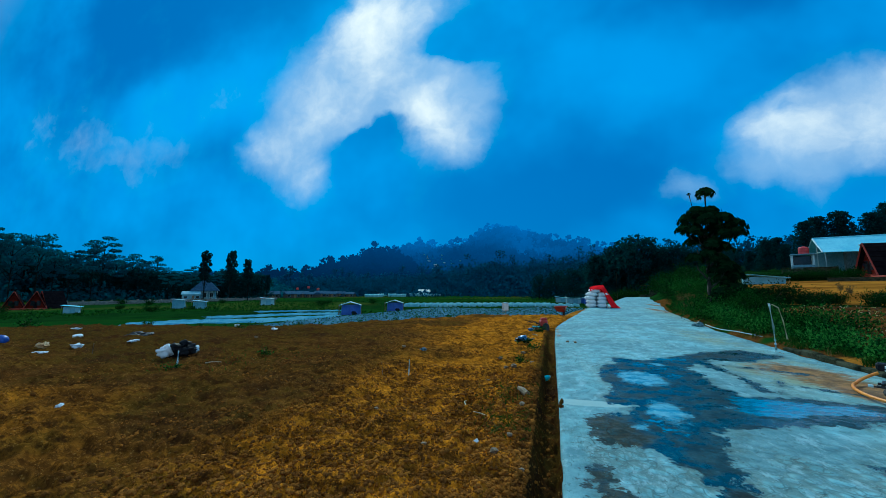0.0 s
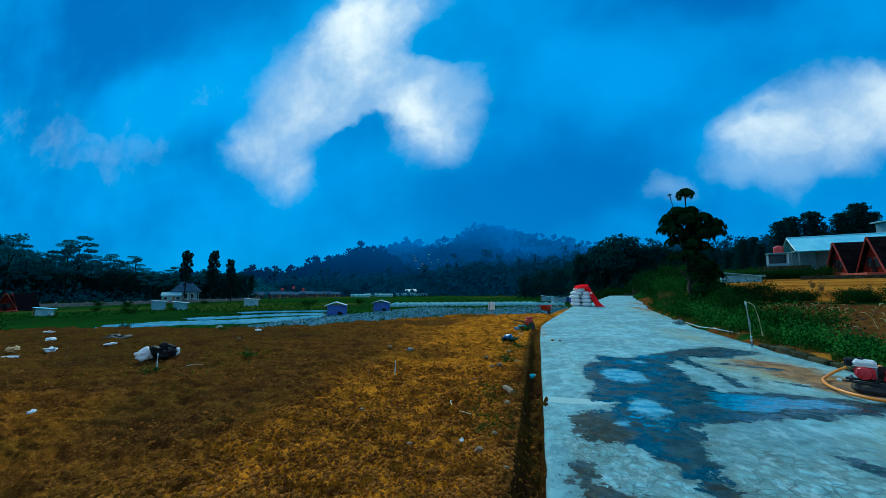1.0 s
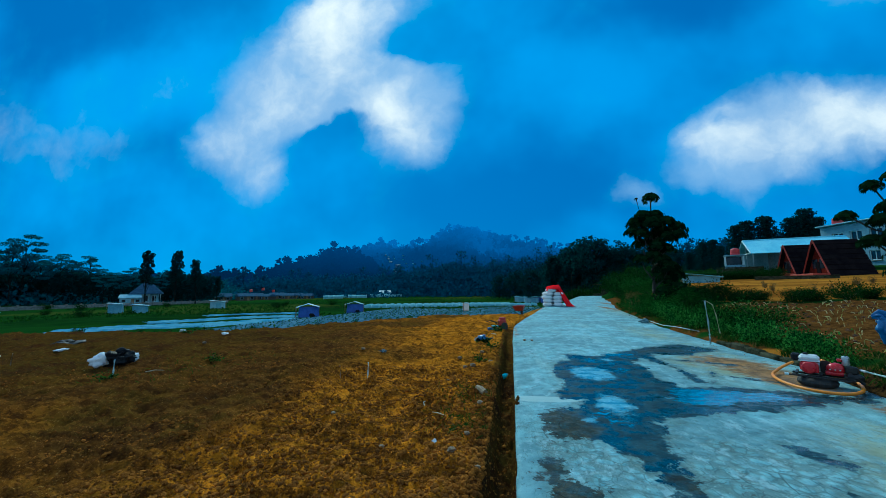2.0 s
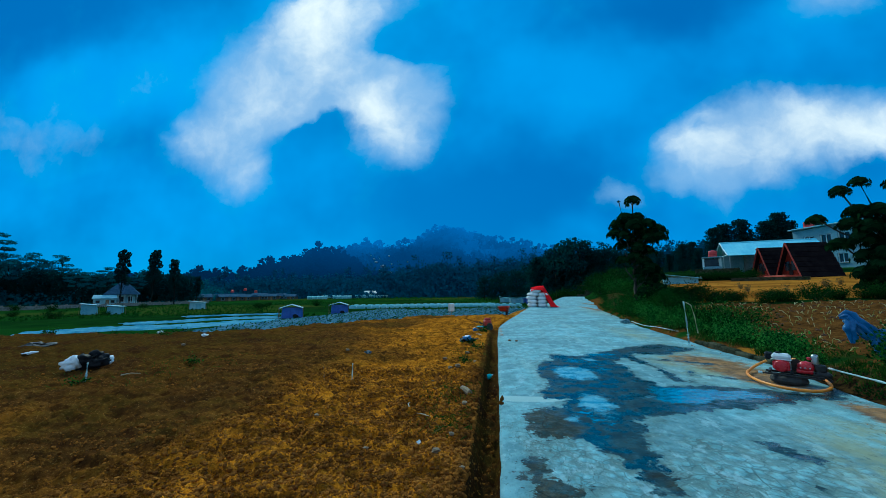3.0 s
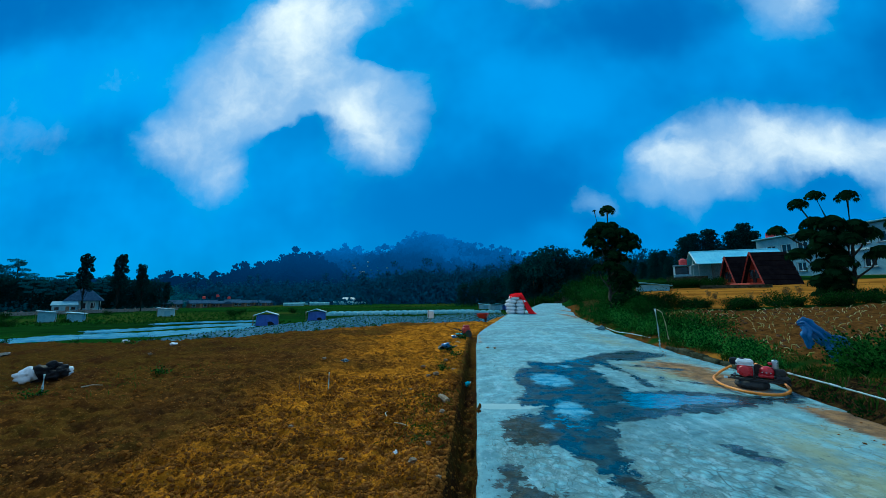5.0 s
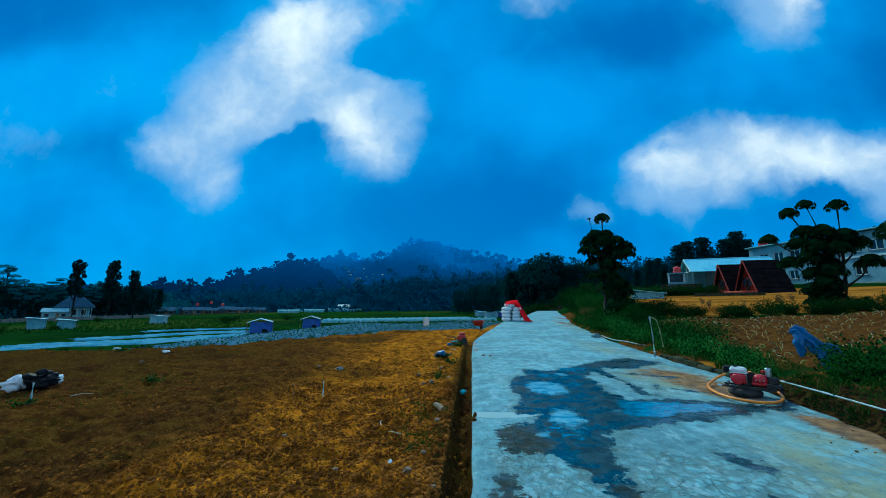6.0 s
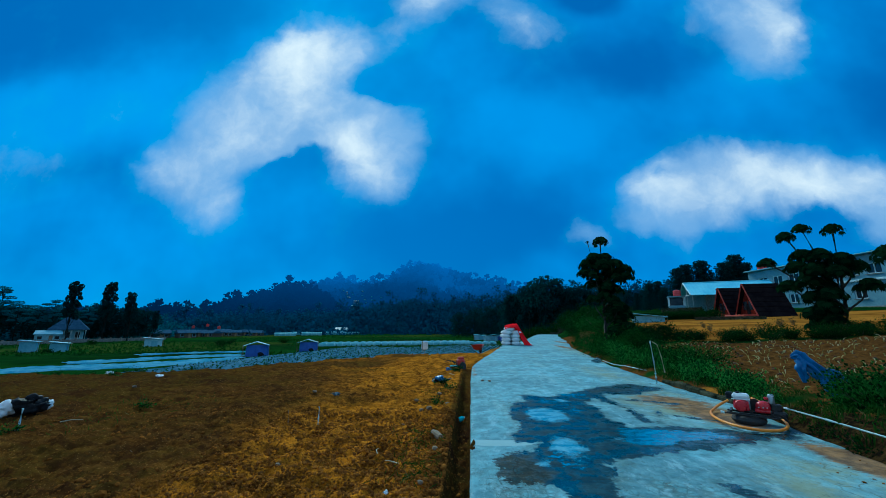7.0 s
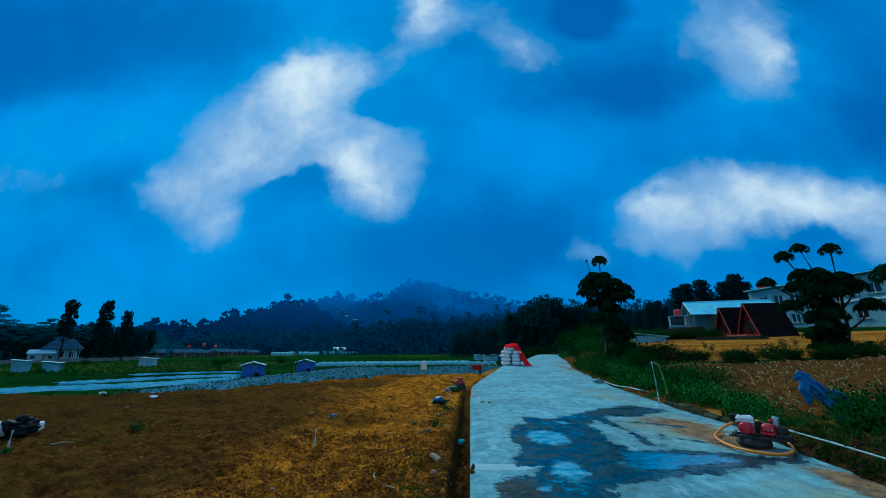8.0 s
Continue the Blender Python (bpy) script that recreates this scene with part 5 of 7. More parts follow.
def frame_cabin(width, length, height, label, red=True):
    """An A-shaped cabin: two steep roof slabs to the ground, a set-back gable, a deck."""
    t = thing("a_frame_cabin", 0, 0, 0, 0, label, "cabin", "A-shaped cabins")
    for s in (-1, 1):
        g = Geo()
        o, i, th = s * width / 2, 0.0, 0.16 * s
        g.add([(-length / 2, o, 0), (length / 2, o, 0), (length / 2, 0, height), (-length / 2, 0, height),
               (-length / 2, o - th, 0), (length / 2, o - th, 0), (length / 2, 0, height - 0.28), (-length / 2, 0, height - 0.28)],
              [(0, 1, 2, 3), (7, 6, 5, 4), (0, 4, 5, 1), (0, 3, 7, 4), (1, 5, 6, 2)])
        slab = part("roof_slab", g, M_DARKROOF, t)
        for k in range(7):
            q = (k + 0.5) / 7
            part("shingle_course", Geo().box((0, o * (1 - q) + 0.02 * s, height * q), (length + 0.06, 0.05, height / 7 * 0.96), 0.01, Matrix.Rotation(s * math.atan2(width / 2, height), 4, "X")), M_DARKROOF, slab)
    for x, inset in ((-length / 2 + 0.35, -1), (length / 2 - 0.35, 1)):
        w, h = width / 2 - 0.2, height - 0.35
        g = Geo().add([(x - 0.05, -w, 0), (x - 0.05, w, 0), (x - 0.05, 0, h), (x + 0.05, -w, 0), (x + 0.05, w, 0), (x + 0.05, 0, h)], [(0, 2, 1), (3, 4, 5), (0, 1, 4, 3), (1, 2, 5, 4), (2, 0, 3, 5)])
        gable = part("gable_wall", g, M_REDWOOD_DARK, t)
        if inset < 0:
            for y in (-0.38, 0.38):
                win = part("window", Geo().box((x - 0.07, y * width / 3.2, height * 0.34), (0.06, width * 0.17, height * 0.26), 0.01), M_GLASS, gable)
                part("door", Geo().box((x - 0.075, 0, height * 0.2), (0.05, width * 0.14, height * 0.4), 0.01), M_DARKROOF, gable) if y > 0 else None
    for s in (-1, 1):
        part("barge_board", Geo().tube([(-length / 2 - 0.03, s * width / 2, 0), (-length / 2 - 0.03, 0, height)], 0.07, 4), M_REDWOOD, t)
    part("deck", Geo().box((-length / 2 - 0.5, 0, 0.12), (1.3, width * 0.9, 0.24), 0.02), M_REDWOOD, t)
    return t


cab = place(frame_cabin(3.0, 3.4, 3.2, "small A-shaped cabin with red gable and dark roof"), -63.0, 98, 150)
for az, d, turn in ((-64.5, 100, 150), (-66.2, 103, 150), (-61.9, 100, 100)):
    x, y = pol(az, d)
    copy_at(cab, x, y, land_z(x, y), turn)


def field_shed(w, d, h, wall, roof, label, name="field_shed", over=0.25):
    t = thing(name, 0, 0, 0, 0, label, "shed", "field sheds")
    part("wall", Geo().box((0, 0, h * 0.5), (w, d, h), 0.02), wall, t)
    part("roof_sheet", Geo().box((0, 0, h + 0.10), (w + 2 * over, d + 2 * over, 0.05), 0.01, Matrix.Rotation(radians(7), 4, "Y")), roof, t)
    for x in (-w / 2 - over * 0.7, w / 2 + over * 0.7):
        for y in (-d / 2, d / 2):
            part("post", Geo().tube([(x, y, 0), (x, y, h + 0.08)], 0.04, 6), M_WOOD, t)
    part("opening", Geo().box((w * 0.1, -d / 2 - 0.01, h * 0.4), (w * 0.35, 0.04, h * 0.7), 0.01), M_TIN_DULL, t)
    return t


place(field_shed(1.7, 1.5, 1.45, M_TIN_DULL, M_TIN_DULL, "small white field shed with a zinc roof"), -50.8, 80, 40)
place(field_shed(1.7, 1.5, 1.2, M_TIN_DULL, M_TIN_DULL, "small white field shed in green crops"), -48.6, 77, 35)
place(field_shed(2.5, 1.6, 1.35, M_WALL_WHITE, M_TIN_DULL, "low white field shed in green crops"), -40.7, 88, 35)
place(field_shed(1.6, 1.4, 0.9, M_WALL_WHITE, M_TIN, "tiny pale pump shed beside the cabins"), -60.3, 74, 50)


def tarp_hut(label, seed):
    """A field shelter of blue tarpaulin on posts, under two sagging zinc sheets."""
    t = thing("tarp_hut", 0, 0, 0, 0, label, "hut", "blue field huts")
    g, n = Geo(), 26
    for k in range(n):
        a = 2 * math.pi * k / n
        cx, cy = math.cos(a), math.sin(a)
        q = 1 / max(abs(cx), abs(cy)) ** 0.85
        b = 1 + 0.05 * noise.noise((cx * 3, cy * 3, seed))
        g.v += [(1.15 * cx * q * b * 1.03, 0.85 * cy * q * b * 1.03, 0), (1.15 * cx * q * b, 0.85 * cy * q * b, 0.55), (1.12 * cx * q, 0.82 * cy * q, 1.2)]
    g.f = [tuple(((k * 3 + i) % (3 * n), (k * 3 + i + 1) % (3 * n), ((k + 1) * 3 + i + 1) % (3 * n), ((k + 1) * 3 + i) % (3 * n))) for k in range(n) for i in (0, 1)]
    part("tarp_wall", g, M_BLUE_TARP, t)
    for s in (-1, 1):
        part("roof_sheet", Geo().box((0.62 * s - 0.1, 0, 1.36), (1.5, 2.2, 0.04), 0.01, Matrix.Rotation(radians(17 * s), 4, "Y")), M_TIN_DULL, t)
    for x in (-1.45, 1.2):
        for y in (-0.9, 0.9):
            part("post", Geo().tube([(x, y, -0.1), (x, y, 1.25)], 0.04, 6), M_WOOD, t)
    # flat black lump added as the darkness of an open doorway
    part("doorway", Geo().lump((0.35, -0.86, 0.22), (0.34, 0.05, 0.22), 0.3, seed, 2), M_BLACK_PLASTIC, t)
    return t


place(tarp_hut("blue tarpaulin field hut with a sagging zinc roof", 2), -29.3, 47.5, 28)
place(tarp_hut("blue tarpaulin field hut standing in mulched beds", 5), -22.8, 55, 20)

# ---------------------------------------------------------------- crops on the low land
def film_strip(az0, az1, d0, d1, seed, label):
    n, m = 90, 14
    az = np.linspace(az0, az1, n)[None, :] + 0.4 * np.sin(np.linspace(0, 9, m))[:, None]
    k = np.linspace(0, 1, m)[:, None]
    dd = d0 + (d1 - d0) * k + 0.9 * np.sin(az * 0.35 + seed) + 0.35 * np.sin(az * 1.4 + k * 3)
    X, Y = dd * np.sin(np.radians(az)), dd * np.cos(np.radians(az))
    Z = land(X, Y) + 0.05 + 0.07 * np.abs(np.sin(k * math.pi * 3)) + 0.025 * np.sin(az * 5 + k * 9)
    Z[0, :] = Z[-1, :] = land(X, Y)[0, 0] - 0.05
    tagged(new("mulch_film", sheet("mulch_film", X, Y, Z, M_FILM)), label, "plastic film", "mulch films")


film_strip(-56, -31, 39.5, 44.5, 0.5, "broad silver plastic mulch film laid over crop beds")
film_strip(-48, -31, 47.5, 51.0, 1.7, "narrow silver plastic mulch film between green crops")
film_strip(-42, -30, 56.5, 58.5, 2.6, "thin strip of pale plastic film in green crops")
film_strip(-66, -62, 39.0, 40.5, 0.9, "short scrap of pale plastic film at a field edge")


def mulch_beds():
    rng = np.random.default_rng(21)
    dirx, diry = math.sin(radians(9)), math.cos(radians(9))
    for i in range(30):
        sx = -22.5 + i * 0.98
        y0 = float(field_edge(min(sx + 4, 2.5))) + 5.0
        sy = max(y0, 17.5) + 4.0 + 0.12 * abs(sx)
        length = 33 + 3 * rng.random()
        g, n = Geo(), 64
        prof = [(-0.42, -0.05), (-0.36, 0.16), (-0.15, 0.24), (0.15, 0.24), (0.36, 0.16), (0.42, -0.05)]
        plants, rows_made = [], 0
        for k in range(n + 1):
            q = length * k / n
            x, y = sx + dirx * q, sy + diry * q
            if x > float(road_left(y)) - 2.2 or float(land(x, y)) > -1.2:
                continue
            z, rows_made = land_z(x, y), rows_made + 1
            for px, pz in prof:
                g.v.append((x + diry * px, y - dirx * px, z + pz + (0.03 * rng.normal() if pz > 0.1 else 0)))
            if k < n:
                for _ in range(2):
                    o, s = 0.2 * rng.choice((-1, 1)), rng.random() * length / n
                    plants.append((x + dirx * s + diry * o, y + diry * s - dirx * o, z + 0.28))
        m = len(prof)
        if rows_made < 6:
            continue
        g.f = [(k * m + j, k * m + j + 1, (k + 1) * m + j + 1, (k + 1) * m + j) for k in range(rows_made - 1) for j in range(m - 1)]
        bed = thing("mulch_bed", 0, 0, 0, 0, "raised crop bed under silver plastic film with seedlings", "crop bed", "mulched crop beds")
        part("film", g, M_MULCH, bed)
        lg = Geo()
        pts = np.repeat(np.array(plants), 3, 0) + rng.normal(size=(len(plants) * 3, 3)) * 0.03
        add_leaves(lg, *leaf_cards(pts, 0.10, rng))
        tagged(part("seedling_growth", lg, M_LEAF_SHRUB, bed), kind="stuff")


mulch_beds()


def row_tunnel(az0, az1, d0, d1, label):
    """A low crop tunnel of white fleece that bulges between its hoops."""
    t = thing("row_tunnel", 0, 0, 0, 0, label, "crop tunnel", "crop tunnels")
    a, b = Vector((*pol(az0, d0), 0)), Vector((*pol(az1, d1), 0))
    d = (b - a).normalized()
    s = Vector((-d.y, d.x, 0))
    n, m = int((b - a).length / 0.45), 8
    g = Geo()
    for k in range(n + 1):
        c = a.lerp(b, k / n)
        z = land_z(c.x, c.y)
        r = 0.55 * (0.82 + 0.26 * abs(math.sin(k * math.pi / 3)))
        for j in range(m + 1):
            q = math.pi * j / m
            p = c + s * r * math.cos(q)
            g.v.append((p.x, p.y, z + r * 1.1 * math.sin(q)))
        if k % 3 == 0:
            part("hoop", Geo().tube([tuple(c + s * 0.47 * math.cos(math.pi * j / 6) + Vector((0, 0, z + 0.52 * math.sin(math.pi * j / 6)))) for j in range(7)], 0.025, 4), M_PVC, t)
    g.f = [(k * (m + 1) + j, k * (m + 1) + j + 1, (k + 1) * (m + 1) + j + 1, (k + 1) * (m + 1) + j) for k in range(n) for j in range(m)]
    part("fleece", g, M_FLEECE, t, smooth=True)


row_tunnel(-21.5, 4.5, 70, 74, "long row tunnel of white fleece over crops")
row_tunnel(-21.0, 0.5, 74, 79, "row tunnel of white fleece behind another tunnel")

def valley_crops():
    """Rows of leafy crops on the low green plots, and rank growth on their banks."""
    rng = np.random.default_rng(25)
    pts = []
    for _ in range(15000):
        az, d = -72 + 78 * rng.random(), 46 * math.exp(rng.random() * math.log(3.8))
        if d < 62 and (az < -29 or az > -26):
            continue
        x, y = pol(az, d)
        plot = noise.noise((x * 0.045, y * 0.045, 2.0))
        if plot < -0.12:
            continue
        row = 1.3 if plot > 0.1 else 0.9
        if plot > 0.1:
            y = round(y / row) * row
        else:
            x = round((x + 0.4 * y) / row) * row - 0.4 * y
        if float(land(x, y)) > -1.5:
            continue
        pts.append((x, y, land_z(x, y) + 0.06 + 0.10 * rng.random()))
    g = Geo()
    add_leaves(g, *leaf_cards(np.array(pts), 0.34, rng, aspect=0.3, dirs=np.tile(np.array((0.0, 0.0, 0.8)), (len(pts), 1)) + rng.normal(size=(len(pts), 3)) * 0.5))
    tagged(part("crop_rows", g, M_LEAF_GRASS_DARK), "green leafy crop rows on the valley plots", "crops", kind="stuff")


M_LEAF_GRASS_DARK = leafy("crop_leaf", (0.012, 0.046, 0.008), (0.036, 0.110, 0.014))
valley_crops()

# ---------------------------------------------------------------- trees of the valley
rng = np.random.default_rng(31)
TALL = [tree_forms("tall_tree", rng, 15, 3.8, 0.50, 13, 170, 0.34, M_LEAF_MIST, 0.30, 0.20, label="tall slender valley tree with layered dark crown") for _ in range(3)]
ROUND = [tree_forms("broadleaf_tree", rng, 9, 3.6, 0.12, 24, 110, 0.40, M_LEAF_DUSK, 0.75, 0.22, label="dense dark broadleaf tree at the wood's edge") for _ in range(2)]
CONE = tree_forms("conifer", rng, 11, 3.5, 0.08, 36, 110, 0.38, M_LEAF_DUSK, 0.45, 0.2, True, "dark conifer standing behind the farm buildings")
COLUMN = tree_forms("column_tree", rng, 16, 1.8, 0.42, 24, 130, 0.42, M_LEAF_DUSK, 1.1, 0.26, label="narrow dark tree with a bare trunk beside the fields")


def plant(forms, rows):
    used = set()
    for i, (az, d, s, turn) in enumerate(rows):
        src = forms[i % len(forms)]
        x, y = pol(az, d)
        z = land_z(x, y) - 0.15
        if src.name not in used:
            used.add(src.name)
            src.matrix_basis = pose(x, y, z, 0, 0, turn) @ Matrix.Scale(s, 4)
        else:
            copy_at(src, x, y, z, turn, s)


plant([COLUMN], [(-48.3, 140, 0.98, 10), (-45.4, 138, 1.0, 130), (-43.2, 140, 0.85, 250), (-40.9, 145, 0.55, 70)])
tall_rows = []
for i, (az, el) in enumerate([(-68, 6.2), (-66.2, 6.1), (-65.0, 5.6), (-63.2, 5.5), (-62.0, 4.3), (-60.8, 4.0), (-59.0, 5.0), (-58.2, 5.9), (-57.0, 3.9), (-55.6, 4.1), (-54.6, 3.6), (-53.3, 4.0), (-52.0, 2.6), (-50.6, 2.5), (-49.5, 2.9),
                              (-46.8, 2.2), (-44.2, 1.8), (-42.0, 1.6), (-70, 6.0), (-72, 6.4), (-64.1, 5.0), (-61.3, 3.6), (-56.2, 3.2)]):
    d = 168 + (i * 37) % 34
    top = 1.4 + d * math.tan(radians(el))
    tall_rows.append((az, d, (top + 2.6) / 15, i * 67))
plant(TALL, tall_rows)
round_rows = [(-74 + i * 1.25, 176 + (i * 29) % 30, 1.05 + 0.35 * ((i * 13) % 7) / 7 * (1.3 if i < 14 else 0.8), i * 50) for i in range(27)]
round_rows += [(az, d, (1.4 + d * math.tan(radians(el)) - land_z(*pol(az, d)) + 0.3) / 9, az * 40) for az, d, el in
               ((8.6, 105, 4.3), (10.2, 100, 5.4), (11.0, 96, 6.1), (13.2, 92, 6.5), (14.6, 95, 5.2), (16.4, 90, 5.5), (17.8, 92, 5.2), (19.6, 95, 4.6), (21.4, 96, 5.2), (23.0, 92, 4.6), (25.2, 95, 4.6), (40.0, 118, 6.0), (44.0, 118, 6.5), (48.0, 116, 7.2),
                (6.0, 118, 3.0), (4.0, 122, 2.4), (1.5, 130, 2.2), (-1.0, 134, 1.6), (7.4, 112, 3.6))]
plant(ROUND, round_rows)
plant([CONE], [(az, d, (1.4 + d * math.tan(radians(el)) - land_z(*pol(az, d)) + 0.3) / 11, az * 33) for az, d, el in
               ((29.2, 104, 7.2), (26.6, 88, 5.6), (25.7, 80, 5.4), (27.3, 82, 4.6), (24.2, 84, 4.2), (30.4, 108, 7.6), (32.2, 108, 7.9), (34.2, 106, 7.4), (35.2, 108, 8.2), (36.0, 110, 7.2), (27.4, 90, 4.8), (24.6, 90, 4.0), (6.8, 100, 4.4), (9.4, 98, 4.6), (38.0, 112, 7.0))])

# ---------------------------------------------------------------- farm buildings up the slope
def pitched_shed():
    x0, y0 = pol(30.2, 62)
    t = thing("farm_shed", x0, y0, land_z(x0, y0) - 0.2, -17.7, "open farm shed with a bright zinc roof and pale walls", "shed")
    L, w, eave, ridge = 9.0, 2.9, 2.75, 4.40
    for s in (-1, 1):
        g = Geo()
        n = 88
        for k in range(n + 1):
            a, h = -0.5 + (L + 0.8) * k / n, 0.006 * math.sin(k * math.pi / 2)
            g.v += [(a, s * (w + 0.5), eave - 0.2 + h), (a, 0, ridge + h), (a, 0, ridge - 0.05 + h), (a, s * (w + 0.5), eave - 0.25 + h)]
        g.f = [(4 * k + q, 4 * k + 4 + q, 4 * k + 4 + (q + 1) % 4, 4 * k + (q + 1) % 4) for k in range(n) for q in range(4)] + [(0, 1, 2, 3), (4 * n + 3, 4 * n + 2, 4 * n + 1, 4 * n)]
        part("roof_slope", g, M_TIN, t)
    part("ridge_cap", Geo().tube([(-0.5, 0, ridge + 0.03), (L + 0.3, 0, ridge + 0.03)], 0.09, 6), M_TIN, t)
    part("side_wall", Geo().box((L * 0.62, -w, eave * 0.5), (L * 0.72, 0.12, eave), 0.02), M_WALL_WHITE, t)
    part("side_wall", Geo().box((L * 0.5, w, eave * 0.5), (L, 0.12, eave), 0.02), M_WALL_WHITE, t)
    part("back_wall", Geo().box((L - 0.1, 0, eave * 0.5), (0.12, 2 * w, eave), 0.02), M_WALL_WHITE, t)
    part("inner_wall", Geo().box((L * 0.3, 0, eave * 0.6), (0.12, 2 * w - 0.2, eave * 1.2), 0.02), M_CONC, t)
    for y in (-w, 0, w):
        part("post", Geo().tube([(-0.2, y, 0), (-0.2, y, eave + (ridge - eave) * (1 - abs(y) / w) - 0.1)], 0.08, 6), M_WHITE, t)
    for s in (-1, 1):
        part("barge_board", Geo().tube([(-0.52, s * (w + 0.5), eave - 0.2), (-0.52, 0, ridge)], 0.07, 4), M_WHITE, t)
    part("tie_beam", Geo().tube([(-0.2, -w, eave - 0.1), (-0.2, w, eave - 0.1)], 0.06, 4), M_WHITE, t)


pitched_shed()


def booth():
    x, y = pol(28.8, 60)
    t = thing("guard_booth", x, y, land_z(x, y) - 0.1, -25, "small white booth with an open window beside the farm shed", "booth")
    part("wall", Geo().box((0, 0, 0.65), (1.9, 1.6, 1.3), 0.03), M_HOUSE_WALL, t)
    for px in (-0.9, 0.9):
        for py in (-0.75, 0.75):
            part("post", Geo().box((px, py, 1.85), (0.14, 0.14, 1.2), 0.01), M_WHITE, t)
    part("back_panel", Geo().box((0, 0.7, 1.85), (1.64, 0.08, 1.1), 0.01), M_GLASS, t)
    part("roof", Geo().box((0, 0, 2.5), (2.1, 1.8, 0.12), 0.03), M_HOUSE_WALL, t)
    copy_at(pink_tank, x + 0.25, y + 0.1, land_z(x, y) + 2.46, 0, 0.8)


booth()
for az, d, turn, w, l, h, lab in ((35.6, 50, -8, 4.0, 3.3, 3.45, "A-shaped cabin with near-black roof and red gable boards"), (33.2, 53, -8, 3.6, 2.9, 3.2, "smaller A-shaped cabin with dark roof and red front")):
    x, y = pol(az, d)
    c = frame_cabin(w, l, h, lab)
    c.matrix_basis = pose(x + l / 2, y - 0.4, land_z(x, y) - 0.05, 0, 0, turn)


def white_house():
    """A long two-storey white house, its front along the slope."""
    ax, ay = 45.6, 61.5
    t = thing("white_house", ax, ay, 3.6, -83, "long two-storey white house with a flat overhanging roof", "house")
    L, dep, h = 27.0, 9.0, 6.0
    wins = [(1.6 + 2.35 * i, 3.7, 1.5, 1.25) for i in range(10)] + [(2.0 + 4.0 * i, 0.9, 1.3, 1.25) for i in range(6)]
    # front wall as piers and bands round real openings
    for lo, hi, row in ((0.0, 3.1, [w for w in wins if w[1] < 3]), (3.1, h, [w for w in wins if w[1] > 3])):
        zb, zt = row[0][1], row[0][1] + row[0][3]
        for z0, z1 in ((lo, zb), (zt, hi)):
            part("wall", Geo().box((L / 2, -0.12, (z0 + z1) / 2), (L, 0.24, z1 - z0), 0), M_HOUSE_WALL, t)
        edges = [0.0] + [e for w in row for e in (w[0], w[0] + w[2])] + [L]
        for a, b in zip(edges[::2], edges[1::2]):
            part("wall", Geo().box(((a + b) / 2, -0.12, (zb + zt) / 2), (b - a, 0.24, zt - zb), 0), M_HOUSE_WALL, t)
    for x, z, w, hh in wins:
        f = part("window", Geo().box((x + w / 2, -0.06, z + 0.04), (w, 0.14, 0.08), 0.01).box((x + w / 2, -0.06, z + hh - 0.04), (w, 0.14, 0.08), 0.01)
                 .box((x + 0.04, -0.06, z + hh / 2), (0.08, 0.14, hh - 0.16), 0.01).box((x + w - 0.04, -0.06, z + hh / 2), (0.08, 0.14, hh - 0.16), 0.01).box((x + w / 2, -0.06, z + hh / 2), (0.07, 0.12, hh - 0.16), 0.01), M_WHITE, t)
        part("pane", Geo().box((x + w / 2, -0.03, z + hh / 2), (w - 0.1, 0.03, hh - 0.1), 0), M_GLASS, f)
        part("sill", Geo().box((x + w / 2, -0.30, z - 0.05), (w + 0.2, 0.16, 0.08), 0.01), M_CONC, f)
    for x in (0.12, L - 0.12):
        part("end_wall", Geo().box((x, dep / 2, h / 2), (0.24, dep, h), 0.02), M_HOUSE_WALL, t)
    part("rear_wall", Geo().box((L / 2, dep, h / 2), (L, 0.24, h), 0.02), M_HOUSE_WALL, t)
    part("floor_band", Geo().box((L / 2, -0.32, 3.05), (L + 0.1, 0.2, 0.22), 0.02), M_WHITE, t)
    part("roof", Geo().box((L / 2, dep / 2 - 0.3, h + 0.15), (L + 0.5, dep + 0.9, 0.18), 0.04), M_TIN_DULL, t)
    part("plinth", Geo().box((L / 2, -0.1, -0.5), (L + 0.2, 0.5, 1.0), 0.03), M_CONC, t)
    copy_at(pink_tank, ax + 1.0, ay - 1.4, 9.83, 0, 1.0)


white_house()


def low_wall(name, x0, y0, x1, y1, h, th, material, label, lift=0.0, pieces=1):
    t = thing(name, 0, 0, 0, 0, label, "wall")
    a, b = Vector((x0, y0, 0)), Vector((x1, y1, 0))
    rot = Matrix.Rotation(math.atan2(y1 - y0, x1 - x0), 4, "Z")
    for i in range(pieces):
        c = a.lerp(b, (i + 0.5) / pieces)
        part("segment", Geo().box((c.x, c.y, land_z(c.x, c.y) + h / 2 - 0.15 + lift), ((b - a).length / pieces - 0.01, th, h + 0.3), 0.03, rot), material, t)
    part("coping", Geo().box(((x0 + x1) / 2, (y0 + y1) / 2, (land_z(x0, y0) + land_z(x1, y1)) / 2 + h + lift + 0.04), ((b - a).length, th + 0.08, 0.08), 0.02, rot), material, t)
    return t


low_wall("retaining_wall", *pol(30.6, 46), *pol(37.5, 45), 0.22, 0.3, M_KERB, "low grey concrete retaining wall below the cabins", 0, 6)
low_wall("yard_wall", *pol(27.0, 56), *pol(31.5, 56.5), 0.95, 0.2, M_KERB, "dark weathered yard wall in front of the farm shed", 0, 5)
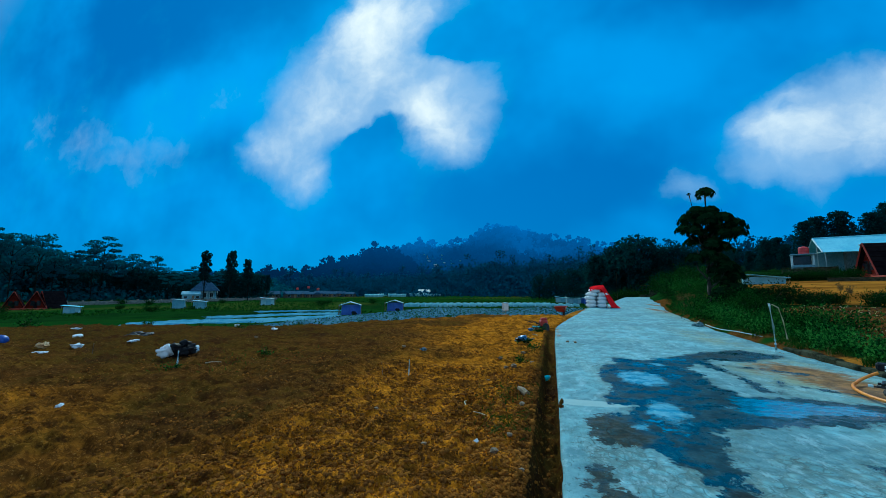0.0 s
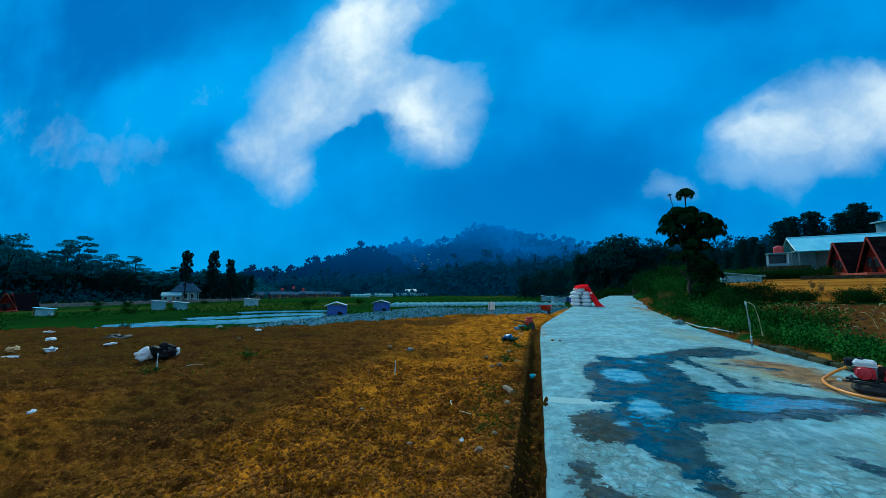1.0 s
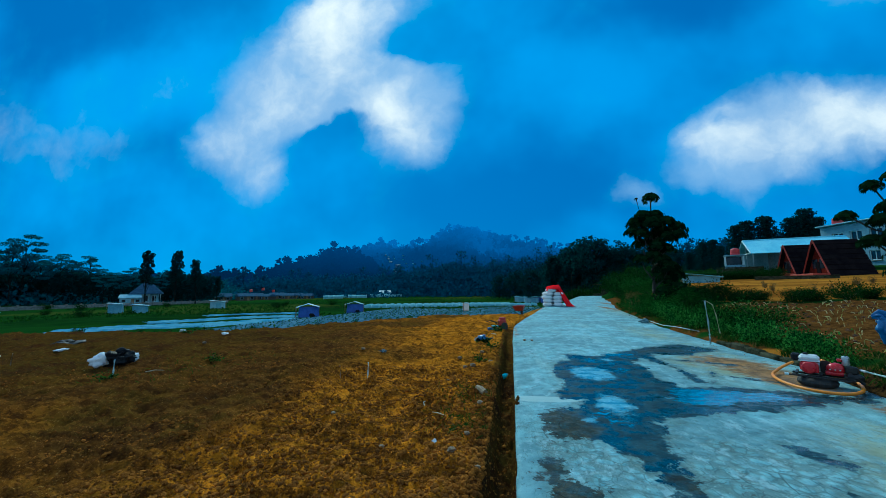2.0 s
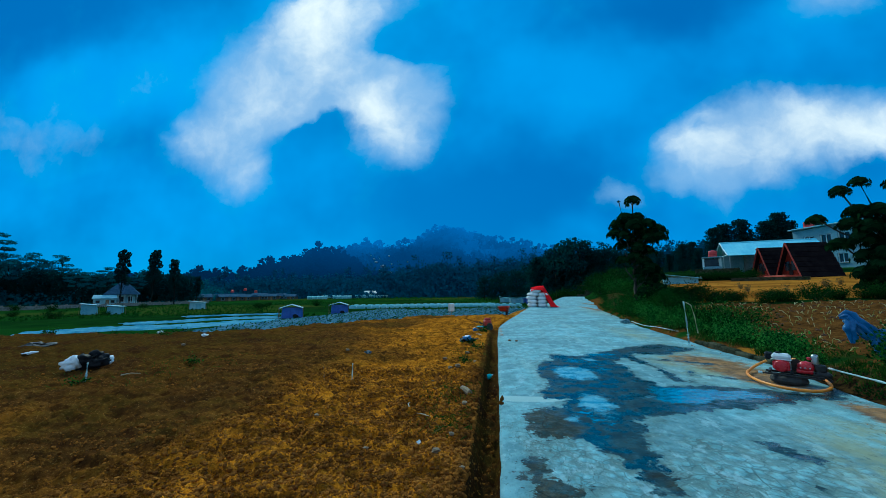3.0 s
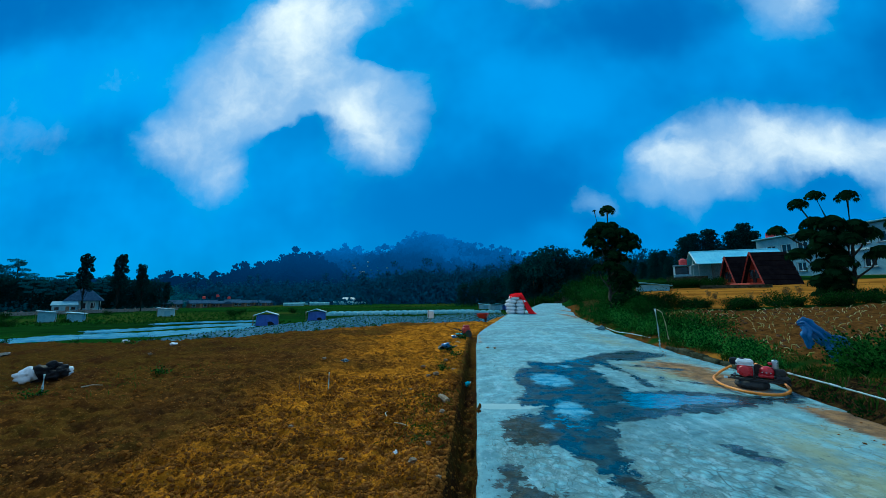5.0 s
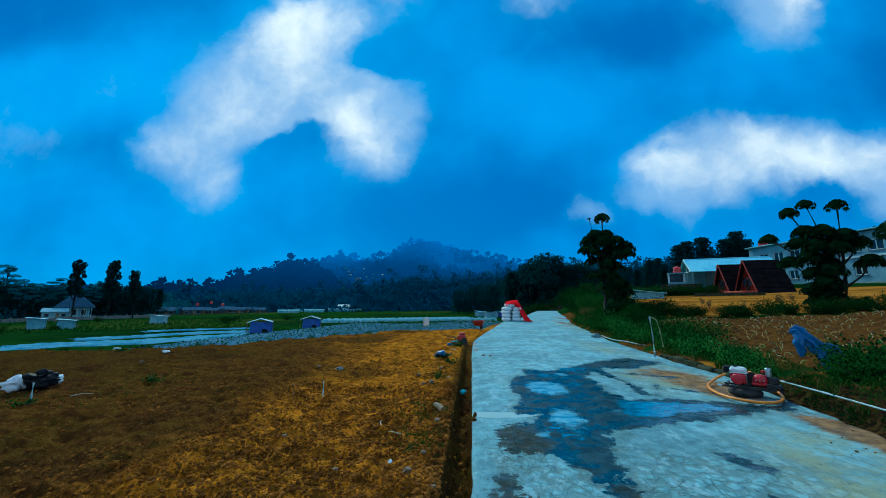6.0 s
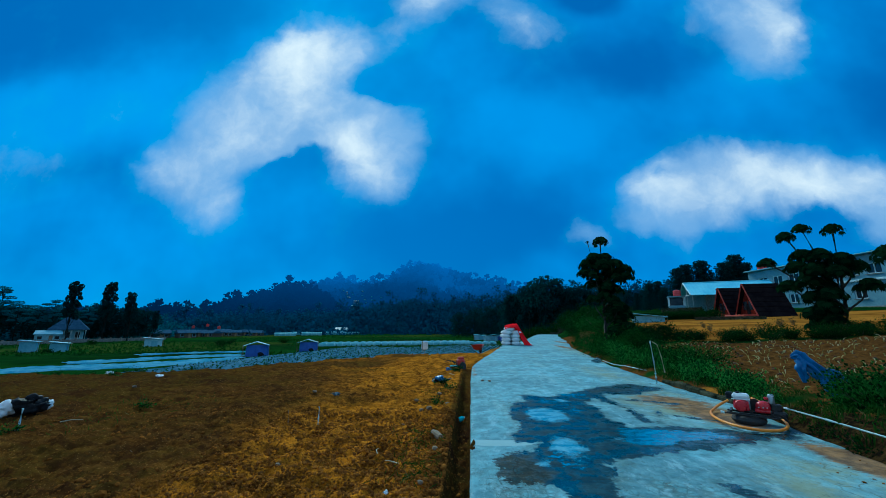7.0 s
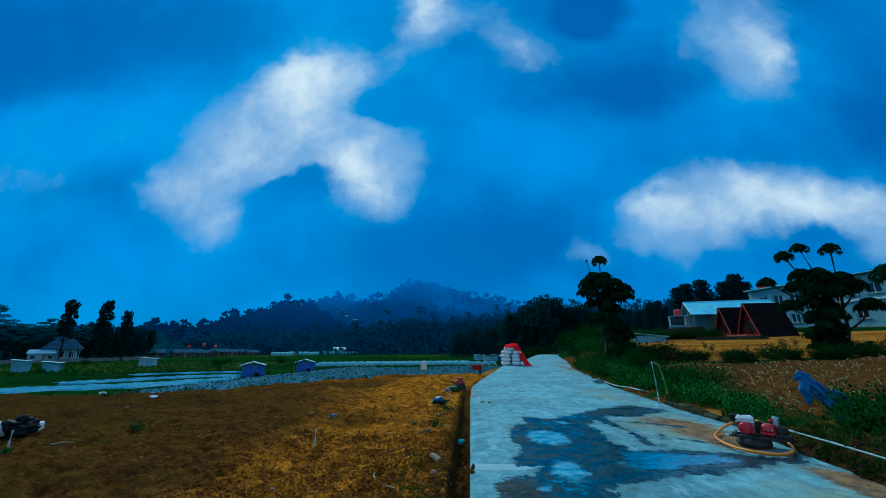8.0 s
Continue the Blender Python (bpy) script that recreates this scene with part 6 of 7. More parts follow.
low_wall("road_end_wall", 14.6, 66, 18.6, 66.0, 1.0, 0.3, M_KERB, "grey concrete wall where the road bends away", 0.0, 3)
x, y = pol(25.3, 45)
place(field_shed(2.9, 2.0, 0.7, M_TIN_DULL, M_TIN, "low shelter under a long white roof below the trees", "low_shelter", 0.3), 25.3, 45, -20, land_z(x, y) - 0.1)


def utility_pole(az, d, h):
    x, y = pol(az, d)
    t = thing("utility_pole", x, y, land_z(x, y) - 0.2, az, "slim grey utility pole beyond the road's bend", "pole")
    part("shaft", Geo().tube([(0, 0, 0), (0, 0, h)], [0.07, 0.045], 8), M_KERB, t)
    part("cap", Geo().revolve([(0.05, h), (0.055, h + 0.02), (0.03, h + 0.06)], 8), M_KERB, t)


utility_pole(9.6, 62, 4.2)
for az, d, turn in ((3.8, 95, 10), (5.0, 99, 30), (2.2, 104, -5), (6.3, 92, 20)):
    place(field_shed(3.0, 2.0, 1.2, M_WALL_WHITE if az < 5 else M_BLUE_TARP, M_TIN, "small market-garden shed beyond the crop tunnels"), az, d, turn)


# ---------------------------------------------------------------- papaya trees on the slope
def crowns(rows):
    """Side stems that fork from the trunk, each with a leaf crown: across, height, reach."""
    return [(0.0, 0.0, tx, ty, tz, reach * 1.12, 20, max(0.3, tz - 0.9 - 0.35 * abs(tx))) for tx, ty, tz, reach in rows]


papaya(7.5, 20.6, land_z(7.5, 20.6) - 0.1, -20, [(0, 0, 0.16, 0, 6.15, 0.56, 16, 0.0), (0, 0, -0.50, 0.1, 6.15, 0.15, 5, 4.2)] + crowns([
    (-0.60, 0.1, 4.90, 0.60), (-0.22, -0.2, 5.18, 0.60), (0.28, 0.1, 5.20, 0.60), (0.75, -0.1, 4.80, 0.60), (1.20, 0.1, 4.52, 0.56), (0.12, -0.4, 4.75, 0.64), (-0.72, -0.2, 4.40, 0.52), (1.25, -0.2, 4.10, 0.50),
    (0.50, 0.3, 4.38, 0.62), (-0.28, -0.3, 4.22, 0.58), (0.80, -0.3, 4.02, 0.54), (0.05, 0.4, 3.92, 0.56), (-0.45, 0.2, 3.80, 0.48), (0.35, -0.3, 3.60, 0.54), (0.70, 0.2, 3.45, 0.50), (-0.48, -0.1, 2.95, 0.46), (0.12, -0.3, 3.10, 0.50),
    (0.50, -0.2, 2.85, 0.54), (0.80, -0.2, 2.50, 0.58), (1.05, 0.1, 2.10, 0.56), (0.62, 0.2, 1.90, 0.58), (1.08, -0.2, 1.45, 0.56), (0.55, -0.3, 1.25, 0.60), (0.90, 0.2, 0.90, 0.58), (0.35, 0.3, 2.35, 0.50), (0.45, -0.3, 0.75, 0.58)]), 41, "tall papaya tree with many drooping leaf crowns beside the road", 10)
x, y = pol(43.9, 24)
papaya(x, y, land_z(x, y) - 0.1, -44, [(0, 0, -2.30, 0.2, 3.45, 0.52, 16, 2.0), (0, 0, -1.45, 0, 4.60, 0.52, 16, 2.4), (0, 0, -0.85, 0.1, 4.92, 0.48, 16, 2.8), (0, 0, 0.17, 0.1, 4.70, 0.52, 16, 0.0)] + crowns([
    (-0.95, 0.2, 3.65, 0.62), (-0.42, -0.2, 3.52, 0.64), (0.22, 0.0, 3.30, 0.64), (0.58, 0.2, 2.95, 0.58), (-1.22, 0.0, 3.10, 0.58), (-0.58, -0.3, 2.90, 0.66), (0.00, -0.3, 2.72, 0.62), (-1.62, 0.1, 2.25, 0.56),
    (-0.48, 0.2, 2.25, 0.64), (-0.92, -0.2, 2.45, 0.60), (0.90, 0.0, 2.10, 0.56), (-0.30, -0.4, 1.78, 0.62), (-0.82, -0.1, 1.66, 0.62), (-0.50, -0.4, 1.20, 0.64), (-0.92, -0.3, 0.95, 0.58), (-0.42, -0.3, 0.70, 0.60), (-0.82, 0.1, 0.50, 0.58)]),
    43, "broad many-stemmed papaya tree between two terraces", 8)
x, y = pol(49.3, 21)
papaya(x, y, land_z(x, y) - 0.1, -48, [
    (0, 0, 0.1, 0, 4.1, 0.6, 14, 0.0), (0, 0, -0.5, 0, 3.2, 0.7, 16, 0.9), (0, 0, 0.6, 0, 3.0, 0.8, 16, 0.8), (0, 0, -0.3, 0.2, 2.1, 0.75, 16, 0.4), (0.1, 0, 0.5, -0.2, 1.7, 0.8, 16, 0.3)], 44, "papaya tree with drooping crowns above the onion field", 8)

# ---------------------------------------------------------------- shrubs
rng = np.random.default_rng(51)
SHRUBS = [shrub_form(rng, 0.8, 0.9, 2300, 0.058, M_LEAF_SHRUB, "leafy green shrub on the roadside bank") for _ in range(3)]
FRESH = [shrub_form(rng, 0.62, 0.95, 2600, 0.062, M_LEAF_FRESH, "fresh green bushy weed behind the kerb", 9) for _ in range(2)]
DARKS = [shrub_form(rng, 0.9, 1.0, 1300, 0.080, M_LEAF_DARK, "dark green bush in the hedge between terraces") for _ in range(2)]
SMALL = shrub_form(rng, 0.28, 0.34, 220, 0.05, M_LEAF_SHRUB, "small green weed at the field's edge", 5, "weed")
DRY = shrub_form(rng, 0.35, 0.8, 120, 0.09, M_LEAF_DRY, "dry brown weeds by the road", 9, "dry_weed")


def scatter(forms, rows):
    used = set()
    for i, (x, y, s, z) in enumerate(rows):
        src = forms[i % len(forms)]
        zz = (land_z(x, y) if z is None else z) - 0.03
        if src.name not in used:
            used.add(src.name)
            src.matrix_basis = pose(x, y, zz, 0, 0, i * 77) @ Matrix.Scale(s, 4)
        else:
            copy_at(src, x, y, zz, i * 77, s)


rows = []
for i in range(27):                                   # bank along the road
    y = 11.5 + 15.5 * i / 27 + 0.3 * rng.normal()
    rows.append((float(road_right(y)) + 0.75 + 1.2 * rng.random(), y, 0.42 + 0.60 * rng.random() ** 1.5, None))
for i in range(15):                                   # rank growth between road and terrace
    y = 11.2 + 8.5 * rng.random()
    rows.append((float(road_right(y)) + 0.9 + (0.8 if y < 15.8 else 3.0) * rng.random(), y, 0.42 + 0.4 * rng.random(), None))
for i in range(12):                                   # in front of the onion field
    y = 7.2 + 4.6 * i / 12
    rows.append((float(road_right(y)) + 0.8 + 0.55 * rng.random(), y, 0.26 + 0.12 * (i % 3 == 1) + 0.1 * rng.random(), None))
for i in range(22):                                   # round the blue rag
    xx, yy = pol(42.5 + 13 * rng.random() ** 1.4, 8.0 + 1.6 * rng.random())
    near_rag = xx / yy < 1.0
    if near_rag:
        xx, yy = xx * 1.12, yy * 1.12
    rows.append((xx, yy, (0.30 if near_rag else 0.58) + 0.2 * rng.random(), None))
for i in range(9):
    y = 3.2 + 2.6 * i / 9
    rows.append((float(road_right(y)) + 1.0 + 0.4 * rng.random(), y, 0.3 + 0.15 * rng.random(), None))
for i in range(18):                                   # bank below the papaya and up to the bend
    y = 25 + 10 * i / 18
    rows.append((float(road_right(y)) + 0.9 + 2.6 * rng.random(), y, 0.45 + 0.4 * rng.random(), None))
for i in range(10):                                   # far bank by the bend
    y = 28 + 28 * i / 10
    rows.append((float(road_right(y)) + 1.8 + 1.6 * rng.random(), y, 0.9 + 0.5 * rng.random(), None))
scatter(SHRUBS, rows)
scatter(FRESH, [(float(road_right(y)) + off, y, q, None) for y, off, q in ((7.3, 0.75, 0.50), (7.9, 0.85, 0.62), (8.4, 0.95, 0.74), (8.8, 1.2, 0.60), (9.6, 0.95, 0.70), (10.2, 1.15, 0.74), (11.4, 1.0, 0.66), (12.6, 1.0, 0.72),
                                                                           (14.2, 0.95, 0.70), (16.0, 1.0, 0.80), (18.0, 1.1, 0.75), (6.3, 1.55, 0.50), (5.6, 1.75, 0.62), (5.0, 1.6, 0.55))])
rows = []
for i in range(66):                                   # hedge behind the onion field
    x = 7.2 + 18 * i / 66
    rows.append((x + 0.3 * rng.normal(), float(onion_line(x)) + 0.35 + 1.6 * rng.random(), 0.36 + 0.3 * rng.random() * (1.3 if i % 7 == 0 else 0.45), None))
for i in range(14):                                   # at the papaya's foot
    rows.append((6.4 + 2.8 * rng.random(), 17.5 + 4.0 * rng.random(), 0.45 + 0.4 * rng.random(), None))
for i in range(26):                                   # rank growth over the muddy bank beside the pipe
    y = 2.9 + 3.3 * rng.random()
    rows.append((float(road_right(y)) + 0.50 + 0.85 * rng.random(), y, 0.24 + 0.22 * rng.random(), None))
for i in range(20):                                   # below the farm shed and cabins
    xx, yy = pol(24 + 9 * i / 20, 47.5 + 2 * rng.random())
    rows.append((xx, yy, 0.6 + 0.45 * rng.random(), None))
for i in range(14):                                   # bushes between the valley plots
    xx, yy = pol(-66 + 40 * rng.random(), 66 + 60 * rng.random())
    rows.append((xx, yy, 0.6 + 0.7 * rng.random(), None))
for i in range(9):
    xx, yy = pol(9 + 9 * i / 9, 68 + 8 * rng.random())
    rows.append((xx, yy, 1.6 + 0.8 * rng.random(), None))
for i in range(22):                                   # overgrown rise by the road's bend
    xx, yy = pol(12.5 + 9 * rng.random(), 33 + 24 * rng.random())
    if xx > float(road_right(yy)) + 1.2:
        rows.append((xx, yy, 1.1 + 0.9 * rng.random(), None))
scatter(DARKS, rows)
rows = []
for i in range(20):                                   # weeds on the far rim of the tilled field
    x = -14.5 + 14 * i / 26 + 0.3 * rng.normal()
    rows.append((x, float(field_edge(x)) - 0.1 + 0.4 * rng.normal(), 0.35 + 0.45 * rng.random(), -0.1))
rows += [(-5.73, 6.67, 0.6, -0.03), (-6.2, 5.0, 0.55, -0.03), (-0.55, 9.6, 0.7, -0.03), (-0.3, 8.9, 0.6, -0.03), (-0.5, 7.4, 0.5, -0.03), (-18.0, 9.0, 1.3, -0.1), (-20.5, 8.0, 1.5, -0.1), (-0.25, 12.4, 0.8, -0.05)]
scatter([SMALL], rows)
scatter([DRY], [(6.7 + 0.28 * (y - 21.5) + 0.6 * rng.random(), y, 0.6 + 0.5 * rng.random(), None) for y in np.linspace(21.5, 32, 18)] + [(8 + 11 * rng.random(), 18.5 + 5 * rng.random(), 0.55, None) for _ in range(9)])


def grass_tufts():
    """Blades of grass and low weeds along the road's verge."""
    rng = np.random.default_rng(61)
    pts, dirs = [], []
    y = 5.0
    for i in range(5200):
        if i % 14 == 0:
            ty, to, tall = 3.2 + 28 * rng.random() ** 1.4, 1.5 * rng.random() ** 1.7, 0.4 + rng.random()
        y = ty + 0.07 * rng.normal()
        off = 0.40 + 0.2 * max(0.0, noise.noise((3.0, y * 1.4, 1.0))) + abs(to + 0.06 * rng.normal())
        x = float(road_right(y)) + off
        pts.append((x, y, max(land_z(x, y), float(verge_z(off, x, y))) + 0.05))
        dirs.append((rng.normal() * 0.5, rng.normal() * 0.5, 0.5 + tall))
    g = Geo()
    add_leaves(g, *leaf_cards(np.array(pts), 0.14, rng, aspect=0.06, fold=0.05, dirs=np.array(dirs)))
    tagged(part("verge_grass", g, M_LEAF_GRASS), "green grass and low weeds on the road verge", "grass", kind="stuff")
    g, pts, dirs = Geo(), [], []
    for _ in range(600):
        k = rng.integers(0, 4)
        cx, cy, s = ((-0.45, 4.0, 0.16), (-0.4, 8.5, 0.35), (-0.5, 5.0, 0.2), (-5.6, 6.4, 0.5))[k]
        x, y = cx + s * rng.normal(), cy + s * 1.6 * rng.normal()
        if x > float(road_left(y)) - 0.25:
            continue
        pts.append((x, y, field_height(x, y) + 0.035))
        dirs.append((rng.normal() * 0.8, rng.normal() * 0.8, 0.7))
    add_leaves(g, *leaf_cards(np.array(pts), 0.09, rng, aspect=0.05, fold=0.05, dirs=np.array(dirs)))
    tagged(part("field_grass", g, M_LEAF_GRASS), "thin scattered grass and weeds on tilled soil", "grass", kind="stuff")


grass_tufts()


def onion_rows():
    """Bent pale shoots in rows on low ridges of dark soil."""
    rng = np.random.default_rng(71)
    g, ridges, n = Geo(), Geo(), 0
    for r in range(64):
        off = 0.42 * r
        for k in range(-80, 95):
            q = 0.30 * k
            x, y = 5.2 + off * 0.75 + q * 0.87, 4.0 + off * 0.95 - 0.1 + q * 0.5 - 3.0
            x, y = x + 0.05 * rng.normal(), y + 0.05 * rng.normal()
            if not (float(road_right(y)) + 1.5 + 0.4 * float(sstep(9, 12, y)) < x < 24 and 2.0 < y < float(onion_line(x)) - 0.2):
                continue
            if x < 8.2 and y < 6.8:
                continue
            if rng.random() < 0.58:
                continue
            z, a, h = onion_z(x, y) - 0.01, rng.random() * 6.28, 0.06 + 0.05 * rng.random()
            for _ in range(1 + (rng.random() < 0.12)):
                a += 1.9
                bend = 0.03 + 0.08 * rng.random()
                ca, sa = math.cos(a), math.sin(a)
                g.tube([(x, y, z), (x + ca * bend * 0.5, y + sa * bend * 0.5, z + h * 0.8), (x + ca * bend * 1.4, y + sa * bend * 1.4, z + h * (0.75 + 0.35 * rng.random()))], [0.010, 0.009, 0.004], 4, False)
            n += 1
    tagged(part("onion_shoots", g, M_ONION), "rows of pale bent onion shoots on dark soil", "onion crop", kind="stuff")
    bumps = Geo()
    for _ in range(3200):
        x, y = 5.5 + 17 * rng.random(), 2 + 17 * rng.random() ** 1.2
        if float(road_right(y)) + 1.6 < x and y < float(onion_line(x)):
            s = 0.012 + 0.03 * rng.random() ** 2
            bumps.lump((x, y, onion_z(x, y)), (s * 1.5, s * 1.2, s), 0.5, rng.random() * 50)
    tagged(part("soil_crumbs", bumps, M_SOIL_DARK), "dark crumbled soil between the onion rows", "soil", kind="stuff")


M_SOIL_DARK = plain("dark_crumbled_soil", (0.050, 0.022, 0.011), (0.135, 0.062, 0.026), 6.0, 0.95, 0.8, 0.02)
M_TEAL_PALE = plain("grey_plastic_bag", (0.06, 0.14, 0.16), (0.22, 0.34, 0.36), 9.0, 0.4, 0.5, 0.02)
M_TEAL = plain("dull_teal_plastic", (0.012, 0.030, 0.045), (0.05, 0.11, 0.14), 9.0, 0.5, 0.5, 0.01)
onion_rows()


def clods():
    """Angular crumbs of soil, thickest on the freshly broken ground beside the ditch."""
    rng = np.random.default_rng(81)
    bm = bmesh.new()
    bmesh.ops.create_icosphere(bm, subdivisions=1, radius=1.0)
    ball, tris = np.array([v.co for v in bm.verts]), np.array([[v.index for v in f.verts] for f in bm.faces])
    bm.free()
    spots = []
    for _ in range(27000):
        r = 1.7 * math.exp(rng.random() ** 1.15 * math.log(6.0))
        a = radians(-84 + 88 * rng.random())
        x, y = r * math.sin(a), r * math.cos(a)
        heap = noise.noise((x * 0.8, y * 0.8, 4.0))
        if x > float(road_left(y)) - 0.06 or y > float(field_edge(x)) - 0.2 or heap < -0.25 + 0.5 * rng.random():
            continue
        spots.append((x, y, 0.005 + 0.016 * rng.random() ** 3.5 + (0.02 * rng.random() if rng.random() < 0.012 else 0.0)))
    for _ in range(17000):
        y = 1.7 + 4.8 * rng.random() ** 1.3
        x = float(road_left(y)) - 0.26 - 2.8 * rng.random() ** 1.6
        spots.append((x, y, 0.004 + 0.017 * rng.random() ** 3.0 + (0.02 * rng.random() if rng.random() < 0.015 else 0.0)))
    p = np.array([(x, y, field_height(x, y) + q * 0.15) for x, y, q in spots])
    size = np.array([q for _, _, q in spots])
    n = len(p)
    spin = rng.normal(size=(n, 4))
    spin /= np.linalg.norm(spin, axis=1, keepdims=True)
    w, i, j, k = spin.T
    turn = np.stack([1 - 2 * (j * j + k * k), 2 * (i * j - k * w), 2 * (i * k + j * w), 2 * (i * j + k * w), 1 - 2 * (i * i + k * k), 2 * (j * k - i * w),
                     2 * (i * k - j * w), 2 * (j * k + i * w), 1 - 2 * (i * i + j * j)], -1).reshape(n, 3, 3)
    shape = np.einsum("nab,vb->nva", turn, ball) * (0.80 + 0.45 * rng.random((n, 12, 1))) * size[:, None, None] * (0.8 + 0.6 * rng.random((n, 1, 3))) * np.array((1, 1, 0.85))
    me = bpy.data.meshes.new("soil_clods")
    me.from_pydata((shape + p[:, None]).reshape(-1, 3).tolist(), [], (tris[None] + 12 * np.arange(n)[:, None, None]).reshape(-1, 3).tolist())
    me.materials.append(M_CLOD)
    me.update()
    tagged(new("soil_clods", me), "loose clods of dry orange-brown soil", "soil", kind="stuff")


clods()

# ---------------------------------------------------------------- power sprayer beside the road
def sprayer():
    t = thing("power_sprayer", 4.36, 6.12, 0.0, -36, "red and white engine with sprayer pump on an old tyre", "sprayer")
    prof = [(0.13, 0.02), (0.20, 0.0), (0.245, 0.025), (0.265, 0.07), (0.245, 0.115), (0.20, 0.14), (0.13, 0.12), (0.115, 0.07)]
    g, n = Geo(), 36
    for k in range(n):
        a = 2 * math.pi * k / n
        for r, z in prof:
            r2 = r + (0.006 if k % 2 and r > 0.22 else 0)
            g.v.append((-0.05 + r2 * math.cos(a), r2 * math.sin(a), z))
    m = len(prof)
    g.f = [(k * m + i, ((k + 1) % n) * m + i, ((k + 1) % n) * m + (i + 1) % m, k * m + (i + 1) % m) for k in range(n) for i in range(m)]
    part("tyre", g, M_RUBBER, t, "worn black tyre as a base")
    for y in (-0.14, 0.14):
        part("rail", Geo().box((0.02, y, 0.165), (0.78, 0.04, 0.035), 0.006), M_IRON, t)
    for x in (-0.3, 0.0, 0.3):
        part("cross_member", Geo().box((x, 0, 0.20), (0.04, 0.34, 0.03), 0.005), M_IRON, t)
    eng = part("engine", Geo().box((-0.14, 0, 0.305), (0.23, 0.25, 0.19), 0.045).box((-0.10, -0.13, 0.30), (0.17, 0.03, 0.15), 0.012), M_ENGINE_RED, t, "glossy red engine housing")
    part("recoil_cover", Geo().revolve([(0.085, 0), (0.095, 0.012), (0.085, 0.035), (0.03, 0.045)], 22).turned(Matrix.Translation((-0.14, -0.145, 0.30)) @ Matrix.Rotation(radians(90), 4, "X")), M_ENGINE_RED, eng)
    for k in range(5):
        part("cooling_fin", Geo().box((-0.015, 0.0, 0.25 + 0.025 * k), (0.03, 0.22, 0.008), 0.002), M_STEEL, eng)
    tankp = part("fuel_tank", Geo().box((-0.13, 0.0, 0.445), (0.27, 0.21, 0.095), 0.035).box((-0.13, 0, 0.398), (0.28, 0.22, 0.012), 0.004), M_CREAM, t, "white fuel tank")
    part("fuel_cap", Geo().revolve([(0.032, 0.0), (0.034, 0.006), (0.034, 0.022), (0.026, 0.028)], 16, (-0.17, 0.0, 0.492)), M_BLACK_PLASTIC, tankp)
    muf = part("muffler", Geo().box((-0.30, 0.03, 0.44), (0.12, 0.17, 0.11), 0.02), M_BLACK_PLASTIC, t, "black muffler box")
    for k in range(4):
        part("louvre", Geo().box((-0.362, 0.03, 0.405 + 0.022 * k), (0.008, 0.13, 0.008), 0.002), M_IRON, muf)
    pump = part("pump", Geo().lump((0.19, 0.0, 0.30), (0.12, 0.12, 0.10), 0.10, 3, 2).box((0.17, 0, 0.235), (0.22, 0.2, 0.06), 0.015), M_ENGINE_RED, t, "red piston pump", True)
    for k in range(3):
        part("bolt", Geo().revolve([(0.012, 0), (0.012, 0.012), (0.006, 0.016)], 6).turned(Matrix.Translation((0.12 + 0.06 * k, -0.118, 0.30)) @ Matrix.Rotation(radians(90), 4, "X")), M_STEEL, pump)
    part("pulley", Geo().revolve([(0.02, -0.02), (0.10, -0.02), (0.085, 0.0), (0.10, 0.02), (0.02, 0.02)], 24).turned(Matrix.Translation((0.06, 0.14, 0.30)) @ Matrix.Rotation(radians(90), 4, "X")), M_IRON, t)
    cyl = part("air_chamber", Geo().revolve([(0.046, 0), (0.05, 0.01), (0.05, 0.13), (0.042, 0.15), (0.02, 0.158)], 18, (0.315, 0.0, 0.36)), M_STEEL, t, "steel air chamber", True)
    part("valve_cap", Geo().revolve([(0.026, 0), (0.03, 0.012), (0.03, 0.035), (0.018, 0.042)], 12, (0.24, 0.0, 0.425)), M_ENGINE_RED, cyl)
    part("manifold", Geo().box((0.37, 0.0, 0.30), (0.16, 0.11, 0.12), 0.02).box((0.40, -0.03, 0.20), (0.22, 0.16, 0.10), 0.03).tube([(0.34, -0.05, 0.26), (0.42, -0.10, 0.2), (0.5, -0.08, 0.12)], 0.022, 8), M_IRON, t)
    part("handle_bar", Geo().tube([(-0.42, -0.20, 0.17), (-0.1, -0.22, 0.165), (0.36, -0.21, 0.155)], 0.013, 7), M_IRON, t)
    part("grip", Geo().tube([(-0.46, -0.20, 0.17), (-0.40, -0.20, 0.17)], 0.022, 8), M_PVC, t, "pale plastic grip")
    t.scale = (0.8, 0.8, 0.86)
    # coiled delivery hose
    h = thing("delivery_hose", 0, 0, 0, 0, "orange rubber hose looped round the sprayer", "hose")
    pts = []
    for k in range(64):
        a = radians(86 + 318 * k / 63)
        hx, hy = 4.37 + 0.46 * math.cos(a) + 0.20 * math.sin(a), 6.26 + 0.73 * math.sin(a)
        z = 0.03 + 0.08 * max(0, math.cos(a - 0.5)) ** 2 + 0.12 * max(0, 1 - k / 10) + 0.14 * max(0, k / 63 - 0.82) / 0.18
        pts.append((hx, hy, max(z, float(verge_z(hx - float(road_right(hy)), hx, hy)) + 0.05)))
    part("hose_line", Geo().tube(pts, 0.02, 9), M_HOSE, h, smooth=True)
    p = thing("suction_pipe", 0, 0, 0, 0, "white plastic water pipe lying along the roadside", "pipe")
    line = [Vector((4.68, 5.92, 0.27)), Vector((4.68, 5.3, 0.26)), Vector((4.62, 4.4, 0.25)), Vector((4.45, 3.2, 0.2))]
